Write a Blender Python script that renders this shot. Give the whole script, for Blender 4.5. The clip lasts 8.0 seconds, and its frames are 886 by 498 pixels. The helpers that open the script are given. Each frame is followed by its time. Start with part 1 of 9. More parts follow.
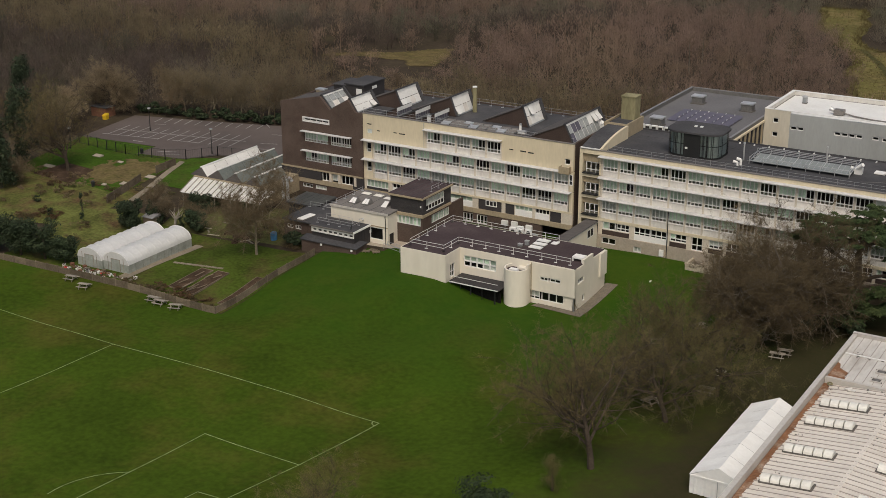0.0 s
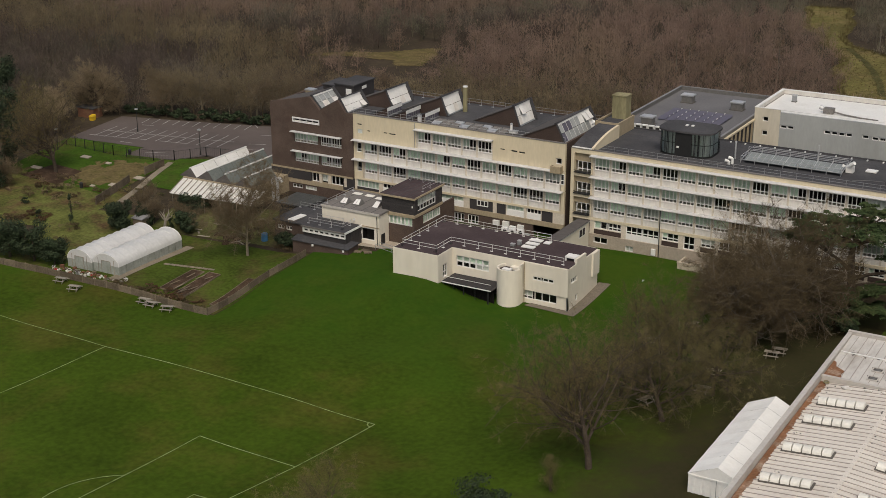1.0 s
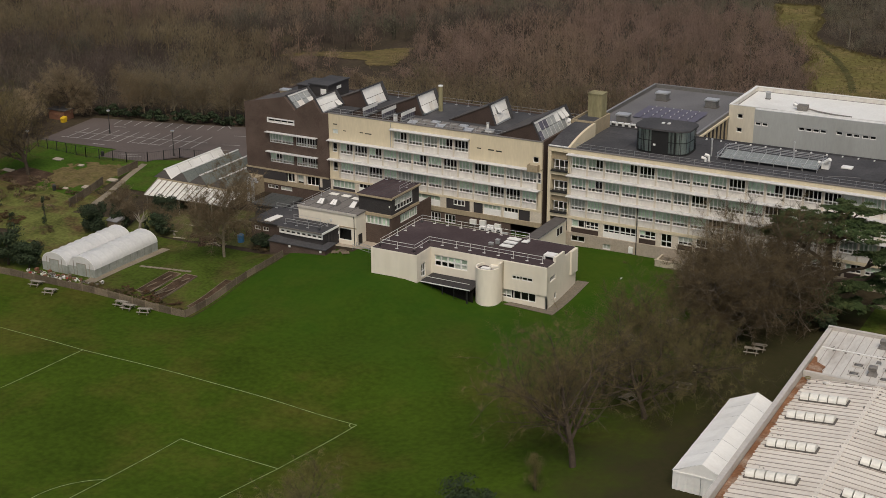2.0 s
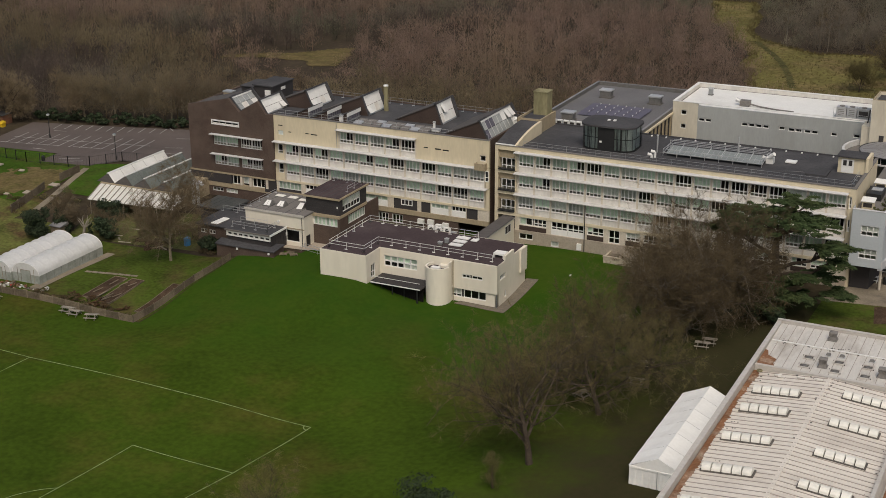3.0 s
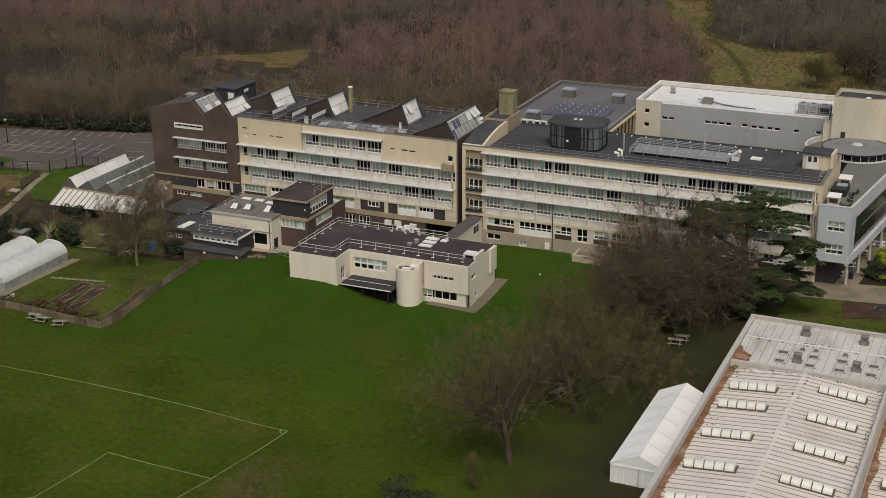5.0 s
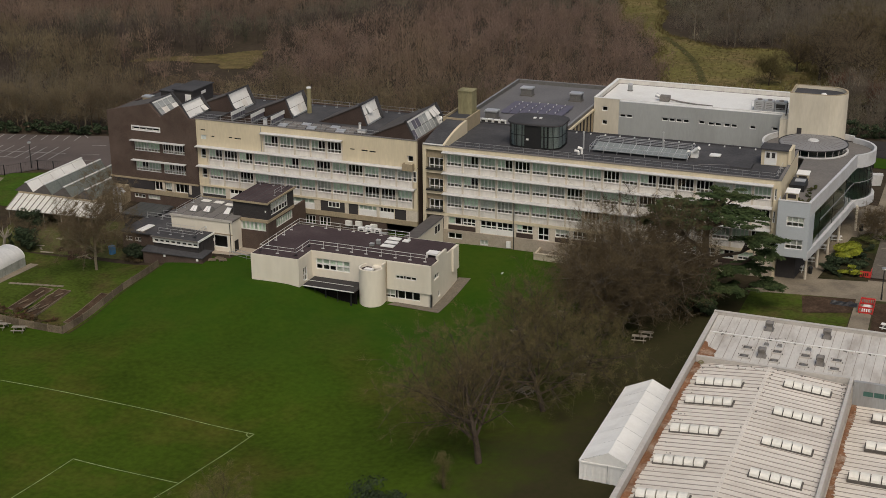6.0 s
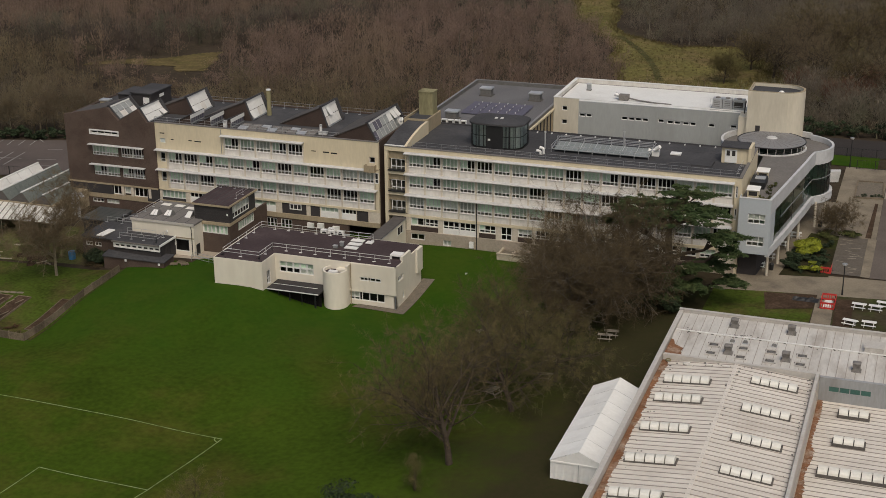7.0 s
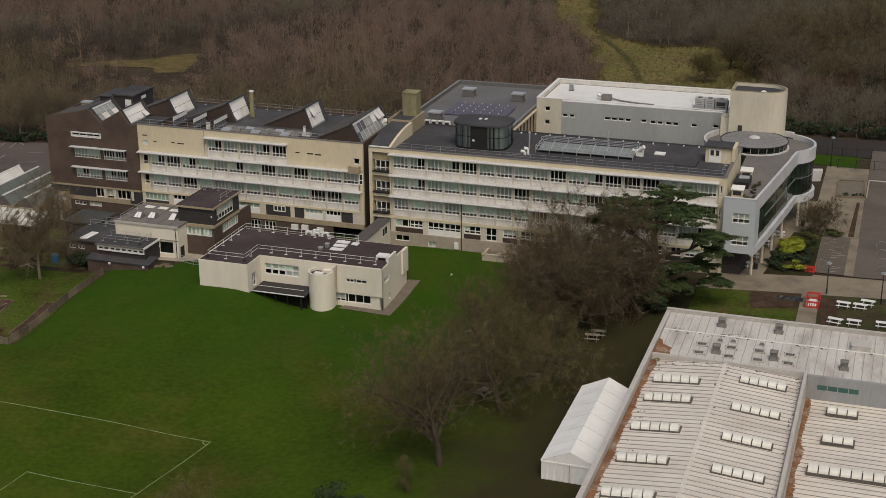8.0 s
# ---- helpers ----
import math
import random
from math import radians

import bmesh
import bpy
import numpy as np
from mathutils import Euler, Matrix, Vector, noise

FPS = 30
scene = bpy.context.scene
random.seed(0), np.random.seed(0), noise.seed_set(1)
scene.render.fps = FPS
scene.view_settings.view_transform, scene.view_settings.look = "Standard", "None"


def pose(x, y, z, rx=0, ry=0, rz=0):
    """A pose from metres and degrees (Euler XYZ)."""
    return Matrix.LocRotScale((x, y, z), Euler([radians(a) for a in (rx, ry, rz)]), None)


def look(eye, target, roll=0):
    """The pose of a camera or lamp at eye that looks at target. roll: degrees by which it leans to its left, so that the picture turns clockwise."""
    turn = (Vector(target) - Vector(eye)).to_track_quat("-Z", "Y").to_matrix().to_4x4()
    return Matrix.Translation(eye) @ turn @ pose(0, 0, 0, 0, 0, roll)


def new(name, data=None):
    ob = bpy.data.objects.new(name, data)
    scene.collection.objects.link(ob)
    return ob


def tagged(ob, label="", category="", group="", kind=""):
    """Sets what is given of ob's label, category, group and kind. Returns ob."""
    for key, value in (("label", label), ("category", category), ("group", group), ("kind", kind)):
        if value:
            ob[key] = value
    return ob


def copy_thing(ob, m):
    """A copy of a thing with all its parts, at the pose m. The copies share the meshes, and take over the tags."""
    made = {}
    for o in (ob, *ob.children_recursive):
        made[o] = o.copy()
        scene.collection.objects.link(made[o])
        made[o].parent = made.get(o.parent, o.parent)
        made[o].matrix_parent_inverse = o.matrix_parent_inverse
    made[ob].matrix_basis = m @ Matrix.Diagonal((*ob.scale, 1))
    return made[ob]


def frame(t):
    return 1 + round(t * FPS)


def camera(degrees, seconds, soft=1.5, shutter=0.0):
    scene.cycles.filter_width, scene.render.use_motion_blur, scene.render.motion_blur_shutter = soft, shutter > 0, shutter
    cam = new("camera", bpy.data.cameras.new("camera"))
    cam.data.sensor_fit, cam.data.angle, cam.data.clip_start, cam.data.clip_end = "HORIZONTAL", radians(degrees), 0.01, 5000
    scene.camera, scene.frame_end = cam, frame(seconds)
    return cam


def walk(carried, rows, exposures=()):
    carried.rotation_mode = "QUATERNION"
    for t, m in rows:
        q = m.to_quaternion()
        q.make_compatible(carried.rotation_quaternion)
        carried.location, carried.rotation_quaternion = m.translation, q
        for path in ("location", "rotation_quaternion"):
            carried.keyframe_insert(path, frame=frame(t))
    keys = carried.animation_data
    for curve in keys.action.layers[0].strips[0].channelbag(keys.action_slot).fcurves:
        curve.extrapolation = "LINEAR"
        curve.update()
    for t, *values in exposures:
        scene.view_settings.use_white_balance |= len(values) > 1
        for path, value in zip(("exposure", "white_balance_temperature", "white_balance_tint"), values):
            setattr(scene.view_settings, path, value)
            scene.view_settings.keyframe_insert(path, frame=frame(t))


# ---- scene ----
# ---- camera: seconds, eye, heading, dip, lean ----
cam = camera(35.00, 8.0, soft=0.6)
ROWS = [
    (0, 91.292, -193.185, 77.73, -31.077, 19.787, 0.244),
    (0.5, 90.446, -193.427, 77.698, -30.647, 19.798, 0.238),
    (1, 89.651, -193.626, 77.644, -30.273, 19.803, 0.243),
    (1.5, 88.87, -193.852, 77.559, -29.86, 19.814, 0.264),
    (1.7, 88.575, -193.951, 77.537, -29.598, 19.818, 0.273),
    (2.8, 86.95, -194.495, 77.418, -26.537, 19.84, 0.323),
    (3, 86.655, -194.594, 77.396, -26.228, 19.844, 0.333),
    (3.5, 85.913, -194.96, 77.413, -25.374, 19.827, 0.35),
    (4, 85.141, -195.299, 77.424, -24.689, 19.825, 0.355),
    (4.5, 84.447, -195.575, 77.457, -24.286, 19.834, 0.35),
    (4.7, 84.14, -195.684, 77.474, -24.262, 19.844, 0.355),
    (5.8, 82.45, -196.282, 77.567, -22.262, 19.897, 0.383),
    (6, 82.143, -196.391, 77.584, -21.857, 19.907, 0.388),
    (6.5, 81.295, -196.634, 77.666, -20.742, 19.932, 0.399),
    (7, 80.438, -196.884, 77.726, -19.764, 19.927, 0.385),
    (7.5, 79.622, -197.164, 77.768, -19.113, 19.917, 0.354),
    (8, 78.893, -197.358, 77.809, -18.663, 19.918, 0.325),
]


def drone(x, y, z, heading, dip, lean):
    h, d = radians(heading), radians(dip)
    way = Vector((math.sin(h) * math.cos(d), math.cos(h) * math.cos(d), -math.sin(d)))
    eye = Vector((x, y, z))
    return look(eye, eye + way * 100, -lean)


walk(cam, [(t, drone(*q)) for t, *q in ROWS], [(0, 0.23, 6680, 7), (1.5, 0.21, 6680, 7), (4, 0.15, 6680, 7), (6, 0.08, 6680, 7), (8, 0.0, 6680, 7)])

# ---- light: overcast winter sky ----
world = bpy.data.worlds.new("sky")
scene.world = world
world.use_nodes = True
wn = world.node_tree
sky = wn.nodes.new("ShaderNodeTexSky")
sky.sky_type = "NISHITA"
sky.sun_disc = False
sky.sun_elevation, sky.sun_rotation = radians(55), radians(146)
sky.air_density, sky.dust_density, sky.ozone_density = 1.0, 6.0, 1.0
wn.links.new(sky.outputs[0], wn.nodes["Background"].inputs[0])
wn.nodes["Background"].inputs[1].default_value = 0.1
sun_data = bpy.data.lights.new("sun", "SUN")
sun_data.energy, sun_data.angle, sun_data.color = 1.0, radians(25), (1.0, 0.97, 0.93)
sun = new("sun", sun_data)
sun.matrix_world = look((55, -115, 185), (0, 0, 0))


# ---- materials ----
def node(nt, kind, **inputs):
    n = nt.nodes.new(kind)
    for k, v in inputs.items():
        n.inputs[k.replace("_", " ")].default_value = v
    return n


def surface(name, colour, rough=0.7, vary=0.25, scale=0.4, fine=6.0, stain=None, stain_amount=0.5, stain_scale=0.15,
            bump=0.0, bump_scale=8.0, metal=0.0, random=0.0, streak=(1, 1, 1), thin=0.0):
    """Base colour with variation at two scales, an optional stain colour in patches, and fine relief; thin: light that passes through."""
    m = bpy.data.materials.new(name)
    m.use_nodes = True
    nt = m.node_tree
    bsdf = nt.nodes["Principled BSDF"]
    bsdf.inputs["Roughness"].default_value = rough
    bsdf.inputs["Metallic"].default_value = metal
    bsdf.inputs["Specular IOR Level"].default_value = 0.06 if rough > 0.84 else 0.35
    geo = nt.nodes.new("ShaderNodeNewGeometry")
    mapping = nt.nodes.new("ShaderNodeMapping")
    mapping.inputs["Scale"].default_value = streak
    nt.links.new(geo.outputs["Position"], mapping.inputs["Vector"])
    big = node(nt, "ShaderNodeTexNoise", Scale=scale, Detail=4.0)
    small = node(nt, "ShaderNodeTexNoise", Scale=fine, Detail=3.0)
    for n in (big, small):
        nt.links.new(mapping.outputs[0], n.inputs["Vector"])
    add = nt.nodes.new("ShaderNodeMath")
    add.operation = "ADD"
    nt.links.new(big.outputs[0], add.inputs[0])
    nt.links.new(small.outputs[0], add.inputs[1])
    rng = node(nt, "ShaderNodeMapRange", From_Min=0.6, From_Max=1.4, To_Min=1 - vary, To_Max=1 + vary)
    nt.links.new(add.outputs[0], rng.inputs[0])
    last = rng.outputs[0]
    if random:
        info = nt.nodes.new("ShaderNodeObjectInfo")
        r2 = node(nt, "ShaderNodeMapRange", To_Min=1 - random, To_Max=1 + random)
        nt.links.new(info.outputs["Random"], r2.inputs[0])
        mul = nt.nodes.new("ShaderNodeMath")
        mul.operation = "MULTIPLY"
        nt.links.new(last, mul.inputs[0])
        nt.links.new(r2.outputs[0], mul.inputs[1])
        last = mul.outputs[0]
    col = nt.nodes.new("ShaderNodeVectorMath")
    col.operation = "SCALE"
    if stain:
        patch = node(nt, "ShaderNodeTexNoise", Scale=stain_scale, Detail=6.0, Roughness=0.65)
        nt.links.new(mapping.outputs[0], patch.inputs["Vector"])
        pr = node(nt, "ShaderNodeMapRange", From_Min=0.48, From_Max=0.68, To_Min=0.0, To_Max=stain_amount)
        nt.links.new(patch.outputs[0], pr.inputs[0])
        mix = nt.nodes.new("ShaderNodeMix")
        mix.data_type = "RGBA"
        mix.inputs[6].default_value = (*colour, 1)
        mix.inputs[7].default_value = (*stain, 1)
        nt.links.new(pr.outputs[0], mix.inputs[0])
        nt.links.new(mix.outputs[2], col.inputs[0])
    else:
        col.inputs[0].default_value = colour
    nt.links.new(last, col.inputs[3])
    nt.links.new(col.outputs[0], bsdf.inputs["Base Color"])
    if thin:
        leaf = nt.nodes.new("ShaderNodeBsdfTranslucent")
        blend = nt.nodes.new("ShaderNodeMixShader")
        blend.inputs[0].default_value = thin
        nt.links.new(col.outputs[0], leaf.inputs[0])
        nt.links.new(bsdf.outputs[0], blend.inputs[1])
        nt.links.new(leaf.outputs[0], blend.inputs[2])
        nt.links.new(blend.outputs[0], nt.nodes["Material Output"].inputs[0])
    if bump:
        b = node(nt, "ShaderNodeBump", Strength=bump, Distance=0.05)
        bn = node(nt, "ShaderNodeTexNoise", Scale=bump_scale, Detail=4.0)
        nt.links.new(geo.outputs["Position"], bn.inputs["Vector"])
        nt.links.new(bn.outputs[0], b.inputs["Height"])
        nt.links.new(b.outputs[0], bsdf.inputs["Normal"])
    return m


def clear_glass(name, tint, gloss=0.06, ior=1.5):
    """A thin pane: clear with a tint, glossy at a slant."""
    m = bpy.data.materials.new(name)
    m.use_nodes = True
    nt = m.node_tree
    nt.nodes.remove(nt.nodes["Principled BSDF"])
    clear = node(nt, "ShaderNodeBsdfTransparent", Color=(*tint, 1))
    shine = node(nt, "ShaderNodeBsdfGlossy", Roughness=gloss)
    fres = node(nt, "ShaderNodeFresnel", IOR=ior)
    mix = nt.nodes.new("ShaderNodeMixShader")
    nt.links.new(fres.outputs[0], mix.inputs[0])
    nt.links.new(clear.outputs[0], mix.inputs[1])
    nt.links.new(shine.outputs[0], mix.inputs[2])
    nt.links.new(mix.outputs[0], nt.nodes["Material Output"].inputs[0])
    return m


GRASS = surface("grass", (0.038, 0.063, 0.0054), 0.95, 0.36, 0.07, 1.4, (0.070, 0.069, 0.0122), 0.95, 0.05, 0.08, 3.0)


def litter_and_grove_shade(m):
    """Mix brown leaf litter, darkened by painted tree shade, into the grass in one wide patch with a noisy edge, in the
    grove beside the hall.
    """
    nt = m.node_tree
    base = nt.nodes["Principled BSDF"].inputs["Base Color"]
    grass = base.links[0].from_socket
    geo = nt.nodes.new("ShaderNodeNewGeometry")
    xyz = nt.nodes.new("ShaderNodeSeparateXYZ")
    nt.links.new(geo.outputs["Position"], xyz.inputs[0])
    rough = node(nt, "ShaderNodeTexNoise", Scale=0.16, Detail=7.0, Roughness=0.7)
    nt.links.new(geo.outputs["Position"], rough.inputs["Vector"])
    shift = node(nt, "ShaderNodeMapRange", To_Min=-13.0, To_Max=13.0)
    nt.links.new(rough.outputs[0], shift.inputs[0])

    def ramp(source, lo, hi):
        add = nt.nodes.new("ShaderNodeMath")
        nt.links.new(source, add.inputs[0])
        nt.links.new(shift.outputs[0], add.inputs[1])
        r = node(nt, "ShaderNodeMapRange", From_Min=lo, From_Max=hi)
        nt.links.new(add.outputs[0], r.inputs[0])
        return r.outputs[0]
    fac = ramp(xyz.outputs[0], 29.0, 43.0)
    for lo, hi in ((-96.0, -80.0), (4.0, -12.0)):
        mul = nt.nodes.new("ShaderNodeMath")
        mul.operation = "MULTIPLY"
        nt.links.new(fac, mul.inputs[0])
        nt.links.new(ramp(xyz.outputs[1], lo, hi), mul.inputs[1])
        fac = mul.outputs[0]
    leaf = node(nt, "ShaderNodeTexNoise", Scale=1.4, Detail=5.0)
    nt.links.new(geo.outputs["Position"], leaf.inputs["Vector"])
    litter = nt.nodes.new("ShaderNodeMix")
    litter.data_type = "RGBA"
    # Both litter tones also hold the shade beneath the crowns.
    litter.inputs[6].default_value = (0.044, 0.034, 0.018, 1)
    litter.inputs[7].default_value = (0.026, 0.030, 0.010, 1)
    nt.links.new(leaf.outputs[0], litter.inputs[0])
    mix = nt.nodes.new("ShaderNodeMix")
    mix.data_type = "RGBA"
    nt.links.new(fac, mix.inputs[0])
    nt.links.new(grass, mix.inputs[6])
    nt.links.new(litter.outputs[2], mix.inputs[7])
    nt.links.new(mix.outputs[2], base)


def lush_slope(m):
    """Mix fresher green turf into the grass of the bank below the school, with a noisy edge."""
    nt = m.node_tree
    base = nt.nodes["Principled BSDF"].inputs["Base Color"]
    worn = base.links[0].from_socket
    geo = nt.nodes.new("ShaderNodeNewGeometry")
    xyz = nt.nodes.new("ShaderNodeSeparateXYZ")
    nt.links.new(geo.outputs["Position"], xyz.inputs[0])
    rough = node(nt, "ShaderNodeTexNoise", Scale=0.07, Detail=6.0, Roughness=0.6)
    nt.links.new(geo.outputs["Position"], rough.inputs["Vector"])
    shift = node(nt, "ShaderNodeMapRange", To_Min=-24.0, To_Max=24.0)
    nt.links.new(rough.outputs[0], shift.inputs[0])
    add = nt.nodes.new("ShaderNodeMath")
    nt.links.new(xyz.outputs[1], add.inputs[0])
    nt.links.new(shift.outputs[0], add.inputs[1])
    fac = node(nt, "ShaderNodeMapRange", From_Min=-56.0, From_Max=-34.0, To_Max=0.75)
    nt.links.new(add.outputs[0], fac.inputs[0])
    mix = nt.nodes.new("ShaderNodeMix")
    mix.data_type = "RGBA"
    turf = nt.nodes.new("ShaderNodeMix")
    turf.data_type = "RGBA"
    turf.inputs[6].default_value = (0.018, 0.058, 0.0038, 1)
    turf.inputs[7].default_value = (0.036, 0.069, 0.0055, 1)
    tuft = node(nt, "ShaderNodeTexNoise", Scale=0.22, Detail=8.0, Roughness=0.7)
    nt.links.new(geo.outputs["Position"], tuft.inputs["Vector"])
    spread = node(nt, "ShaderNodeMapRange", From_Min=0.32, From_Max=0.68)
    nt.links.new(tuft.outputs[0], spread.inputs[0])
    nt.links.new(spread.outputs[0], turf.inputs[0])
    nt.links.new(turf.outputs[2], mix.inputs[7])
    nt.links.new(fac.outputs[0], mix.inputs[0])
    nt.links.new(worn, mix.inputs[6])
    nt.links.new(mix.outputs[2], base)


lush_slope(GRASS)
litter_and_grove_shade(GRASS)
ROUGH_GRASS = surface("rough_grass", (0.098, 0.106, 0.030), 0.95, 0.55, 0.3, 2.0, (0.096, 0.060, 0.032), 1.0, 0.22, 0.4, 2.0)
GARDEN_GRASS = surface("garden_grass", (0.051, 0.073, 0.011), 0.95, 0.45, 0.25, 2.0, (0.080, 0.058, 0.025), 0.8, 0.14, 0.4, 2.0)
MEADOW = surface("meadow", (0.118, 0.104, 0.036), 0.95, 0.5, 0.09, 0.8, (0.150, 0.108, 0.054), 0.95, 0.1)
TRACK = surface("trodden_grass", (0.066, 0.062, 0.024), 0.95, 0.5, 0.2, 1.2, (0.09, 0.075, 0.035), 0.8, 0.2)
TUSSOCK = surface("tussock_grass", (0.150, 0.118, 0.055), 0.95, 0.4, 0.12, 1.0, (0.110, 0.104, 0.036), 0.9, 0.1, thin=0.5)
BRICK_RED = surface("red_brick", (0.20, 0.10, 0.065), 0.85, 0.3, 0.4, 6.0, (0.13, 0.07, 0.05), 0.6, 0.6)
STRAW = surface("dead_grass", (0.120, 0.092, 0.042), 0.95, 0.5, 0.4, 2.0, (0.085, 0.076, 0.026), 0.95, 0.3, 0.4, 2.0)
CAR_PARK = surface("car_park_tarmac", (0.108, 0.089, 0.081), 0.9, 0.2, 0.12, 5.0, (0.075, 0.065, 0.062), 0.7, 0.08)
BAY = surface("bay_paint", (0.40, 0.39, 0.37), 0.8, 0.35, 0.6, 5.0, (0.14, 0.13, 0.12), 0.8, 0.7)
LITTER = surface("leaf_litter", (0.034, 0.030, 0.015), 0.97, 0.45, 0.2, 2.0, (0.030, 0.046, 0.008), 0.9, 0.09, 0.4, 3.0)
WOOD_FLOOR = surface("woodland_floor", (0.050, 0.038, 0.027), 0.97, 0.4, 0.1, 1.0, (0.06, 0.05, 0.028), 0.8, 0.03)
SOIL = surface("soil", (0.055, 0.036, 0.024), 0.95, 0.4, 0.5, 4.0, (0.09, 0.06, 0.04), 0.6, 0.5, 0.5, 4.0)
YARD_GRASS = surface("yard_rough_grass", (0.082, 0.086, 0.030), 0.95, 0.5, 0.3, 2.0, (0.074, 0.056, 0.034), 1.0, 0.18, 0.4, 2.0)
YARD = surface("yard_earth", (0.078, 0.062, 0.042), 0.95, 0.45, 0.4, 3.0, (0.050, 0.058, 0.020), 0.9, 0.25, 0.5, 4.0)
TARMAC = surface("tarmac", (0.072, 0.063, 0.060), 0.9, 0.22, 0.12, 5.0, (0.052, 0.045, 0.043), 0.7, 0.08)
ASPHALT = surface("road_asphalt", (0.045, 0.040, 0.038), 0.9, 0.2, 0.12, 5.0, (0.034, 0.030, 0.028), 0.7, 0.08)
PATH = surface("paving", (0.222, 0.188, 0.140), 0.85, 0.22, 0.3, 4.0, (0.12, 0.10, 0.08), 0.7, 0.2)
LINE = surface("line_paint", (0.185, 0.235, 0.095), 0.9, 0.4, 0.6, 5.0, (0.08, 0.11, 0.03), 0.8, 0.9)
CREAM = surface("cream_render", (0.60, 0.52, 0.37), 0.75, 0.10, 0.25, 3.0, (0.46, 0.40, 0.29), 0.45, 0.35, streak=(1, 1, 0.25))
PALE = surface("pale_panel", (0.66, 0.63, 0.58), 0.7, 0.12, 0.4, 3.0, (0.46, 0.41, 0.36), 0.5, 0.5, streak=(1, 1, 0.4))
CANOPY = surface("canopy_concrete", (0.54, 0.535, 0.525), 0.7, 0.16, 0.5, 3.0, (0.36, 0.34, 0.32), 0.7, 0.5)
COLUMN = surface("column_render", (0.55, 0.49, 0.40), 0.75, 0.15, 0.5, 4.0)
STACK = surface("mossy_concrete", (0.25, 0.225, 0.13), 0.9, 0.25, 0.5, 3.0, (0.15, 0.14, 0.08), 0.8, 0.6, streak=(1, 1, 0.3))
TAN = surface("tan_concrete", (0.34, 0.28, 0.19), 0.85, 0.2, 0.3, 4.0, (0.22, 0.18, 0.12), 0.6, 0.3, streak=(1, 1, 0.5))
STONE = surface("base_wall", (0.36, 0.31, 0.25), 0.85, 0.2, 0.3, 4.0, (0.24, 0.20, 0.15), 0.6, 0.3)
BRICK = surface("brown_brick", (0.094, 0.069, 0.057), 0.85, 0.30, 0.3, 9.0, (0.075, 0.05, 0.04), 0.6, 0.5, 0.3, 14.0)
BRICK_DARK = surface("dark_boarding", (0.040, 0.036, 0.036), 0.8, 0.2, 0.4, 6.0)
RENDER_WHITE = surface("white_render", (0.68, 0.63, 0.53), 0.8, 0.08, 0.15, 2.0, (0.55, 0.49, 0.40), 0.45, 0.25, streak=(1, 1, 0.3))
FRAME = surface("white_frame", (0.72, 0.71, 0.68), 0.5, 0.08, 0.6, 5.0)
FRAME_GREY = surface("grey_metal", (0.30, 0.31, 0.31), 0.45, 0.12, 0.5, 5.0, metal=0.4)
GALV = surface("galvanised", (0.50, 0.50, 0.50), 0.45, 0.15, 0.6, 6.0, metal=0.5)
FELT = surface("roof_felt", (0.062, 0.061, 0.064), 0.9, 0.25, 0.2, 3.0, (0.086, 0.083, 0.084), 0.6, 0.2)
FELT_SLOPE = surface("slope_felt", (0.10, 0.092, 0.088), 0.85, 0.25, 0.3, 3.0, (0.07, 0.064, 0.062), 0.6, 0.3, streak=(0.3, 1, 1))
FELT_PURPLE = surface("roof_felt_brown", (0.062, 0.046, 0.048), 0.85, 0.2, 0.2, 3.0, (0.084, 0.066, 0.066), 0.5, 0.2)
FELT_GREY = surface("roof_grey", (0.165, 0.153, 0.142), 0.85, 0.18, 0.2, 3.0, (0.14, 0.13, 0.12), 0.6, 0.25)
MEMBRANE = surface("roof_membrane", (0.1323, 0.1269, 0.1269), 0.8, 0.2, 0.15, 3.0, (0.1013, 0.0972, 0.0972), 0.5, 0.12)
ROOF_WHITE = surface("white_roof", (0.70, 0.69, 0.66), 0.6, 0.08, 0.2, 3.0, (0.55, 0.53, 0.49), 0.5, 0.15)
CLAD = surface("grey_cladding", (0.352, 0.362, 0.350), 0.55, 0.10, 0.2, 4.0, (0.30, 0.305, 0.285), 0.6, 0.25, streak=(1, 1, 0.3))
CLAD_BLUE = surface("pale_blue_cladding", (0.43, 0.46, 0.48), 0.55, 0.06, 0.2, 4.0)
BLIND = surface("blind_fabric", (0.68, 0.78, 0.65), 0.9, 0.16, 0.7, 4.0, random=0.25)
BLIND_GREY = surface("curtain_fabric", (0.66, 0.66, 0.60), 0.9, 0.22, 0.9, 4.0, random=0.3)
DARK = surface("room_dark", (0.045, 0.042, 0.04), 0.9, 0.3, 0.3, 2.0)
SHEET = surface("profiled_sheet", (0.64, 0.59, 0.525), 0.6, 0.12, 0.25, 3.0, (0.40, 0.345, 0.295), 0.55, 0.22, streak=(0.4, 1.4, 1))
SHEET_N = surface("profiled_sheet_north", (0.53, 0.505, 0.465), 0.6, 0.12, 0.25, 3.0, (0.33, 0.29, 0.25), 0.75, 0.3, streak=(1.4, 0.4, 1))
SEAM = surface("sheet_seam", (0.27, 0.235, 0.205), 0.7, 0.2, 0.5, 3.0)
KERB = surface("parapet_metal", (0.48, 0.45, 0.41), 0.5, 0.15, 0.3, 3.0, (0.33, 0.29, 0.25), 0.6, 0.3)
RUST = surface("moss_and_rust", (0.20, 0.10, 0.055), 0.9, 0.4, 0.6, 4.0, (0.35, 0.28, 0.22), 0.8, 0.5)
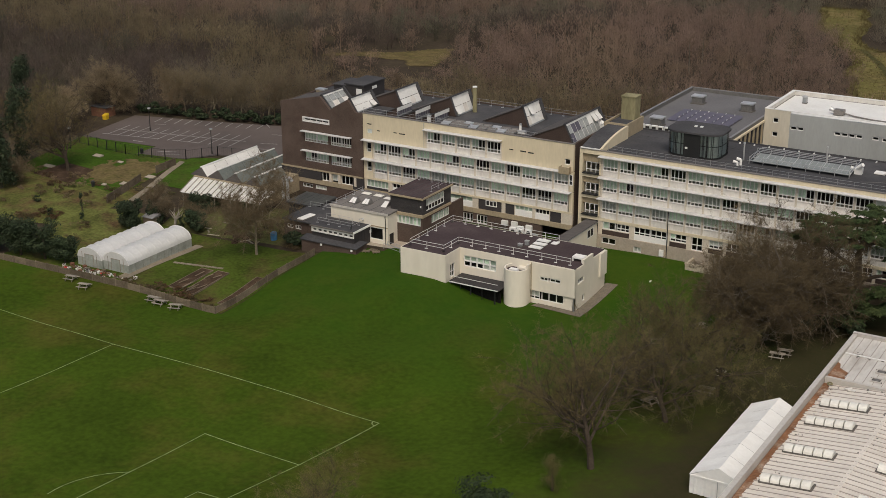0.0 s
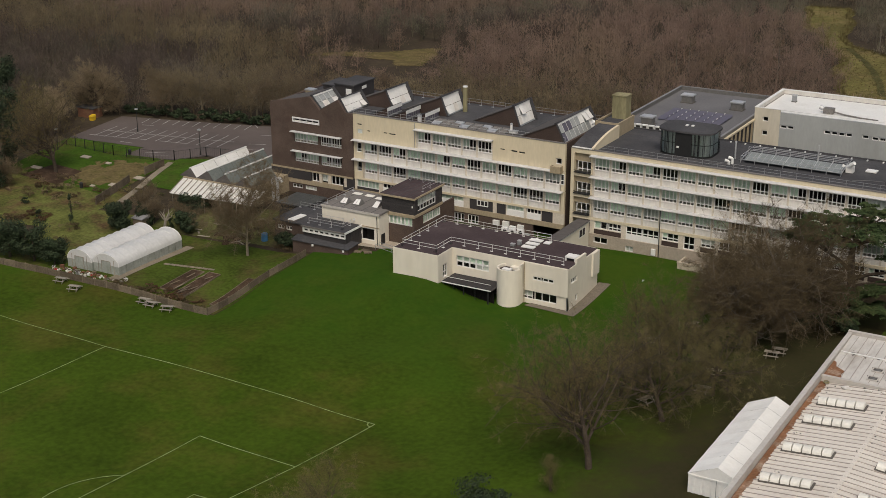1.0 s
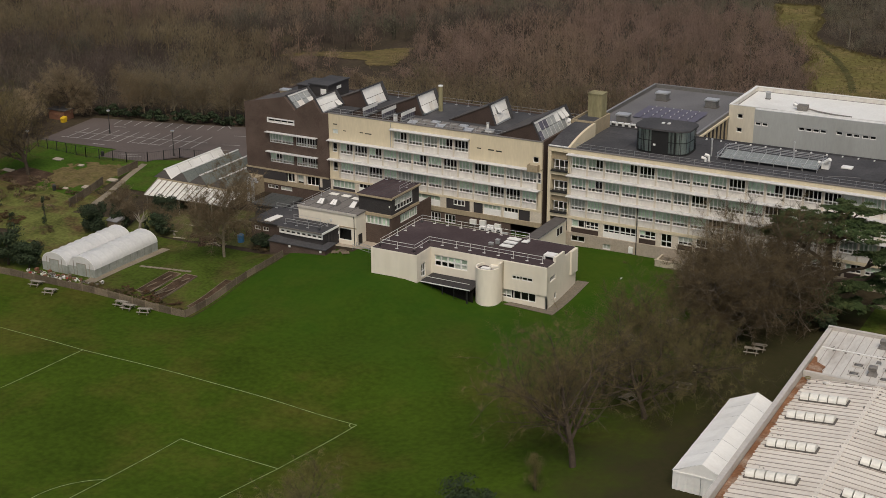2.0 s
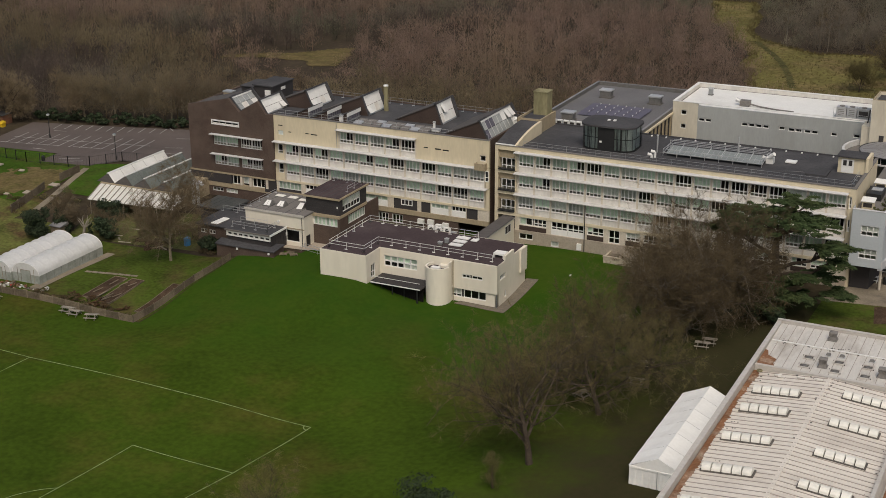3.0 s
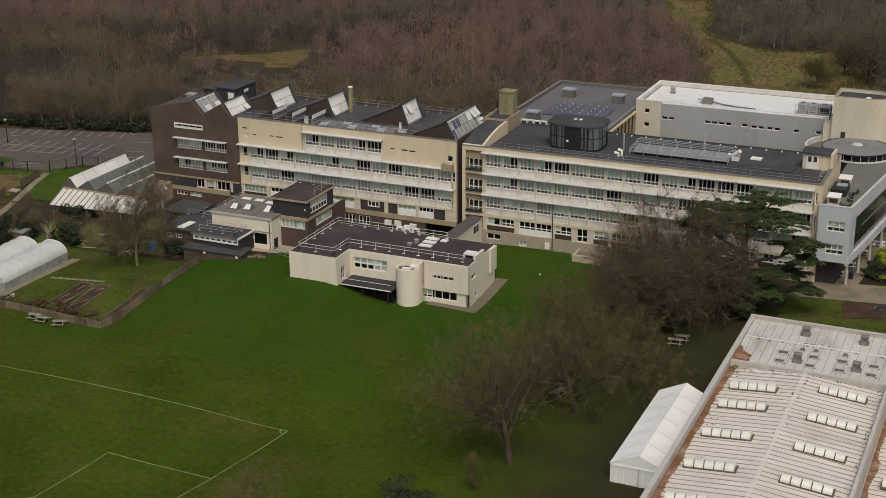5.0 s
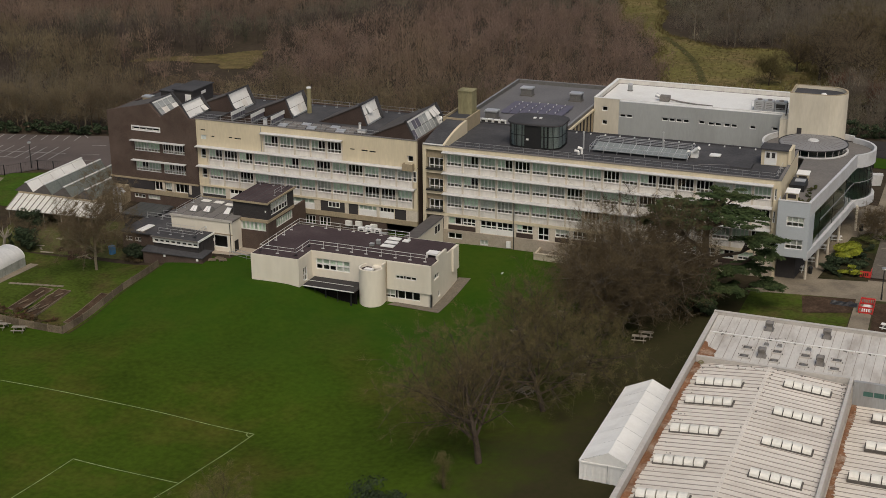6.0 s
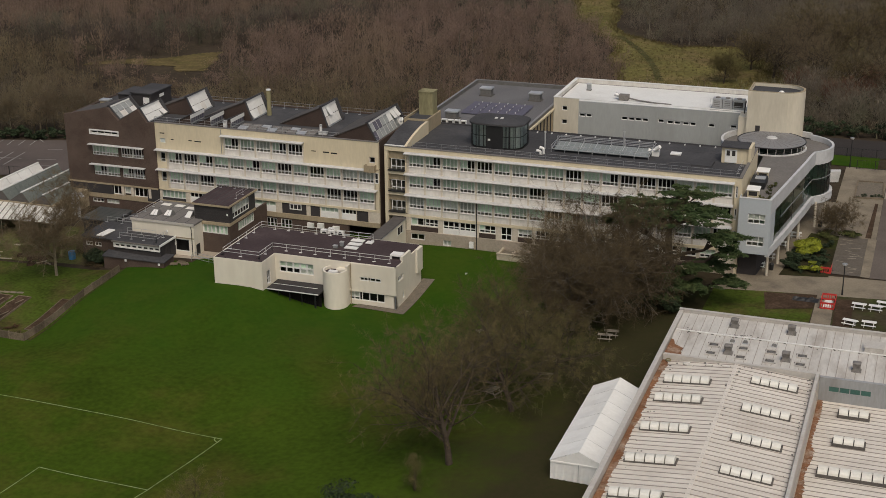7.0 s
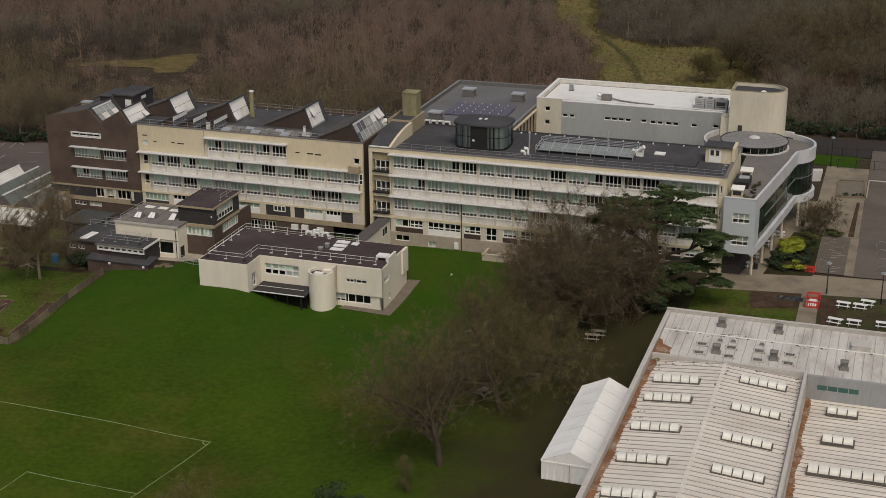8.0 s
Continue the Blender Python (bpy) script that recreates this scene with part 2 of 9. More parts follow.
DOME = surface("rooflight_dome", (0.68, 0.66, 0.60), 0.35, 0.1, 0.5, 3.0, (0.52, 0.49, 0.43), 0.5, 0.6)
DOME_EDGE = surface("rooflight_kerb", (0.10, 0.09, 0.08), 0.8, 0.3, 0.8, 4.0)
TENT = surface("tent_canvas", (0.82, 0.81, 0.78), 0.6, 0.05, 0.3, 3.0, (0.70, 0.67, 0.62), 0.4, 0.4)
POLY = surface("polythene", (0.52, 0.515, 0.50), 0.4, 0.10, 0.35, 2.5, (0.50, 0.50, 0.47), 0.5, 0.3)
POLY_SIDE = surface("polythene_side", (0.29, 0.305, 0.275), 0.4, 0.25, 0.5, 2.5, (0.18, 0.20, 0.16), 0.7, 0.4)
TIMBER = surface("weathered_timber", (0.155, 0.125, 0.09), 0.85, 0.35, 0.5, 5.0, random=0.3)
TIMBER_PALE = surface("silvered_timber", (0.24, 0.215, 0.175), 0.85, 0.3, 0.6, 5.0, random=0.25)
BARK = surface("bark", (0.070, 0.055, 0.042), 0.95, 0.35, 0.6, 5.0)
BARK_GREY = surface("grey_bark", (0.150, 0.128, 0.102), 0.95, 0.35, 0.6, 5.0)
BARK_PALE = surface("pale_bark", (0.20, 0.17, 0.12), 0.95, 0.35, 0.6, 5.0)
TWIG = surface("twigs", (0.160, 0.126, 0.060), 0.95, 0.3, 0.15, 2.0, random=0.2, thin=0.3)
TWIG_TAN = surface("tan_twigs", (0.190, 0.144, 0.090), 0.95, 0.3, 0.15, 2.0, random=0.2, thin=0.3)
TWIG_RED = surface("brown_leaf_twigs", (0.120, 0.091, 0.052), 0.95, 0.35, 0.2, 2.0, random=0.2, thin=0.3)
DEAD_LEAF = surface("dead_leaf", (0.112, 0.070, 0.040), 0.95, 0.35, 0.2, 2.0, random=0.2, thin=0.3)
TWIG_GREEN = surface("mossy_twigs", (0.148, 0.126, 0.056), 0.95, 0.35, 0.2, 2.0, random=0.2, thin=0.3)
TWIG_PALE = surface("pale_dry_twigs", (0.30, 0.235, 0.150), 0.95, 0.35, 0.2, 2.0, random=0.2, thin=0.4)
TWIG_RUST = surface("rust_twigs", (0.21, 0.125, 0.085), 0.95, 0.35, 0.2, 2.0, random=0.2, thin=0.3)
WOODS = surface("winter_wood", (0.3065, 0.2176, 0.1673), 0.97, 0.38, 0.02, 0.5, (0.351, 0.2621, 0.172), 0.9, 0.03, thin=0.6)
SHADY_WOODS = surface("shady_wood", (0.150, 0.116, 0.094), 0.97, 0.4, 0.05, 0.5, (0.075, 0.085, 0.050), 0.9, 0.05, thin=0.5)
DARK_WOODS = surface("dark_mixed_wood", (0.2578, 0.2126, 0.1599), 0.97, 0.4, 0.05, 0.5, (0.1599, 0.1674, 0.1035), 0.9, 0.05, thin=0.6)
WOODS_OLIVE = surface("olive_wood", (0.265, 0.2125, 0.1288), 0.97, 0.4, 0.03, 0.5, (0.215, 0.1487, 0.1038), 0.9, 0.05, thin=0.6)
COWL = surface("stained_cowl_metal", (0.185, 0.172, 0.158), 0.65, 0.3, 0.9, 4.0, (0.10, 0.085, 0.07), 0.8, 0.9)
UPSTAND = surface("grey_streaked_upstand", (0.30, 0.305, 0.305), 0.6, 0.15, 0.3, 4.0, (0.22, 0.205, 0.19), 0.6, 0.4, streak=(1, 1, 0.25))
ZINC = surface("weathered_zinc", (0.135, 0.130, 0.122), 0.6, 0.25, 0.8, 4.0, (0.09, 0.08, 0.07), 0.7, 0.8)
CHEEK = surface("cheek_boarding", (0.066, 0.048, 0.041), 0.85, 0.25, 0.4, 6.0)
WOODS_PALE = surface("birch_stems", (0.150, 0.129, 0.102), 0.95, 0.3, 0.1, 1.0)
EVERGREEN = surface("evergreen_leaf", (0.022, 0.036, 0.014), 0.8, 0.4, 0.4, 3.0, (0.04, 0.05, 0.02), 0.6, 0.5, random=0.15)
CEDAR = surface("cedar_needles", (0.068, 0.099, 0.041), 0.85, 0.4, 0.35, 3.0, (0.105, 0.119, 0.048), 0.7, 0.3, thin=0.3)
PALE_STONE = surface("pale_stone", (0.46, 0.40, 0.31), 0.85, 0.2, 0.4, 3.0, (0.30, 0.26, 0.19), 0.6, 0.4)
SETTS = surface("worn_setts", (0.125, 0.108, 0.090), 0.88, 0.35, 0.5, 5.0, (0.075, 0.066, 0.052), 0.8, 0.5)
PLINTH = surface("stained_paving", (0.17, 0.145, 0.115), 0.9, 0.3, 0.6, 4.0, (0.09, 0.08, 0.06), 0.7, 0.6)
RIBBON = surface("painted_ribbon", (0.50, 0.505, 0.51), 0.6, 0.10, 0.4, 3.0, (0.38, 0.375, 0.37), 0.5, 0.5)
PLOT_GREEN = surface("fresh_grass", (0.042, 0.080, 0.009), 0.95, 0.4, 0.25, 2.0, (0.066, 0.066, 0.018), 0.8, 0.16, 0.4, 2.0)
LEAD = surface("lead_grey", (0.21, 0.205, 0.205), 0.6, 0.15, 0.4, 3.0, (0.15, 0.145, 0.145), 0.6, 0.4)
WORN = surface("worn_lawn", (0.052, 0.044, 0.025), 0.95, 0.4, 0.3, 2.0, (0.042, 0.056, 0.014), 0.95, 0.22, 0.4, 2.0)
MONITOR_GLASS = surface("grey_rooflight_glass", (0.30, 0.31, 0.30), 0.3, 0.25, 0.5, 3.0, (0.18, 0.19, 0.18), 0.6, 0.6)
GOLD = surface("golden_leaf", (0.23, 0.25, 0.02), 0.8, 0.35, 0.6, 3.0, (0.10, 0.13, 0.02), 0.7, 0.8)
SHRUB = surface("shrub_leaf", (0.075, 0.085, 0.03), 0.85, 0.4, 0.5, 3.0, (0.10, 0.075, 0.045), 0.7, 0.5)
RED = surface("red_plastic", (0.50, 0.04, 0.035), 0.5, 0.15, 0.8, 4.0)
PV = surface("solar_cell", (0.098, 0.090, 0.116), 0.4, 0.2, 0.6, 4.0)
VOID_BLACK = surface("void_black", (0.012, 0.011, 0.010), 0.95, 0.2, 0.6, 4.0)
DRIVE = surface("drive_tarmac", (0.122, 0.102, 0.088), 0.9, 0.22, 0.12, 5.0, (0.086, 0.072, 0.062), 0.7, 0.08)
BLACK = surface("black_metal", (0.02, 0.02, 0.02), 0.5, 0.2, 0.6, 4.0)
YELLOW = surface("yellow_paint", (0.55, 0.36, 0.02), 0.5, 0.15, 0.6, 4.0)
BLUE = surface("blue_plastic", (0.05, 0.16, 0.30), 0.5, 0.15, 0.6, 4.0)
GLASS = clear_glass("window_glass", (0.91, 0.945, 0.92))
GLASS_DARK = clear_glass("tinted_glass", (0.50, 0.80, 0.66), 0.04, 1.7)
FROST = surface("frosted_blind", (0.56, 0.602, 0.581), 0.6, 0.2, 0.6, 4.0)
COLLECTOR = surface("collector_glass", (0.21, 0.228, 0.222), 0.5, 0.2, 0.5, 3.0)
GREEN_GLASS = surface("green_glazing", (0.055, 0.125, 0.105), 0.3, 0.2, 0.6, 4.0)
TOWER = surface("pale_cream_render", (0.57, 0.52, 0.42), 0.75, 0.10, 0.25, 3.0, (0.48, 0.43, 0.33), 0.5, 0.35, streak=(1, 1, 0.25))
GLAZED = surface("dull_roof_glass", (0.060, 0.064, 0.062), 0.35, 0.3, 0.6, 4.0, (0.10, 0.10, 0.095), 0.6, 0.7)
SAW_GLASS = surface("sawtooth_glass", (0.150, 0.165, 0.152), 0.35, 0.3, 0.5, 3.0, (0.085, 0.095, 0.088), 0.7, 0.5)


# ---- mesh helpers ----
class Build:
    """Collects faces for one mesh."""

    def __init__(self):
        self.v, self.f = [], []

    def poly(self, *pts):
        n = len(self.v)
        self.v += [tuple(p) for p in pts]
        self.f.append(tuple(range(n, n + len(pts))))
        return self

    def box(self, x0, x1, y0, y1, z0, z1):
        n = len(self.v)
        self.v += [(x, y, z) for z in (z0, z1) for y in (y0, y1) for x in (x0, x1)]
        self.f += [tuple(n + i for i in q) for q in ((0, 2, 3, 1), (4, 5, 7, 6), (0, 1, 5, 4), (2, 6, 7, 3), (0, 4, 6, 2), (1, 3, 7, 5))]
        return self

    def hexa(self, p):
        """Eight corners: four below, anticlockwise from above, and the four over them."""
        n = len(self.v)
        self.v += [tuple(q) for q in p]
        self.f += [tuple(n + i for i in q) for q in ((3, 2, 1, 0), (4, 5, 6, 7), (0, 1, 5, 4), (1, 2, 6, 5), (2, 3, 7, 6), (3, 0, 4, 7))]
        return self

    def prism(self, outline, z0, z1):
        """An outline in plan, anticlockwise, drawn up from z0 to z1."""
        n, k = len(self.v), len(outline)
        self.v += [(x, y, z0) for x, y in outline] + [(x, y, z1) for x, y in outline]
        self.f += [tuple(n + i for i in reversed(range(k))), tuple(n + k + i for i in range(k))]
        self.f += [(n + i, n + (i + 1) % k, n + k + (i + 1) % k, n + k + i) for i in range(k)]
        return self

    def slab_y(self, outline, y0, y1):
        """An outline in x and z, anticlockwise seen from the front, drawn back from y0 to y1."""
        n, k = len(self.v), len(outline)
        self.v += [(x, y0, z) for x, z in outline] + [(x, y1, z) for x, z in outline]
        self.f += [tuple(n + i for i in range(k)), tuple(n + k + i for i in reversed(range(k)))]
        self.f += [(n + (i + 1) % k, n + i, n + k + i, n + k + (i + 1) % k) for i in range(k)]
        return self

    def tube(self, a, b, ra, rb=None, sides=5):
        """A tapered rod from a to b."""
        rb = ra if rb is None else rb
        a, b = Vector(a), Vector(b)
        d = (b - a).normalized()
        u = d.orthogonal().normalized()
        w = d.cross(u)
        n = len(self.v)
        for p, r in ((a, ra), (b, rb)):
            for i in range(sides):
                t = 2 * math.pi * i / sides
                self.v.append(tuple(p + (u * math.cos(t) + w * math.sin(t)) * r))
        self.f += [(n + i, n + (i + 1) % sides, n + sides + (i + 1) % sides, n + sides + i) for i in range(sides)]
        self.f += [tuple(n + i for i in reversed(range(sides))), tuple(n + sides + i for i in range(sides))]
        return self

    def pipe(self, points, r, sides=5):
        """A rod in one piece along a line of points."""
        pts = [Vector(p) for p in points]
        n = len(self.v)
        for k, p in enumerate(pts):
            d = (pts[min(k + 1, len(pts) - 1)] - pts[max(k - 1, 0)]).normalized()
            u = d.cross(Vector((0, 0, 1)) if abs(d.z) < 0.9 else Vector((0, 1, 0))).normalized()
            w = u.cross(d)
            for i in range(sides):
                t = 2 * math.pi * i / sides
                self.v.append(tuple(p + (u * math.cos(t) + w * math.sin(t)) * r))
        for k in range(len(pts) - 1):
            a = n + k * sides
            self.f += [(a + i, a + (i + 1) % sides, a + sides + (i + 1) % sides, a + sides + i) for i in range(sides)]
        e = n + (len(pts) - 1) * sides
        self.f += [tuple(n + i for i in reversed(range(sides))), tuple(e + i for i in range(sides))]
        return self

    def wall(self, x0, x1, z0, z1, y0, y1, holes):
        """A wall that faces y, in one piece, with openings right through it."""
        xs = sorted({round(v, 4) for v in (x0, x1, *[h[0] for h in holes], *[h[1] for h in holes]) if x0 - 1e-6 <= v <= x1 + 1e-6})
        zs = sorted({round(v, 4) for v in (z0, z1, *[h[2] for h in holes], *[h[3] for h in holes]) if z0 - 1e-6 <= v <= z1 + 1e-6})
        ids = {}

        def vert(i, j, k):
            if (i, j, k) not in ids:
                ids[i, j, k] = len(self.v)
                self.v.append((xs[i], (y0, y1)[k], zs[j]))
            return ids[i, j, k]

        def solid(i, j):
            if not (0 <= i < len(xs) - 1 and 0 <= j < len(zs) - 1):
                return False
            cx, cz = (xs[i] + xs[i + 1]) / 2, (zs[j] + zs[j + 1]) / 2
            return not any(h[0] < cx < h[1] and h[2] < cz < h[3] for h in holes)
        for i in range(len(xs) - 1):
            for j in range(len(zs) - 1):
                if not solid(i, j):
                    continue
                self.f.append((vert(i, j, 0), vert(i + 1, j, 0), vert(i + 1, j + 1, 0), vert(i, j + 1, 0)))
                self.f.append((vert(i, j, 1), vert(i, j + 1, 1), vert(i + 1, j + 1, 1), vert(i + 1, j, 1)))
                if not solid(i - 1, j):
                    self.f.append((vert(i, j, 0), vert(i, j + 1, 0), vert(i, j + 1, 1), vert(i, j, 1)))
                if not solid(i + 1, j):
                    self.f.append((vert(i + 1, j, 0), vert(i + 1, j, 1), vert(i + 1, j + 1, 1), vert(i + 1, j + 1, 0)))
                if not solid(i, j - 1):
                    self.f.append((vert(i, j, 0), vert(i, j, 1), vert(i + 1, j, 1), vert(i + 1, j, 0)))
                if not solid(i, j + 1):
                    self.f.append((vert(i, j + 1, 0), vert(i + 1, j + 1, 0), vert(i + 1, j + 1, 1), vert(i, j + 1, 1)))
        return self

    def mesh(self, name, material, smooth=False):
        me = bpy.data.meshes.new(name)
        me.from_pydata(self.v, [], self.f)
        me.materials.append(material)
        if smooth:
            me.polygons.foreach_set("use_smooth", [True] * len(me.polygons))
        me.update()
        return me


def part(name, build, material, parent=None, label="", smooth=False):
    """One mesh object under a thing or a part; build may be a mesh that is shared already."""
    ob = new(name, build if isinstance(build, bpy.types.Mesh) else build.mesh(name, material, smooth))
    ob.parent = parent
    return tagged(ob, label)


def thing(name, label, category, group="", kind="", at=None):
    """A top-level thing: an Empty that parents its parts."""
    ob = new(name)
    ob.empty_display_size = 0.2
    if at is not None:
        ob.matrix_basis = at
    return tagged(ob, label, category, group, kind)


def arc(cx, cy, r, a0, a1, n):
    return [(cx + r * math.cos(radians(a0 + (a1 - a0) * i / n)), cy + r * math.sin(radians(a0 + (a1 - a0) * i / n))) for i in range(n + 1)]


# ---- ground ----
SPOTS = [(5, -66, 0), (-36, -47, 0), (-42, -28, 1), (-56, -28, 0.6), (44, -32, 4.3), (34, -51, 3.4), (46.5, -69, 4.2), (69, -4, 3.2), (75, -30, 4.0),
         (14.6, 0, 2.4), (-16, -28, 3.2), (-8.6, -28.2, 3.2), (11, -23.5, 0.7), (2, -28, 0.35), (-1, -28.5, 0.6), (-9.3, -28.0, 3.7), (-12, -28.2, 3.4), (-4, -28.5, 1.6), (-3, -24, 0.6), (25, -12, 2.2), (25, -30, 1.6), (40, -4, 3.2), (62, 20, 3.2),
         (-25, -20, 2.6), (-40, -10, 2.4), (-60, 0, 2.4), (-85, 5, 2.2), (-110, 15, 2.2), (-75, 30, 2.4), (-80, -20, 1.6), (-80, -48, 0.3), (-60, -64, 0),
         (-12, -80, 0), (-40, -84, 0), (-30, -120, 0), (30, -90, 1.6), (15, -50, 0.5), (-10, -45, 0.5), (60, -60, 4.2), (60, -90, 4.0), (-20, -40, 1.2),
         (3, 150, 3.8), (-100, 110, 2.5), (60, 60, 3.2), (80, 60, 3.2), (0, 60, 3), (-40, 40, 2.6), (-150, -20, 1.5), (-160, 60, 2.5), (120, -20, 4)]
SX, SY, SZ = (np.array(c, float) for c in zip(*SPOTS))


def height(x, y):
    d = (SX - x) ** 2 + (SY - y) ** 2 + 16.0
    w = 1.0 / d ** 1.6
    return float((w * SZ).sum() / w.sum())


def axis(lo, hi, step, far):
    mid = list(np.arange(lo, hi + 0.01, step))
    out = [d for d in (30, 80, 180, 400, 900, far)]
    return [lo - d for d in reversed(out)] + mid + [hi + d for d in out]


def sheet(name, xs, ys, lift, material, keep=None):
    """A sheet of ground on the lie of the land."""
    b = Build()
    ids = {}

    def vert(i, j):
        if (i, j) not in ids:
            ids[i, j] = len(b.v)
            b.v.append((xs[i], ys[j], height(xs[i], ys[j]) + lift))
        return ids[i, j]
    for i in range(len(xs) - 1):
        for j in range(len(ys) - 1):
            if keep is None or keep((xs[i] + xs[i + 1]) / 2, (ys[j] + ys[j + 1]) / 2):
                b.f.append((vert(i, j), vert(i + 1, j), vert(i + 1, j + 1), vert(i, j + 1)))
    return part(name, b, material, smooth=True)


def patch(name, corners, lift, material, step=2.0):
    """A four-cornered patch of ground, anticlockwise, laid on the land."""
    c = [Vector(p) for p in corners]
    n = max(1, int(max((c[1] - c[0]).length, (c[2] - c[3]).length) / step))
    k = max(1, int(max((c[3] - c[0]).length, (c[2] - c[1]).length) / step))
    b = Build()
    for j in range(k + 1):
        for i in range(n + 1):
            u, v = i / n, j / k
            p = (c[0] * (1 - u) + c[1] * u) * (1 - v) + (c[3] * (1 - u) + c[2] * u) * v
            b.v.append((p.x, p.y, height(p.x, p.y) + lift))
    b.f = [(j * (n + 1) + i, j * (n + 1) + i + 1, (j + 1) * (n + 1) + i + 1, (j + 1) * (n + 1) + i) for j in range(k) for i in range(n)]
    return part(name, b, material, smooth=True)


def strip(name, a, b, width, lift, material):
    """A painted or paved strip on the ground from a to b."""
    a, b = Vector(a), Vector(b)
    s = (b - a).normalized().orthogonal() * width / 2
    return patch(name, (a - s, b - s, b + s, a + s) if (b - a).cross(s) > 0 else (a + s, b + s, b - s, a - s), lift, material)


GX = sorted({*axis(-300, 160, 4.0, 2500), *np.arange(-140, 62, 2.0), -33.4})
GY = sorted({*axis(-150, 330, 4.0, 2500), *np.arange(-140, 4, 2.0), -48.6})
tagged(sheet("ground", GX, GY, 0.0, WOOD_FLOOR), "brown woodland floor of leaf litter under bare trees", "ground", kind="structure")
LX = sorted({*np.arange(-140, 62, 2.0), -33.4})
LY = sorted({*np.arange(-140, 4, 2.0), -48.6})


def is_lawn(x, y):
    return (y < -48.6 or x > -33.4) and not (x < -24 and y > -20) and x < 54 and not (x > 20 and y > 4 - 0.35 * (x - 20))


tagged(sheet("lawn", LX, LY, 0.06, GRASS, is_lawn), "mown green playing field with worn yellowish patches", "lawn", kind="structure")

# ---- main teaching blocks ----
def window_meshes(w, h, cols, low, bar=0.115):
    """Frame, pane and blind meshes of one window, from its lower left corner; low: height of the lower lights."""
    us = [w * i / cols for i in range(cols + 1)]
    vs = [0, low, h] if low else [0, h]
    lights = [(ua + (bar if i == 0 else bar / 2), ub - (bar if i == cols - 1 else bar / 2), va + (bar if va == 0 else bar / 2), vb - (bar if vb == h else bar / 2))
              for i, (ua, ub) in enumerate(zip(us, us[1:])) for va, vb in zip(vs, vs[1:])]
    fr = Build().wall(0, w, 0, h, -0.05, 0.05, lights)
    gl = Build().poly((bar, 0.012, bar), (w - bar, 0.012, bar), (w - bar, 0.012, h - bar), (bar, 0.012, h - bar))
    bl = Build()
    n = cols * 3
    zb = low * 0.95 + bar * 0.5 + 0.02
    for i in range(n + 1):
        x, y = bar + (w - 2 * bar) * i / n, 0.07 + 0.03 * (i % 2)
        bl.v += [(x, y, zb), (x, y, h - 0.02)]
    bl.f = [(2 * i, 2 * i + 2, 2 * i + 3, 2 * i + 1) for i in range(n)]
    few = Build()
    keep = max(1, cols // 2)
    few.v, few.f = bl.v[:2 * keep * 3 + 2], bl.f[:keep * 3]
    return fr.mesh("frame", FRAME), gl.mesh("pane", GLASS), bl.mesh("blind", BLIND), bl.mesh("curtain", BLIND_GREY), few.mesh("blind", BLIND)


WINDOWS = {}


def window(parent, x, y, z, w, h, cols=4, low=0.45, blind=None, turn=0):
    """A window under its building; turn: degrees about z, 0 faces the front."""
    key = (round(w, 2), round(h, 2), cols, low)
    if key not in WINDOWS:
        WINDOWS[key] = window_meshes(*key)
    fr, gl, bl, cu, half = WINDOWS[key]
    win = part("window", fr, None, parent)
    win.matrix_basis = pose(x, y, z, 0, 0, turn)
    pane = part("pane", gl, None, win)
    pane.visible_shadow = False
    if blind == "blind":
        part("blind", bl, None, win, "pale green roller blind")
    elif blind == "half":
        part("blind", half, None, win, "pale green roller blind over half the window")
    elif blind == "curtain":
        part("curtain", cu, None, win, "grey curtain")
    return win


rnd = random.Random(4)


def pick_blind(dark):
    r = rnd.random()
    return None if r < dark else ("half" if r < dark + (1 - dark) * 0.13 else "blind" if r < dark + (1 - dark) * 0.82 else "curtain")


def teaching_rows(block, x0, bay, count, rows, dark):
    """Bays of windows between columns with pale panels below, row on row."""
    for zc, first, last in rows:
        w = bay - 0.3
        for i in range(first, last):
            x = x0 + bay * i
            window(block, x + 0.15, 0.16, zc - 2.3, w, 1.9, 4, 0.54, pick_blind(dark * (0.35 + 1.3 * (i - first) / max(1, last - first))))
            part("panel", SPANDREL[bay], None, block).matrix_basis = pose(x, 0, zc - 3.36)
        for i in range(first, last + 1):
            part("column", PIER, None, block).matrix_basis = pose(x0 + bay * i, 0, zc - 3.36)
        part("head", Build().box(x0 + bay * first, x0 + bay * last, 0.0, 0.5, zc - 0.4, zc - 0.09), CREAM, block)


def spandrel(bay):
    b = Build().box(0.14, bay - 0.14, 0.10, 0.5, 0, 0.98).box(0.14, bay - 0.14, 0.0, 0.55, 0.98, 1.06)
    return b.mesh("panel", PALE)


PIER = Build().box(-0.14, 0.14, 0.02, 0.55, 0, 2.96).mesh("column", COLUMN)
SPANDREL = {2.81: spandrel(2.81), 2.87: spandrel(2.87)}


def canopy(block, x0, x1, z, out=0.96, pitch=2.81):
    """A thin sunshade slab with cross joints and brackets."""
    n = max(1, round((x1 - x0) / (pitch * 2)))
    w = (x1 - x0) / n
    for i in range(n):
        a, b = x0 + w * i, x0 + w * (i + 1) - 0.03
        m = Build().hexa([(a, -out, z - 0.09), (b, -out, z - 0.09), (b, 0.3, z - 0.02), (a, 0.3, z - 0.02), (a, -out, z), (b, -out, z), (b, 0.3, z + 0.10), (a, 0.3, z + 0.10)])
        m.box(a, a + 0.08, -out + 0.1, 0.0, z - 0.2, z - 0.09)
        part("sunshade", m, CANOPY, block)


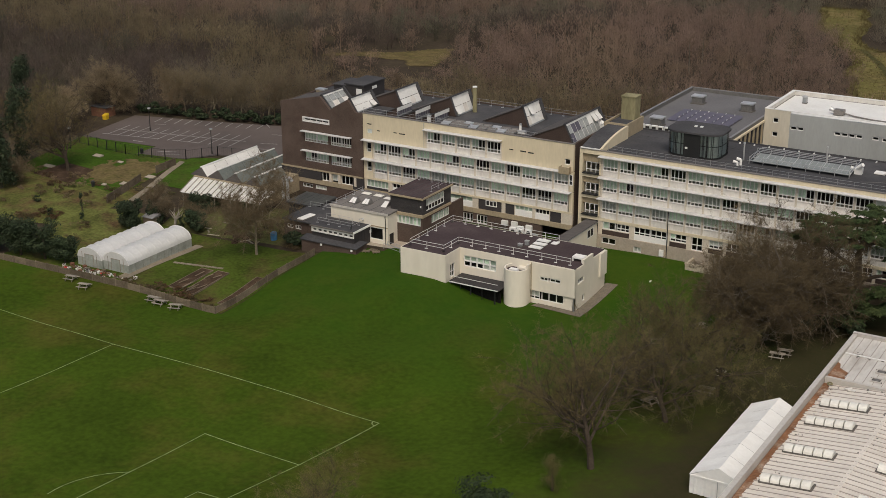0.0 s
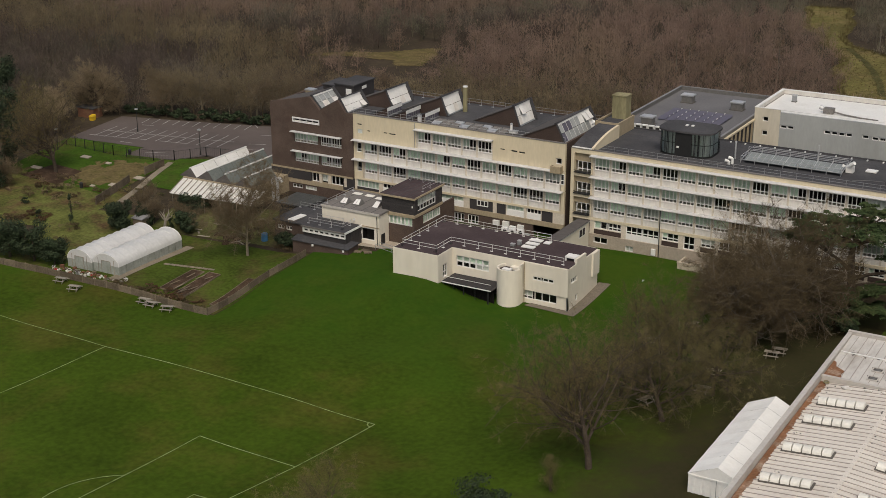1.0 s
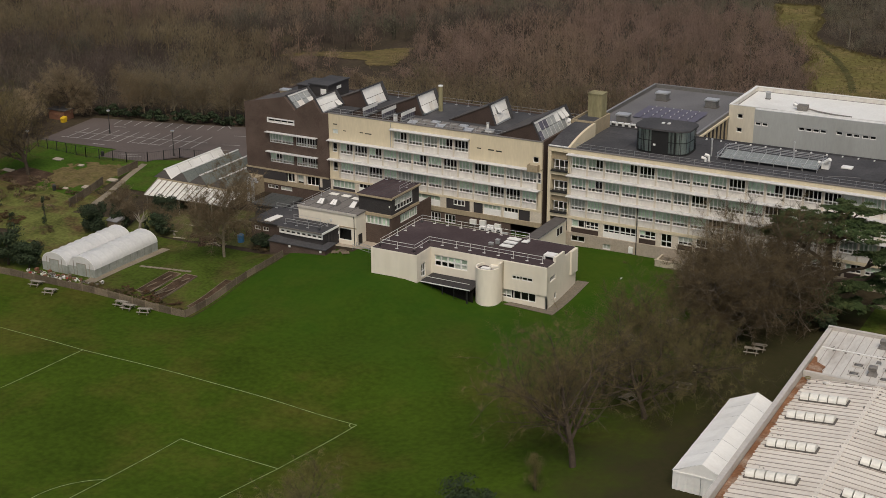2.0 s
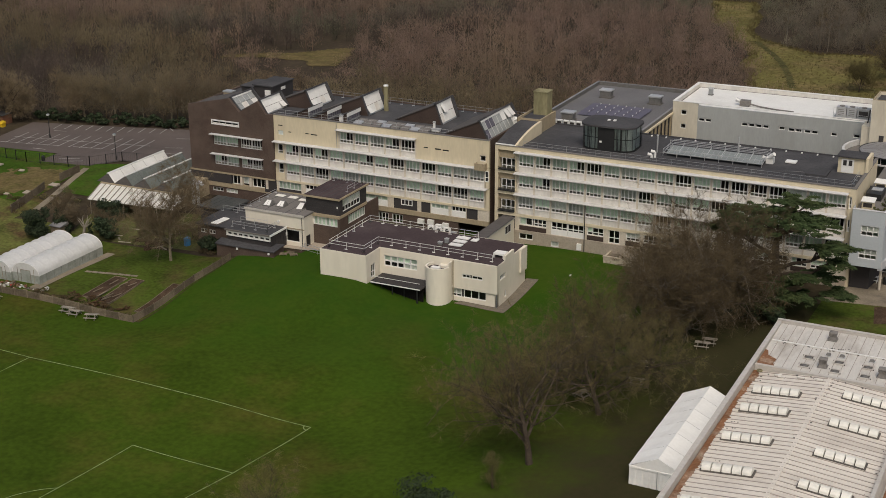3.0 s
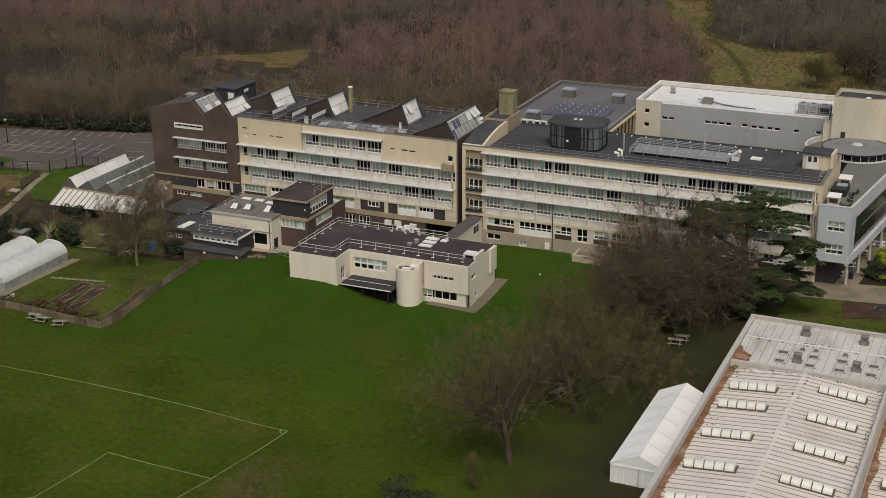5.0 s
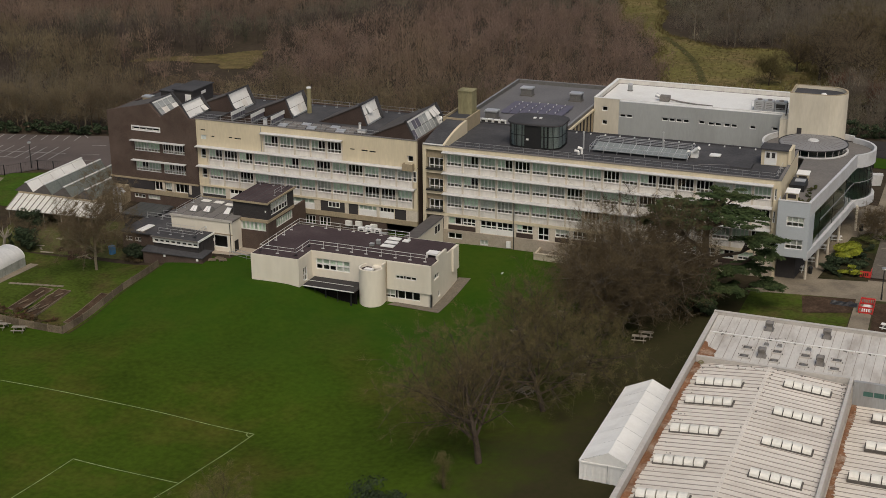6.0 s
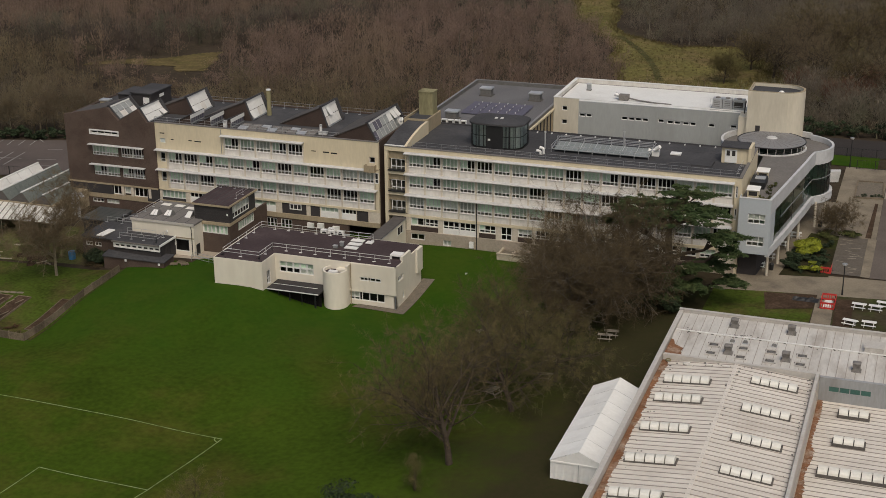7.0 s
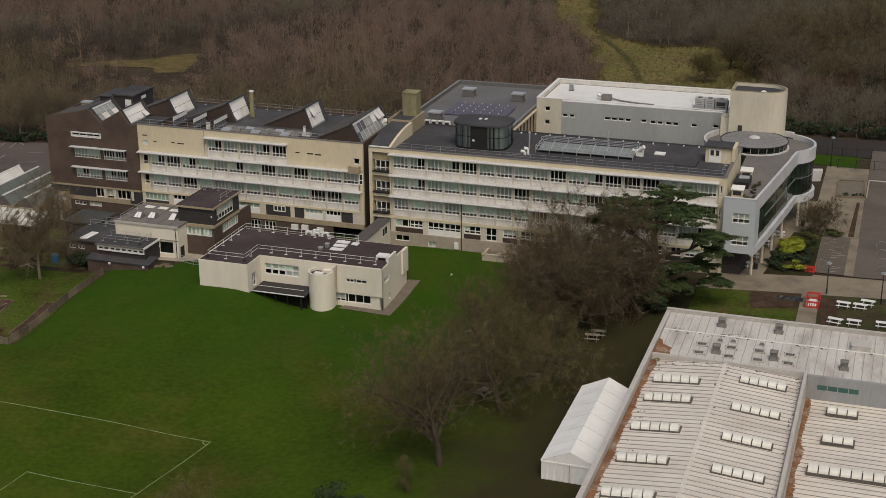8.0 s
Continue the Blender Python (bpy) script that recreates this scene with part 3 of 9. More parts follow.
def railing(name, path, z, label, posts=2.4, rails=(0.55, 1.05), r=0.03, material=GALV):
    """A guard rail along a path on a roof."""
    ob = thing(name, label, "guard rail", "roof guard rails")
    for (xa, ya), (xb, yb) in zip(path, path[1:]):
        length = math.hypot(xb - xa, yb - ya)
        n = max(1, round(length / posts))
        for h in rails:
            part("rail", Build().tube((xa, ya, z + h), (xb, yb, z + h), r, sides=4), material, ob)
        for i in range(n + 1):
            x, y = xa + (xb - xa) * i / n, ya + (yb - ya) * i / n
            part("post", Build().tube((x, y, z), (x, y, z + rails[-1]), r, sides=4).box(x - 0.35, x + 0.1, y - 0.1, y + 0.1, z, z + 0.05), material, ob)
    return ob


# east block, four storeys, x 0 to 55.6
east = thing("school_block", "long cream four-storey school block with rows of white windows", "school building")
BX, BY, BZ = 55.6, 16.8, 18.04
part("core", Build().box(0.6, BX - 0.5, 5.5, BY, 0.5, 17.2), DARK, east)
for z in (6.9, 10.25, 13.65, 17.0):
    part("floor_slab", Build().box(0.5, BX - 0.4, 0.55, 5.5, z, z + 0.25), COLUMN, east)
part("end_wall", Build().box(BX - 0.4, BX, 0, BY, 0.5, BZ), CREAM, east)
part("end_wall", Build().box(0, 0.55, 0.0, BY, 0.5, 17.25), CREAM, east)
part("back_wall", Build().box(0, BX - 0.4, BY, BY + 0.3, 0.5, 17.8), FELT, east)
part("parapet", Build().box(0, BX - 0.4, 0.0, 0.4, 17.27, BZ - 0.06).box(3.4, BX - 0.4, -0.003, 0.0, 17.27, 17.4), CREAM, east)
part("coping", Build().box(-0.05, BX + 0.05, -0.08, 0.5, BZ - 0.06, BZ + 0.02).box(BX - 0.45, BX + 0.05, 0.5, BY, BZ, BZ + 0.05), FELT_GREY, east)
part("roof", Build().box(0, BX - 0.4, 0.4, BY, 17.27, 17.62), FELT, east, "dark grey felt roof")
for k in range(26):
    x = 4.6 + 1.95 * k
    part("felt_lap", Build().box(x, x + 0.06, 0.6, BY - 0.1, 17.62, 17.632), FELT, east)
for y in (4.3, 12.9):
    part("felt_lap", Build().box(0.6, BX - 0.5, y, y + 0.09, 17.634, 17.645), FELT, east)
EB = 2.81
teaching_rows(east, 3.9, EB, 18, [(17.25, 0, 18), (13.85, 0, 18), (10.45, 0, 18)], 0.24)
for z in (17.25, 13.85, 10.45):
    canopy(east, 3.5, 54.65, z)
# stair bay beside the joint
for z in (17.27, 13.85, 10.45):
    part("stair_beam", Build().box(0.55, 3.7, 0.0, 0.5, z - 3.75, z - 3.2), CREAM, east)
    part("stair_wall", Build().box(0.55, 3.5, 0.45, 0.6, z - 1.35, z), TAN, east)
    window(east, 0.95, 0.55, z - 3.2, 2.5, 1.85, 3, 0.6, None)
    part("ledge", Build().box(0.6, 3.4, -0.25, 0.5, z - 3.2, z - 3.05), BLACK, east, "dark ledge below the stair window")
    part("ledge_rail", Build().tube((0.6, -0.22, z - 2.75), (3.4, -0.22, z - 2.75), 0.03, sides=4), BLACK, east)
part("pier", Build().box(3.45, 3.72, 0.0, 0.6, 7.0, 17.27), CREAM, east)
# narrow window strip at the east end
slits = [(54.72, 55.1, z - 2.3, z - 0.5) for z in (17.25, 13.85, 10.45)]
part("end_pier", Build().wall(54.5, BX - 0.4, 7.08, 17.27, 0.02, 0.4, slits), CREAM, east, "cream end pier with slit windows")
for h in slits:
    window(east, h[0], 0.2, h[2], 0.38, 1.8, 1, 0.6, None)
# lowest storeys
part("beam", Build().box(0.55, BX - 0.4, -0.02, 0.5, 6.62, 7.08), CREAM, east)
holes = [(4.3, 8.9, 5.35, 6.62), (9.7, 15.2, 4.45, 6.62), (15.7, 18.4, 5.3, 6.62), (19.2, 21.0, 4.45, 6.62)]
holes += [(22.0 + 2.81 * i, 24.3 + 2.81 * i, 5.3, 6.62) for i in range(11)]
holes += [(4.3, 6.7, 3.0, 4.0), (9.75, 11.1, 2.5, 3.4)]
part("lower_wall", Build().wall(3.5, BX - 0.4, 4.4, 6.62, 0.05, 0.5, [h for h in holes if h[3] > 4.4]), COLUMN, east, "cream ground-storey wall")
part("base_wall", Build().wall(0.55, BX - 0.4, 0.5, 4.4, -0.12, 0.5, [h for h in holes if h[3] < 4.4]), STONE, east, "stained concrete base wall")
window(east, 4.3, 0.2, 5.35, 2.2, 1.27, 2, 0.0, "half")
window(east, 6.7, 0.2, 5.35, 2.2, 1.27, 3, 0.5, None)
for a, b in [(4.3, 8.9), (15.7, 18.4)] + [(h[0], h[1]) for h in holes[4:15]]:
    part("apron_panel", Build().box(a, b, -0.01, 0.05, 4.5, 5.25), CHEEK, east, "dark brown panel under the window")
for x in (9.7, 12.45):
    window(east, x, 0.2, 5.25, 2.7, 1.37, 3, 0.45, None)
    part("door_panel", Build().box(x, x + 2.7, 0.12, 0.25, 4.45, 5.25), FRAME, east, "white lower door panel")
window(east, 15.7, 0.2, 5.3, 2.7, 1.32, 3, 0.5, "half")
window(east, 19.2, 0.25, 4.45, 1.8, 2.17, 2, 0.9, None)
for h in holes[4:15]:
    window(east, h[0], 0.2, 5.3, 2.3, 1.32, 3, 0.5, pick_blind(0.5))
window(east, 4.3, 0.05, 3.0, 2.4, 1.0, 2, 0.0, None)
window(east, 9.75, 0.05, 2.5, 1.35, 0.9, 2, 0.0, "curtain")
part("vent_box", Build().box(14.2, 14.9, -0.45, -0.12, 2.7, 3.7), FRAME, east, "white meter box")
part("downpipe", Build().tube((15.35, -0.2, 2.2), (15.35, -0.2, 10.3), 0.07), BLACK, east)

# west block, x -41.05 to -1.03, with the brick gable to its left
west = thing("school_block", "cream and brown-brick four-storey block with sawtooth rooflights", "school building")
AX0, AX1, AY, AZ = -41.05, -1.03, 17.4, 18.38
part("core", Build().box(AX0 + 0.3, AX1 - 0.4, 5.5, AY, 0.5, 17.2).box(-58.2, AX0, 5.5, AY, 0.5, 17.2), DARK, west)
for z in (6.9, 10.25, 13.65, 17.0):
    part("floor_slab", Build().box(-58.0, AX1 - 0.35, 0.55, 5.5, z, z + 0.25), COLUMN, west)
WB = 2.87
TOPX0, TOPX1 = -28.52, -28.52 + WB * 5 + 0.25
slits = [(-40.2, -39.3, 16.5, 16.72), (-40.2, -39.2, 15.0, 15.75), (-38.2, -37.6, 15.55, 15.75), (-34.9, -34.2, 15.65, 15.85), (-33.8, -32.5, 15.6, 15.82),
         (-12.6, -11.8, 15.9, 16.1), (-10.6, -9.5, 15.85, 16.1), (-9.2, -8.1, 15.8, 16.05)]
part("upper_wall", Build().wall(AX0, AX1, 13.9, 17.9, 0.0, 0.5, [(TOPX0, TOPX1, 13.9, 17.24), *slits, (-2.6, -1.6, 14.9, 15.9)]), CREAM, west, "smooth cream upper wall")
for h in slits:
    part("slit_pane", Build().box(h[0], h[1], 0.1, 0.14, h[2], h[3]), BLACK if h[3] - h[2] < 0.5 else FROST, west, "dark slit pane")
window(west, -2.6, 0.2, 14.9, 1.0, 1.0, 1, 0.0, None)
part("parapet", Build().box(AX0, AX1, 0.003, 0.45, 17.9, AZ), CREAM, west)
part("coping", Build().box(AX0, AX1 + 0.04, -0.06, 0.5, AZ, AZ + 0.06), FELT_GREY, west)
part("side_wall", Build().box(AX1 - 0.35, AX1, 0.5, AY, 0.5, AZ), BRICK, west, "brown brick side wall")
part("side_wall", Build().box(-58.5, -58.1, 0.45, AY, 0.5, 18.2), BRICK, west)
part("back_wall", Build().box(-58.1, AX1 - 0.35, AY, AY + 0.3, 0.5, 18.2), BRICK, west)
part("roof", Build().box(-58.1, AX1 - 0.35, 0.5, AY, 17.3, 18.0), FELT, west, "dark felt roof")
teaching_rows(west, -39.05, WB, 13, [(13.85, 0, 13), (10.45, 0, 13)], 0.22)
teaching_rows(west, TOPX0 + 0.15, WB, 5, [(17.25, 0, 5)], 0.25)
for z in (13.85, 10.45):
    part("narrow_wall", Build().wall(AX0, -39.25, z - 3.36, z - 0.09, 0.02, 0.5, [(-40.45, -39.45, z - 2.2, z - 0.5)]), CREAM, west)
    window(west, -40.45, 0.2, z - 2.2, 1.0, 1.7, 1, 0.5, pick_blind(0.5))
    part("end_pier", Build().box(-1.74, AX1, 0.02, 0.5, z - 3.36, z - 0.09), CREAM, west)
part("narrow_window", Build().wall(-1.72, -1.06, 11.6, 13.4, -0.02, 0.02, [(-1.6, -1.18, 11.75, 12.3), (-1.6, -1.18, 12.4, 13.3)]), FRAME, west, "narrow white window frame")
part("narrow_pane", Build().box(-1.66, -1.12, 0.0, 0.018, 11.7, 13.35), BLACK, west)
canopy(west, TOPX0 - 0.1, TOPX1 + 0.1, 17.25, 0.9, WB)
canopy(west, AX0, -3.2, 13.85, 0.96, WB)
canopy(west, AX0, -1.2, 10.45, 0.96, WB)
part("balcony", Build().box(-3.2, -1.4, -0.9, -0.75, 13.6, 14.7).box(-3.2, -3.05, -0.75, 0, 13.6, 14.7).box(-1.55, -1.4, -0.75, 0, 13.6, 14.7).box(-3.05, -1.55, -0.75, 0.0, 13.6, 13.75), TAN, west, "small brown balcony box")
part("lower_beam", Build().box(AX0, AX1, -0.02, 0.5, 6.75, 7.1), CREAM, west)
# ground storey of the west block
LZ0, LZ1 = 4.95, 6.75
bays = [(-40.6, -36.1, "glass"), (-35.3, -32.2, "door"), (-24.3, -19.4, "white"), (-18.3, -13.9, "dark"), (-13.2, -11.5, "dark2"), (-11.4, -8.2, "white"), (-7.7, -5.1, "white2"), (-5.0, -3.0, "dark2")]
edges = [AX0, *[v for a, b, k in bays for v in (a, b)], AX1]
for a, b in zip(edges[::2], edges[1::2]):
    part("pier", Build().box(a, b, 0.06, 0.5, LZ0, LZ1), COLUMN, west)
for a, b, k in bays:
    w = b - a
    if k == "glass":
        window(west, a, 0.25, LZ0 + 0.45, w, LZ1 - LZ0 - 0.45, 6, 0.0, "blind")
        part("sill_panel", Build().box(a, b, 0.15, 0.35, LZ0, LZ0 + 0.45), BRICK_DARK, west)
    elif k in ("white", "white2", "door"):
        window(west, a, 0.25, LZ0 + 0.95, w, LZ1 - LZ0 - 0.95, 4, 0.0, None if k != "white" else "blind")
        part("sill_panel", Build().box(a, b, 0.15, 0.35, LZ0, LZ0 + 0.95), FRAME, west, "white panel under the window")
    else:
        part("boarding", Build().box(a, b, 0.15, 0.35, LZ0, LZ1), BRICK_DARK, west, "dark grey boarding")
        if k == "dark":
            window(west, a + 1.4, 0.1, LZ0 + 0.75, 2.1, 1.0, 3, 0.0, None)
part("ground_beam", Build().box(-58.9, AX1, -0.05, 0.5, 4.15, 4.95), TAN, west, "stained tan concrete beam")
undercroft = (-6.5, -1.6, 0.5, 4.15)
lowwins = [(-23.5, -21.8, 2.9, 3.9), (-21.2, -19.3, 2.4, 3.9), (-18.6, -16.6, 2.4, 3.9), (-54.4, -52.2, 3.2, 3.9), (-51.6, -49.2, 3.2, 3.9)]
part("basement_wall", Build().wall(-58.9, AX1, 0.5, 4.15, 0.06, 0.5, [undercroft, *lowwins]), BRICK, west, "brown brick basement wall")
for h in lowwins:
    window(west, h[0], 0.2, h[2], h[1] - h[0], h[3] - h[2], 3, 0.0, pick_blind(0.4))
for x, z in ((-13.7, 3.0), (-11.9, 3.1), (-9.2, 2.9)):
    part("vent_box", Build().box(x, x + 1.1, -0.35, 0.06, z, z + 0.8), FRAME, west, "white ventilation box")
# brick gable
gable = [(-58.5, 6.9), (AX0, 6.9), (AX0, 18.3), (-42.55, 18.2), (-44.1, 20.3), (-47.9, 18.0), (-49.95, 20.2), (-58.5, 18.45)]
gwins = [(-53.5, -48.4, 11.75, 13.6), (-47.9, -43.5, 11.75, 13.6), (-53.5, -48.4, 8.2, 10.1), (-47.9, -43.5, 8.2, 10.1), (-53.55, -48.2, 15.55, 16.05)]
part("brick_wall", Build().wall(-58.5, AX0, 6.9, 17.8, -0.15, 0.45, gwins), BRICK, west, "dark brown brick end wall")
part("gable_wall", Build().slab_y([(-58.5, 17.8), (AX0, 17.8), (AX0, 18.3), (-42.55, 18.2), (-44.1, 20.3), (-47.9, 18.0), (-49.95, 20.2), (-58.5, 18.45)], -0.15, 0.45), BRICK, west)
for h in gwins[:4]:
    for a, b in ((h[0], (h[0] + h[1]) / 2 - 0.05), ((h[0] + h[1]) / 2 + 0.05, h[1])):
        window(west, a, 0.1, h[2], b - a, h[3] - h[2], 4, 0.5, pick_blind(0.08))
    m = Build().box(h[0] - 0.4, h[1] + 0.2, -1.0, -0.15, h[3] + 0.05, h[3] + 0.16)
    part("sunshade", m, CANOPY, west)
window(west, -53.55, 0.0, 15.55, 5.35, 0.5, 4, 0.0, None)
part("slit_surround", Build().wall(-53.75, -48.0, 15.35, 16.25, -0.2, -0.15, [gwins[4]]), FRAME, west, "white surround")
part("boarding", Build().box(-58.8, -50.2, -0.1, 0.45, 4.95, 6.55), BRICK_DARK, west, "dark boarding under the brick wall")
part("sill_band", Build().box(-58.8, -41.3, -0.2, 0.45, 6.6, 6.9), TAN, west)
for x in (-48.2, -46.3, -42.9):
    part("post", Build().box(x - 0.25, x + 0.25, -0.12, 0.4, 4.95, 6.6), COLUMN, west)
part("boarding", Build().box(-43.4, -41.1, -0.1, 0.4, 4.4, 6.6), BRICK_DARK, west)
window(west, -50.1, 0.25, 4.95, 1.7, 1.65, 2, 0.0, None)
window(west, -47.9, 0.25, 5.3, 1.5, 1.3, 3, 0.0, "curtain")
window(west, -46.0, 0.25, 4.95, 2.5, 1.65, 3, 0.0, None)


# ---- roof monitors ----
def monitor(name, xl, xv, xr, y0, y1, z0, zr, side, glass):
    """A sawtooth rooflight: a long slope up from xl to the ridge xr and a steep glazed face down to xv."""
    ob = thing(name, "sawtooth roof monitor with steep white-framed glazing", "rooflight", "roof monitors")
    tri = [(xl, z0), (xv, z0), (xr, zr)]
    part("cheek", Build().slab_y(tri, y0, y0 + 0.2), side, ob, "dark brick side cheek")
    part("cheek", Build().slab_y(tri, y1 - 0.2, y1), side, ob)
    t = 0.12
    part("slope", Build().slab_y([(xl - 0.2, z0), (xr, zr), (xr, zr + t), (xl - 0.2, z0 + t)], y0 - 0.15, y1 + 0.15), FELT_SLOPE, ob, "grey felt slope")
    n = max(4, int((y1 - y0) / 1.5))
    d = Vector((xv - xr, 0, z0 - zr))
    nrm = Vector((-d.z, 0, d.x)).normalized()

    def face(u0, u1, ya, yb, off, thick):
        a, b = Vector((xr, 0, zr)) + d * u0 + nrm * off, Vector((xr, 0, zr)) + d * u1 + nrm * off
        q = nrm * thick
        return [(b.x, ya, b.z), (b.x, yb, b.z), (a.x, yb, a.z), (a.x, ya, a.z), (b.x + q.x, ya, b.z + q.z), (b.x + q.x, yb, b.z + q.z), (a.x + q.x, yb, a.z + q.z), (a.x + q.x, ya, a.z + q.z)]
    part("head_frame", Build().hexa(face(0, 0.09, y0 + 0.2, y1 - 0.2, 0, 0.14)), FRAME, ob, "white head beam")
    part("sill_frame", Build().hexa(face(0.93, 1, y0 + 0.2, y1 - 0.2, 0, 0.14)), FRAME_GREY, ob)
    part("fin", Build().hexa(face(-0.08, 1, y1 - 0.2, y1 + 0.12, 0.0, 0.55)), FELT, ob, "dark upstand beside the glazing")
    part("fin", Build().hexa(face(-0.05, 1, y0 - 0.05, y0 + 0.2, 0.0, 0.22)), FELT, ob)
    part("eave", Build().hexa(face(-0.08, 0, y0 - 0.15, y1 + 0.12, -0.1, 0.4)), FELT, ob, "dark roof edge")
    for i in range(n):
        ya, yb = y0 + 0.2 + (y1 - y0 - 0.4) * i / n, y0 + 0.2 + (y1 - y0 - 0.4) * (i + 1) / n
        if i:
            part("mullion", Build().hexa(face(0.09, 0.93, ya - 0.025, ya + 0.025, 0, 0.07)), FRAME, ob)
        for k, (ua, ub) in enumerate(((0.09, 0.5), (0.52, 0.93))):
            kind = glass[(2 * i + k) % len(glass)]
            if kind == "o":
                lit = face(ua, ub, ya + 0.1, yb - 0.1, 0.06, 0.05)
                lift = nrm * 0.35
                for c in (0, 1, 4, 5):
                    lit[c] = (lit[c][0] + lift.x, lit[c][1], lit[c][2] + lift.z)
                part("open_light", Build().hexa(lit), ROOF_WHITE, ob, "opening light propped ajar")
            part("pane", Build().hexa(face(ua, ub, ya, yb, 0.0, 0.04)), {"w": ROOF_WHITE, "g": MONITOR_GLASS, "d": PV, "o": MONITOR_GLASS, "p": PALE}[kind], ob, "frosted white glass" if kind in "wp" else "grey glass")
    return ob


monitor("roof_monitor", -58.2, -48.0, -49.95, 0.47, 6.9, 18.02, 20.2, CHEEK, "gggpgggwgggg")
monitor("roof_monitor", -47.9, -42.6, -44.1, 0.47, 6.9, 18.02, 20.3, CHEEK, "wwwwwwwowwgw")
monitor("roof_monitor", -46.4, -37.5, -38.9, 7.0, 13.6, 18.02, 21.0, CHEEK, "wowwwpwwwwww")
monitor("roof_monitor", -35.2, -26.6, -27.8, 7.0, 13.0, 18.02, 21.15, CHEEK, "wowwwpwwdgww")
monitor("roof_monitor", -21.1, -12.7, -13.9, 6.8, 12.7, 18.02, 21.3, CHEEK, "wpowwwwwwwww")
monitor("roof_monitor", -9.8, -1.7, -3.3, 1.0, 13.2, 18.02, 21.0, CHEEK, "gddgdgggggwgogowwowwwwww")


# ---- roof things on the teaching blocks ----
def rounded(x0, x1, y0, y1, r, n=6):
    return arc(x1 - r, y0 + r, r, -90, 0, n) + arc(x1 - r, y1 - r, r, 0, 90, n) + arc(x0 + r, y1 - r, r, 90, 180, n) + arc(x0 + r, y0 + r, r, 180, 270, n)


def ring_wall(outline, t, z0, z1, closed=True):
    """A thin wall along a line in plan."""
    m = Build()
    pts = [Vector(p) for p in outline]
    k = len(pts)
    inner = []
    for i, p in enumerate(pts):
        a = pts[i - 1] if closed or i else p
        b = pts[(i + 1) % k] if closed or i < k - 1 else p
        d = (b - a).normalized()
        inner.append(p + Vector((-d.y, d.x)) * t)
    m.v = [(p.x, p.y, z0) for p in pts] + [(p.x, p.y, z0) for p in inner] + [(p.x, p.y, z1) for p in pts] + [(p.x, p.y, z1) for p in inner]
    for i in range(k if closed else k - 1):
        j = (i + 1) % k
        m.f += [(i, j, 2 * k + j, 2 * k + i), (k + j, k + i, 3 * k + i, 3 * k + j), (2 * k + i, 2 * k + j, 3 * k + j, 3 * k + i), (k + i, k + j, j, i)]
    if not closed:
        m.f += [(0, 2 * k, 3 * k, k), (k - 1, 2 * k - 1, 4 * k - 1, 3 * k - 1)]
    return m


def ring_sheet(outline, z0, z1, closed=True):
    """A single sheet of glass along a line in plan."""
    k = len(outline)
    m = Build()
    m.v = [(p[0], p[1], z0) for p in outline] + [(p[0], p[1], z1) for p in outline]
    m.f = [(i, (i + 1) % k, k + (i + 1) % k, k + i) for i in range(k if closed else k - 1)]
    return m


def vent(x, y, z, w, d, h, name="roof_vent", material=FRAME_GREY, label="small grey metal roof ventilator"):
    ob = thing(name, label, "roof vent", "roof vents")
    part("kerb", Build().box(x - w * 0.6, x + w * 0.6, y - d * 0.6, y + d * 0.6, z, z + 0.15), DOME_EDGE, ob)
    part("housing", Build().box(x - w / 2, x + w / 2, y - d / 2, y + d / 2, z + 0.15, z + h * 0.85), material, ob)
    part("cap", Build().box(x - w * 0.58, x + w * 0.58, y - d * 0.58, y + d * 0.58, z + h * 0.85, z + h), GALV, ob)
    return ob


RA, RB = 18.0, 17.62
plant = thing("plant_room", "dark boarded rooftop plant room with a white door", "plant room")
part("wall", Build().box(-53.5, -50.2, 9.2, 14.5, RA, 20.1), BRICK_DARK, plant, "lower black boarded wall")
part("roof", Build().box(-53.7, -50.2, 9.0, 14.7, 20.1, 20.25), FELT, plant)
part("wall", Build().box(-50.2, -46.4, 8.2, 15.0, RA, 20.75), BRICK_DARK, plant, "black boarded wall")
part("roof", Build().box(-50.4, -46.2, 8.0, 15.2, 20.75, 20.95), FELT, plant)
door = part("door", Build().box(-47.9, -46.75, 8.12, 8.2, RA + 0.1, 20.15), FRAME, plant, "white door")
part("handle", Build().box(-47.75, -47.65, 8.06, 8.12, RA + 1.0, RA + 1.2), BLACK, door)
part("louvre", Build().box(-46.4, -46.32, 11.0, 12.4, 19.7, 20.2), FRAME, plant, "white louvre")
vent(-55.0, 7.5, RA, 1.6, 1.2, 1.5, material=TAN)
vent(-53.0, 6.9, RA, 0.9, 0.9, 1.3, material=FRAME)
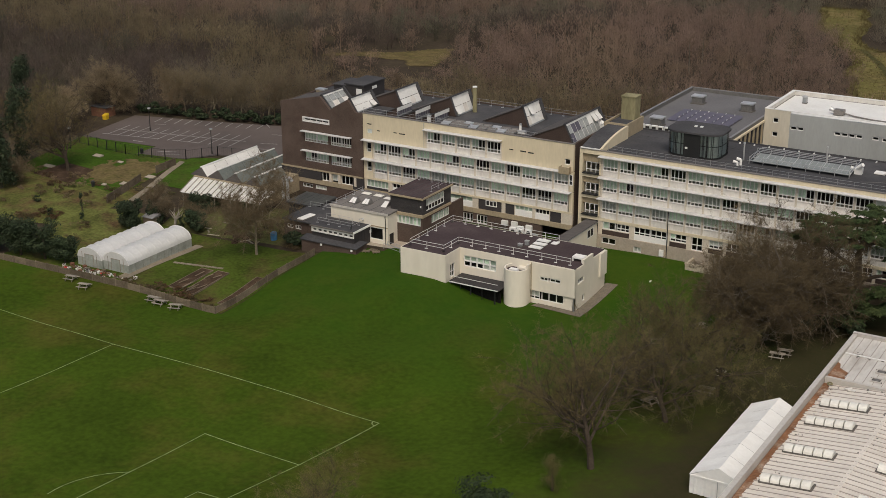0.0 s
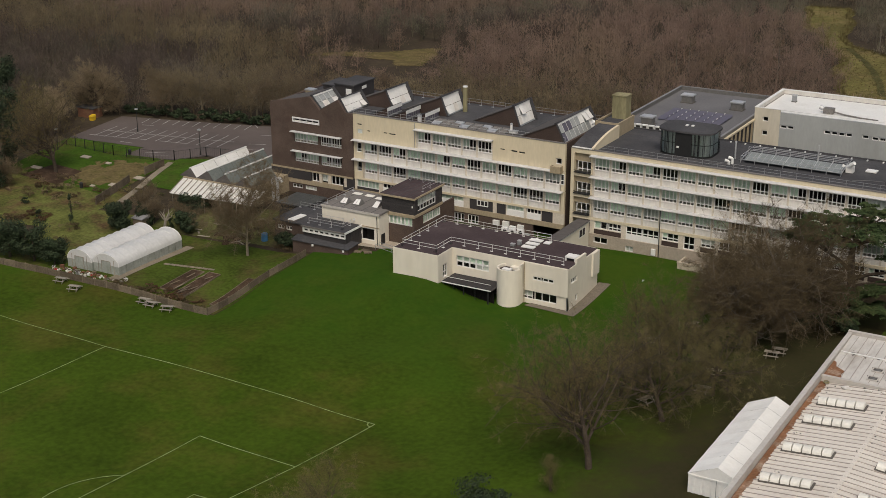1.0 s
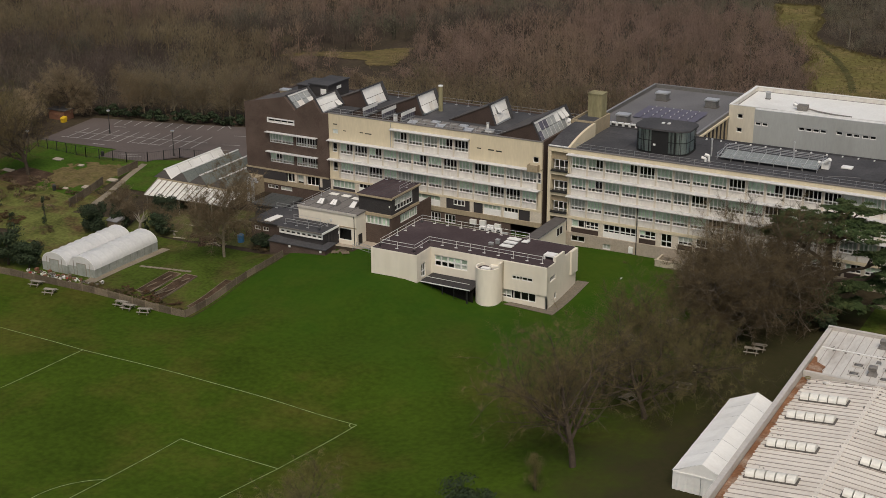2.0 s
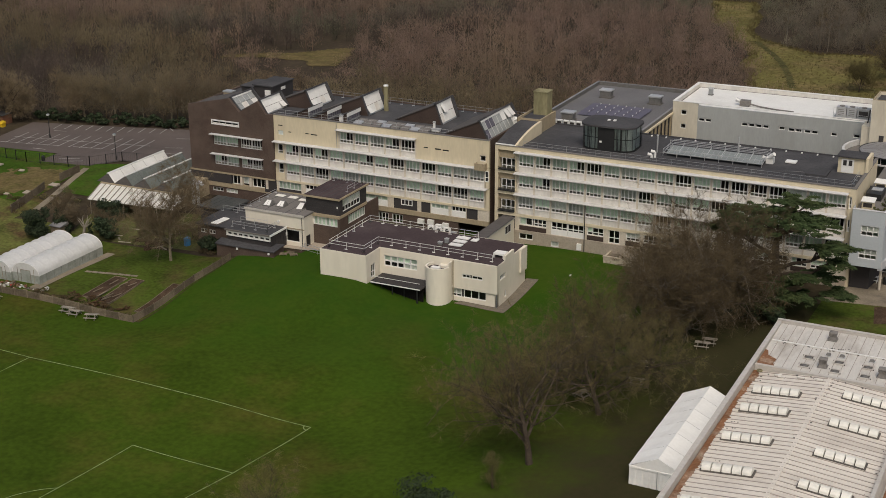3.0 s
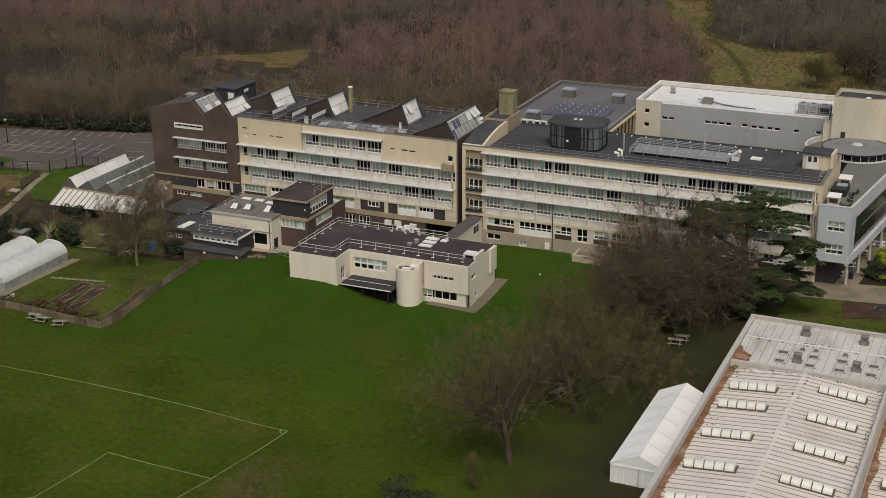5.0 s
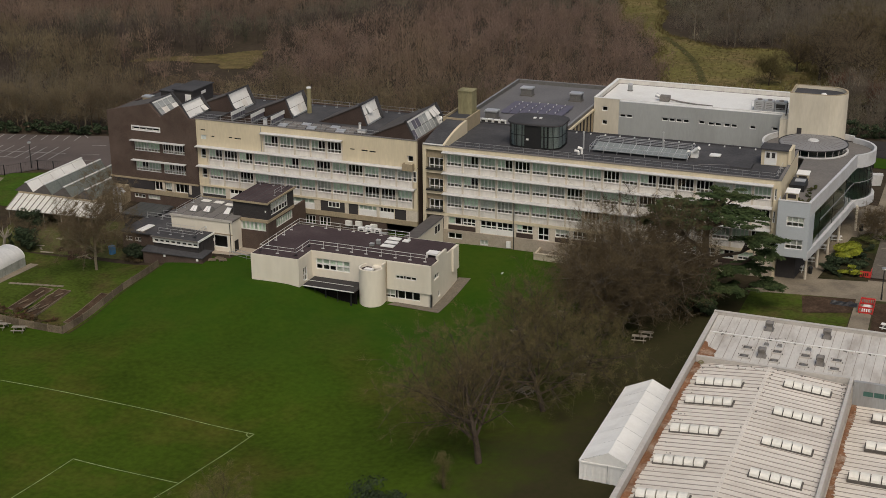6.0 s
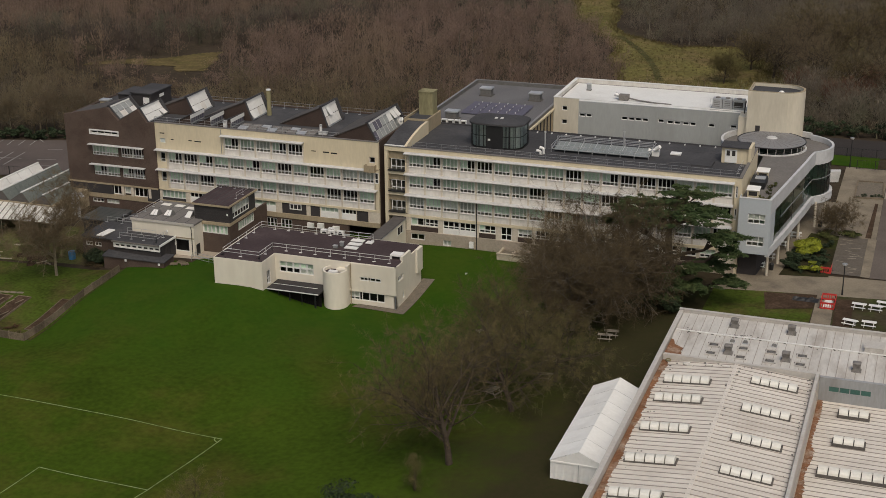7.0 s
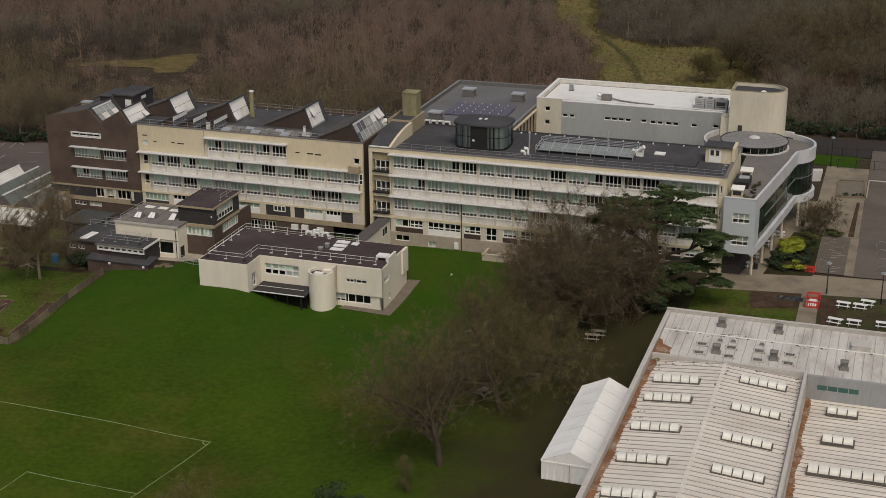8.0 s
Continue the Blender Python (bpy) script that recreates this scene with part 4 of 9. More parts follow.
def strip_light(x, y0, y1, h=1.5):
    """A low northlight: a felt slope, a white head board and a row of upright panes under it."""
    ob = thing("strip_rooflight", "low felt-backed rooflight with a white head board", "rooflight", "low rooflights")
    part("cheek", Build().slab_y([(x - 3.0, RA), (x, RA), (x, RA + h - 0.08)], y0, y0 + 0.15), CHEEK, ob)
    part("cheek", Build().slab_y([(x - 3.0, RA), (x, RA), (x, RA + h - 0.08)], y1 - 0.15, y1), CHEEK, ob)
    part("slope", Build().slab_y([(x - 3.2, RA), (x + 0.1, RA + h), (x + 0.1, RA + h + 0.1), (x - 3.2, RA + 0.1)], y0 - 0.15, y1 + 0.15), FELT, ob, "dark felt slope")
    part("head_board", Build().box(x, x + 0.14, y0 - 0.1, y1 + 0.1, RA + h - 0.62, RA + h - 0.02), FRAME, ob, "white head board")
    n = 6
    for i in range(n):
        a, b = y0 + (y1 - y0) * i / n, y0 + (y1 - y0) * (i + 1) / n
        part("pane", Build().box(x - 0.02, x + 0.03, a + 0.04, b - 0.04, RA + 0.15, RA + h - 0.62), PV, ob, "dark upright pane")
        part("mullion", Build().box(x - 0.02, x + 0.09, a - 0.04, a + 0.04, RA + 0.1, RA + h - 0.62), FRAME_GREY, ob)
    part("sill", Build().box(x - 0.02, x + 0.16, y0, y1, RA, RA + 0.12), FRAME_GREY, ob)


for x, y in ((-35.5, 2.3), (-31.7, 2.2), (-27.9, 2.15)):
    strip_light(x, y, y + 4.4)
vent(-28.6, 1.4, RA, 0.5, 0.5, 1.3, material=FRAME)
part("downpipe", Build().tube((-28.75, -0.05, 14.0), (-28.75, -0.05, 18.2), 0.05), FRAME_GREY, west)
flue = thing("flue", "tall pale brick flue with a white cap", "chimney")
part("shaft", Build().tube((-25.6, 11.6, RA), (-25.6, 11.6, 22.3), 0.40, 0.37, 10), STACK, flue)
part("cap", Build().tube((-25.6, 11.6, 22.3), (-25.6, 11.6, 22.5), 0.44, 0.42, 10), FRAME, flue)
for i in range(8):
    for j in range(2):
        ob = thing("solar_panel", "small grey solar panel lying on the roof", "solar panel", "flat solar panels")
        x, y = -26.5 + 1.75 * i, 1.6 + 1.5 * j
        part("panel", Build().hexa([(x, y, RA + 0.08), (x + 1.55, y, RA + 0.08), (x + 1.55, y + 1.1, RA + 0.35), (x, y + 1.1, RA + 0.35), (x, y, RA + 0.13), (x + 1.55, y, RA + 0.13), (x + 1.55, y + 1.1, RA + 0.4), (x, y + 1.1, RA + 0.4)]), FELT_GREY if (i + j) % 3 else GALV, ob)
        part("stand", Build().box(x + 0.1, x + 1.45, y + 0.9, y + 1.05, RA, RA + 0.3), GALV, ob)
vent(-11.6, 2.6, RA, 1.3, 0.7, 0.6, material=FRAME)
vent(-12.2, 3.1, RA, 0.3, 0.3, 1.6, material=FRAME)
railing("guard_rail", [(-41.6, 1.1), (-1.6, 1.1)], RA, "galvanised guard rail along the roof edge", r=0.025)
railing("guard_rail", [(-44, 16.6), (-1.6, 16.6)], RA, "galvanised guard rail along the rear roof edge", r=0.025)

stack = thing("chimney_stack", "square weathered concrete chimney stack on a cream base", "chimney")
part("shaft", Build().box(0.55, 2.95, 14.2, 16.4, 19.6, 23.35), STACK, stack, "stained concrete shaft")
part("rim", Build().box(0.45, 3.05, 14.1, 16.5, 23.35, 23.5), STACK, stack)
part("base", ring_wall([(-0.6, 10.2), (3.5, 10.2), (3.5, 16.7), (-0.6, 16.7)], 0.3, RB, 19.9), TAN, stack, "stained rendered base")
part("base_roof", Build().box(-0.3, 3.2, 10.5, 16.4, RB, 19.6), FELT, stack, "sunken felt roof")
part("dish", Build().tube((-0.9, 10.1, 19.6), (-1.05, 9.9, 19.7), 0.42, 0.36, 10), FRAME, stack, "white satellite dish")
stairhead = thing("stair_roof", "curved dark felt roof over the stair head", "roof")
curve = [(0.25 + 9.9 * i / 8, 18.1 + 1.5 * (1 - (1 - i / 8) ** 2)) for i in range(9)]
m = Build()
for (ya, za), (yb, zb) in zip(curve, curve[1:]):
    m.poly((0.1, ya, za), (3.3, ya, za), (3.3, yb, zb), (0.1, yb, zb))
part("roof", m, FELT, stairhead)
m = Build()
for x in (3.3, 3.7):
    m.poly(*[(x, y, z + 0.12) for y, z in (curve if x == 3.7 else curve[::-1])], *([(x, 10.15, RB), (x, 0.25, RB)] if x == 3.7 else [(x, 0.25, RB), (x, 10.15, RB)]))
for (ya, za), (yb, zb) in zip(curve, curve[1:]):
    m.poly((3.3, ya, za + 0.12), (3.7, ya, za + 0.12), (3.7, yb, zb + 0.12), (3.3, yb, zb + 0.12))
m.poly((3.3, 0.25, RB), (3.7, 0.25, RB), (3.7, 0.25, 18.22), (3.3, 0.25, 18.22))
part("side_wall", m, CREAM, stairhead, "cream curved side wall")
part("flashing", Build().box(0.05, 3.4, 0.1, 0.28, 18.02, 18.2), FRAME, stairhead)


lantern = thing("roof_lantern", "dark glazed roof lantern with rounded corners", "roof lantern")
LO = rounded(12.3, 20.8, 4.9, 10.9, 1.8)
LT = 21.35
part("kerb", ring_wall(LO, 0.25, RB, RB + 0.2), BLACK, lantern)
part("blind", ring_wall(rounded(12.55, 20.55, 5.15, 10.65, 1.6), 0.05, RB + 0.2, LT), FROST, lantern, "pale grey-green blinds")
part("glazing", ring_sheet(LO, RB + 0.2, LT), GLASS, lantern, "curved glazing")
part("panel", Build().box(15.2, 17.9, 4.84, 4.95, RB + 0.1, LT), BLACK, lantern, "black entrance panel")
part("notice", Build().box(15.5, 15.9, 4.8, 4.84, 18.9, 19.2), FRAME, lantern)
for i, (x, y) in enumerate(LO[::2]):
    part("mullion", Build().tube((x, y, RB + 0.1), (x, y, LT), 0.045, sides=4), BLACK, lantern)
for x in (14.8, 13.9, 18.3, 18.9):
    part("mullion", Build().box(x - 0.045, x + 0.045, 4.85, 4.95, RB + 0.1, LT), BLACK, lantern)
for i in range(12):
    x = 12.9 + 0.62 * i
    if not 15.1 < x < 18.0:
        part("mullion", Build().box(x - 0.03, x + 0.03, 4.84, 4.92, RB + 0.1, LT), BLACK, lantern)
part("transom", ring_wall(rounded(12.26, 20.84, 4.86, 10.94, 1.8), 0.08, 19.6, 19.68), BLACK, lantern)
part("roof", Build().prism(rounded(12.0, 21.1, 4.6, 11.2, 2.0), LT, LT + 0.28), FELT, lantern, "flat dark roof")
part("rooflight", Build().box(15.6, 16.0, 8.0, 8.6, LT + 0.28, LT + 0.42), FRAME, lantern)
part("rooflight", Build().box(16.5, 16.9, 8.1, 8.7, LT + 0.28, LT + 0.42), FRAME, lantern)

rack = thing("collector_rack", "galvanised rack of solar collector tubes on the flat roof", "solar rack")
for i in range(6):
    x = 25.8 + 2.45 * i
    part("collector", Build().hexa([(x, 6.3, RB + 0.35), (x + 2.42, 6.3, RB + 0.35), (x + 2.42, 9.3, RB + 0.9), (x, 9.3, RB + 0.9), (x, 6.3, RB + 0.42), (x + 2.42, 6.3, RB + 0.42), (x + 2.42, 9.3, RB + 0.97), (x, 9.3, RB + 0.97)]), COLLECTOR, rack, "pale grey collector panel")
    for k in range(3):
        part("glazing_bar", Build().tube((x + 0.35 + 0.8 * k, 6.3, RB + 0.43), (x + 0.35 + 0.8 * k, 9.3, RB + 0.98), 0.014, sides=4), GALV, rack)
for y, h in ((6.1, 0.55), (6.1, 1.1), (9.7, 1.1), (9.7, 1.6), (12.2, 1.1), (12.2, 0.6)):
    part("rail", Build().tube((25.4, y, RB + h), (40.6, y, RB + h), 0.05, sides=4), GALV, rack)
for i in range(8):
    x = 25.4 + 15.2 * i / 7
    part("post", Build().tube((x, 6.1, RB), (x, 6.1, RB + 1.1), 0.05, sides=4), GALV, rack)
    part("post", Build().tube((x, 9.7, RB), (x, 9.7, RB + 1.6), 0.035, sides=4), GALV, rack)
    part("brace", Build().tube((x, 6.1, RB + 0.3), (x, 9.7, RB + 1.1), 0.055, sides=4), GALV, rack)
for x in (25.4, 40.6):
    for h in (0.6, 1.1):
        part("rail", Build().tube((x, 6.1, RB + h), (x, 12.2, RB + h), 0.035, sides=4), GALV, rack)
for x, y, h in ((24.2, 4.2, 0.5), (24.6, 4.6, 0.9)):
    pipe = thing("vent_pipe", "bent white vent pipe on the flat roof", "vent pipe", "vent pipes")
    part("riser", Build().tube((x, y, RB), (x, y, RB + h), 0.2, 0.2, 8), FRAME, pipe)
    part("elbow", Build().tube((x, y, RB + h), (x - 0.6, y - 0.2, RB + h + 0.15), 0.2, 0.24, 8), FRAME, pipe)
for x, y, h in ((24.0, 7.6, 2.6), (35.6, 11.6, 2.6)):
    mast = thing("flue_pipe", "slim galvanised flue pipe", "flue", "flue pipes")
    part("pipe", Build().tube((x, y, RB), (x, y, RB + h), 0.13, 0.13, 7), GALV, mast)
    part("cowl", Build().tube((x, y, RB + h), (x, y, RB + h + 0.2), 0.2, 0.16, 7), GALV, mast)
fan = thing("roof_fan", "white twin extract fan on the flat roof", "roof fan")
part("body", Build().box(40.6, 41.7, 8.6, 9.6, RB, RB + 0.9), FRAME, fan)
part("outlet", Build().tube((41.2, 8.6, RB + 1.1), (41.9, 8.3, RB + 1.7), 0.35, 0.3, 8), FRAME, fan)
part("outlet", Build().tube((40.7, 9.0, RB + 0.6), (40.0, 8.8, RB + 0.9), 0.3, 0.3, 8), FRAME, fan)
hatch = thing("roof_hatch", "low white rooflight hatch", "rooflight")
part("lid", Build().box(43.2, 44.8, 9.9, 11.2, RB + 0.1, RB + 0.3), FRAME, hatch)
part("kerb", Build().box(43.3, 44.7, 10.0, 11.1, RB, RB + 0.1), DOME_EDGE, hatch)
for a, b in (((21.4, 3.4), (25.2, 3.9)), ((42.6, 5.0), (46.9, 6.4)), ((24.6, 7.4), (26.0, 7.2))):
    tape = thing("roof_cable", "grey lightning tape run across the felt roof", "cable", "roof cables")
    part("tape", Build().pipe([(a[0], a[1], RB + 0.05), ((a[0] + b[0]) / 2, (a[1] + b[1]) / 2 + 0.3, RB + 0.05), (b[0], b[1], RB + 0.05)], 0.03), LEAD, tape)
pad = thing("roof_pad", "raised dark felt pad on the flat roof", "roof pad")
part("slab", Build().box(47.2, 50.3, 5.2, 8.2, RB, RB + 0.25), FELT, pad)
railing("guard_rail", [(4.2, 1.5), (54.6, 1.5), (54.6, 7.6)], RB, "galvanised guard rail along the flat roof edge", rails=(0.5, 0.95), r=0.02)
for i in range(14):
    w = thing("roof_weight", "small pale ballast block at the rear roof edge", "ballast block", "ballast blocks")
    part("block", Build().box(20.2 + 2.4 * i, 20.38 + 2.4 * i, 16.1, 16.5, RB, RB + 0.16), FRAME, w)

pent = thing("stair_penthouse", "cream stair penthouse with a white double door", "penthouse")
part("wall", Build().box(51.2, 55.2, 8.6, 11.4, RB, 20.05), CREAM, pent)
part("side_wall", Build().box(55.2, 55.62, 8.3, 12.0, BZ, 20.2), CREAM, pent, "cream end wall")
part("roof", Build().box(51.0, 55.2, 8.2, 11.7, 20.05, 20.25), FELT, pent)
door = part("door", Build().box(51.7, 53.5, 8.5, 8.6, RB + 0.1, 19.75), FRAME, pent, "white double door")
for x in (51.95, 52.75):
    part("pane", Build().box(x, x + 0.5, 8.46, 8.5, 18.8, 19.6), DARK, door)

# ---- rear blocks ----
grey = thing("studio_block", "grey flat-roofed block behind the school with solar panels", "school building")
GX0, GX1, GY0, GY1, GZ = -1.9, 17.2, 20.8, 52.0, 17.07
part("wall", Build().box(GX0, GX1, GY0, GY1, 1.5, 16.2), CLAD, grey)
part("roof", Build().box(GX0 + 0.3, GX1 - 0.3, GY0 + 0.3, GY1 - 0.3, 16.2, 16.35), MEMBRANE, grey, "grey membrane roof")
for nm, q in (("parapet", (GX0, GX0 + 0.35, GY0, GY1)), ("parapet", (GX1 - 0.35, GX1, GY0, GY1)), ("parapet", (GX0 + 0.35, GX1 - 0.35, GY1 - 0.35, GY1))):
    part(nm, Build().box(*q, 16.2, GZ - 0.06), ZINC, grey, "dark grey parapet")
    part("coping", Build().box(q[0] - 0.03, q[1] + 0.03, q[2] - 0.03, q[3] + 0.03, GZ - 0.06, GZ), LEAD, grey)
for i in range(5):
    x = 0.9 + 1.16 * i
    part("dormer", Build().box(x, x + 0.95, GY0 + 0.0, GY0 + 0.55, 16.2, 17.3), FRAME, grey, "white framed rooflight box")
    part("dormer_pane", Build().box(x + 0.13, x + 0.82, GY0 - 0.05, GY0, 16.3, 17.12), DARK, grey)
for i in range(7):
    for j in range(4):
        pv = thing("solar_panel", "dark blue solar panel tilted on the grey roof", "solar panel", "tilted solar panels")
        x, y = 2.9 + 1.58 * i, 28.6 + 1.95 * j
        part("panel", Build().hexa([(x, y, 16.5), (x + 1.45, y, 16.5), (x + 1.45, y + 1.72, 16.8), (x, y + 1.72, 16.8), (x, y, 16.55), (x + 1.45, y, 16.55), (x + 1.45, y + 1.72, 16.85), (x, y + 1.72, 16.85)]), PV, pv)
        if i < 6:
            part("ballast", Build().box(x + 1.4, x + 1.57, y + 1.7, y + 1.88, 16.35, 16.9), FRAME, pv, "white ballast block")
part("side_glazing", Build().box(GX1, GX1 + 0.02, GY0 + 0.4, 36.9, 12.5, 16.1), DARK, grey, "dark clerestory glass")
part("side_rail", Build().box(GX1, GX1 + 0.3, GY0, 37.0, 16.15, 16.45), CREAM, grey, "cream rail over the clerestory")
for k in range(8):
    part("side_post", Build().box(GX1 + 0.02, GX1 + 0.28, GY0 + 0.3 + 2.1 * k, GY0 + 0.65 + 2.1 * k, 12.5, 16.15), TAN, grey)
for x, y in ((3.0, 43), (12.6, 42), (2.6, 25)):
    vent(x, y, 16.35, 2.0, 1.6, 1.5, "roof_unit", ZINC, "grey louvred roof unit")

whiteb = thing("hall_block", "grey-clad rear block with a white flat roof", "school building")
WX0, WX1, WY0, WY1, WZ = 17.3, 51.0, 37.1, 52.6, 18.56
holes = [(x0 + 1.22 * i, x0 + 1.08 + 1.22 * i, z, z + 0.62) for x0, n, z in ((21.95, 2, 15.35), (29.5, 4, 15.35), (35.9, 1, 15.4), (37.5, 2, 15.3), (40.2, 2, 15.3), (44.6, 1, 15.3), (48.3, 1, 15.4)) for i in range(n)]
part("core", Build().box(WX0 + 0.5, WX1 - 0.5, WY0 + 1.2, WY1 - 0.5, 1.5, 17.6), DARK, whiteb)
part("front_wall", Build().wall(21.8, WX1, 1.5, WZ - 0.5, WY0, WY0 + 0.4, holes), CLAD, whiteb, "smooth grey metal cladding")
for h in holes:
    window(whiteb, h[0], WY0 + 0.15, h[2], h[1] - h[0], h[3] - h[2], 1, 0.0, None)
endholes = [(18.8, 19.8, 16.2, 17.05), (18.8, 19.8, 13.75, 14.6)]
part("end_bay", Build().wall(WX0, 21.8, 1.5, WZ - 0.06, WY0 - 0.05, WY0 + 0.4, endholes), TOWER, whiteb, "cream rendered end bay")
for h in endholes:
    window(whiteb, h[0], WY0 + 0.15, h[2], 1.0, 0.85, 1, 0.0, None)
part("side_wall", Build().box(WX0, WX0 + 0.4, WY0 + 0.4, WY1, 1.5, WZ - 0.06), PALE, whiteb)
part("back_wall", Build().box(WX0 + 0.4, WX1, WY1 - 0.4, WY1, 1.5, WZ - 0.06), PALE, whiteb)
part("roof", Build().box(WX0 + 0.4, WX1, WY0 + 0.4, WY1 - 0.4, 17.6, 17.75), ROOF_WHITE, whiteb, "white membrane roof")
part("gutter", Build().box(WX0 + 0.4, WX1, WY1 - 0.72, WY1 - 0.4, 17.75, 17.758).box(WX0 + 0.4, WX0 + 0.62, WY0 + 0.4, WY1 - 0.72, 17.75, 17.758), FELT_GREY, whiteb, "grubby gutter strip")
cop = part("coping", Build().wall(WX0 - 0.05, WX1, WY0 - 0.1, WY1 + 0.05, 0, 0.1, [(WX0 + 0.5, WX1, WY0 + 0.25, WY1 - 0.5)]), ROOF_WHITE, whiteb)
cop.matrix_basis = Matrix(((1, 0, 0, 0), (0, 0, 1, 0), (0, 1, 0, WZ - 0.08), (0, 0, 0, 1)))
for i in range(7):
    part("clad_joint", Build().box(24.6 + 3.7 * i, 24.63 + 3.7 * i, WY0 - 0.012, WY0, 1.6, WZ - 0.55), CLAD, whiteb, "thin cladding joint")
chiller = thing("air_handler", "grey rooftop air handling units in a row", "air handler")
for i, (a, b) in enumerate(((44.6, 46.2), (46.35, 47.9), (48.1, 50.0))):
    part("cabinet", Build().box(a, b, 40.2, 41.8, 18.0, 19.6), GALV if i < 2 else FRAME_GREY, chiller)
part("frame", Build().box(44.3, 50.4, 39.6, 42.2, 17.75, 18.0), FRAME_GREY, chiller)
part("louvre", Build().box(48.3, 49.8, 40.14, 40.2, 18.3, 19.2), DARK, chiller)
for x in (44.9, 46.65):
    for k in range(4):
        part("slat", Build().box(x, x + 0.95, 40.15, 40.2, 18.25 + 0.3 * k, 18.33 + 0.3 * k), COWL, chiller)
for x in (45.4, 47.1, 49.05):
    part("fan_ring", Build().tube((x, 41.0, 19.6), (x, 41.0, 19.75), 0.42, 0.42, 10), COWL, chiller)
for x in (44.3, 46.3, 48.35, 50.4):
    part("stanchion", Build().tube((x, 39.5, 17.75), (x, 39.5, 19.65), 0.03, sides=4), GALV, chiller)
for h in (0.9, 1.9):
    part("rail", Build().tube((44.3, 39.5, 17.75 + h), (50.4, 39.5, 17.75 + h), 0.03, sides=4), GALV, chiller)
unit = thing("air_handler", "small grey rooftop air handling unit with a duct", "air handler")
part("cabinet", Build().box(28.0, 29.7, 41.0, 42.3, 17.85, 18.75), COWL, unit)
part("intake", Build().tube((27.2, 41.9, 18.7), (28.0, 41.8, 18.4), 0.42, 0.3, 9), GALV, unit)
part("duct", Build().pipe([(29.7, 41.5, 18.2), (31.5, 41.3, 17.95), (34.5, 40.6, 17.9), (37.5, 40.3, 17.9)], 0.14, 6), COWL, unit)
vent(21.2, 47, 17.75, 0.7, 0.7, 1.3)

tower = thing("stair_tower", "tall cream rendered tower with one rounded end", "tower")
TO = [(51.3, 33.9), (57.0, 33.9)] + arc(57.0, 37.2, 3.3, -90, 90, 12) + [(51.3, 40.5)]
part("wall", Build().prism(TO, 1.5, 22.3), TOWER, tower)
part("parapet", ring_wall(TO, 0.35, 22.3, 22.85), TOWER, tower)
part("coping", ring_wall(TO, 0.38, 22.85, 22.92), TAN, tower, "weathered coping")
part("roof", Build().prism([(51.6, 34.2), (57.0, 34.2)] + arc(57.0, 37.2, 3.0, -90, 90, 12) + [(51.6, 40.2)], 22.3, 22.34), FELT, tower)
part("door", Build().box(52.85, 53.6, 33.82, 33.9, 15.2, 17.1), BRICK_DARK, tower, "dark door")
for k, (z, r) in enumerate(((22.34, 0.62), (22.75, 0.52), (22.98, 0.3))):
    nxt = ((22.75, 0.52), (22.98, 0.3), (23.06, 0.02))[k]
    part("dome", Build().tube((56.6, 34.9, z), (56.6, 34.9, nxt[0]), r, nxt[1], 12), FRAME, tower, "white rooflight dome")
part("link", Build().box(49.9, 51.3, 34.6, 38, 1.5, 18.2), TOWER, tower)
part("pipe", Build().tube((50.9, 33.8, 19.0), (51.1, 33.8, 21.2), 0.12, sides=6), BLACK, tower)

# ---- glass wing with the curved terrace ----
wing = thing("glass_wing", "pale blue clad wing with a curved glazed end", "school building")
side = [(60.2, -2.0), (61.1, 5), (62.05, 12.5), (63.0, 19.9), (63.3, 23.0)] + arc(59.9, 30.3, 6.15, -52, 70, 14)
foot = [(55.7, -2.0)] + side + [(55.7, 37.0)]
inner = [(55.7, -1.6)] + [(x - 0.4, max(y, -1.6)) for x, y in side] + [(55.7, 36.6)]
part("terrace", Build().prism(inner, 14.6, 14.9), FELT_GREY, wing, "grey paved roof terrace")
part("terrace_floor", Build().prism(inner, 7.45, 7.75), COLUMN, wing)
WC = [(55.7, 0.5), (58.4, 0.5), (60.6, 20), (62.0, 27), (61.5, 33), (55.7, 33)]
part("core", Build().prism(WC, 7.5, 14.6), COLUMN, wing)
# Lower wall takes a dark colour in place of the wing's shade.
part("undercroft_wall", Build().prism(WC, 1.5, 7.5), BRICK_DARK, wing, "recessed ground-storey wall, coloured dark for the shade under the wing")
part("side_panel", Build().prism([(59.9, -1.6), (60.2, -2.0), (60.55, 0.8), (60.2, 0.8)], 8.35, 13.6), CLAD_BLUE, wing, "pale blue side panel")
part("parapet", ring_wall(side, 0.4, 13.6, 15.75, False), RIBBON, wing, "pale grey ribbon parapet")
part("slab_edge", ring_wall([(60.25, -1.95)] + [(x + 0.25, y) for x, y in side[1:]], 0.5, 7.1, 8.35, False), RIBBON, wing, "pale grey ribbon slab edge")
gl = part("glazing", ring_sheet([(60.3, 0.8)] + [(x - 0.25, y) for x, y in side[1:]], 8.35, 14.1, False), GLASS_DARK, wing, "green tinted curtain wall")
for i, (x, y) in enumerate(side[1:]):
    part("mullion", Build().tube((x - 0.25, y, 8.35), (x - 0.25, y, 14.1), 0.03, sides=4), BLACK, wing)
part("transom", ring_wall([(x - 0.18, y) for x, y in side[1:]], 0.1, 11.1, 11.2, False), FRAME_GREY, wing)
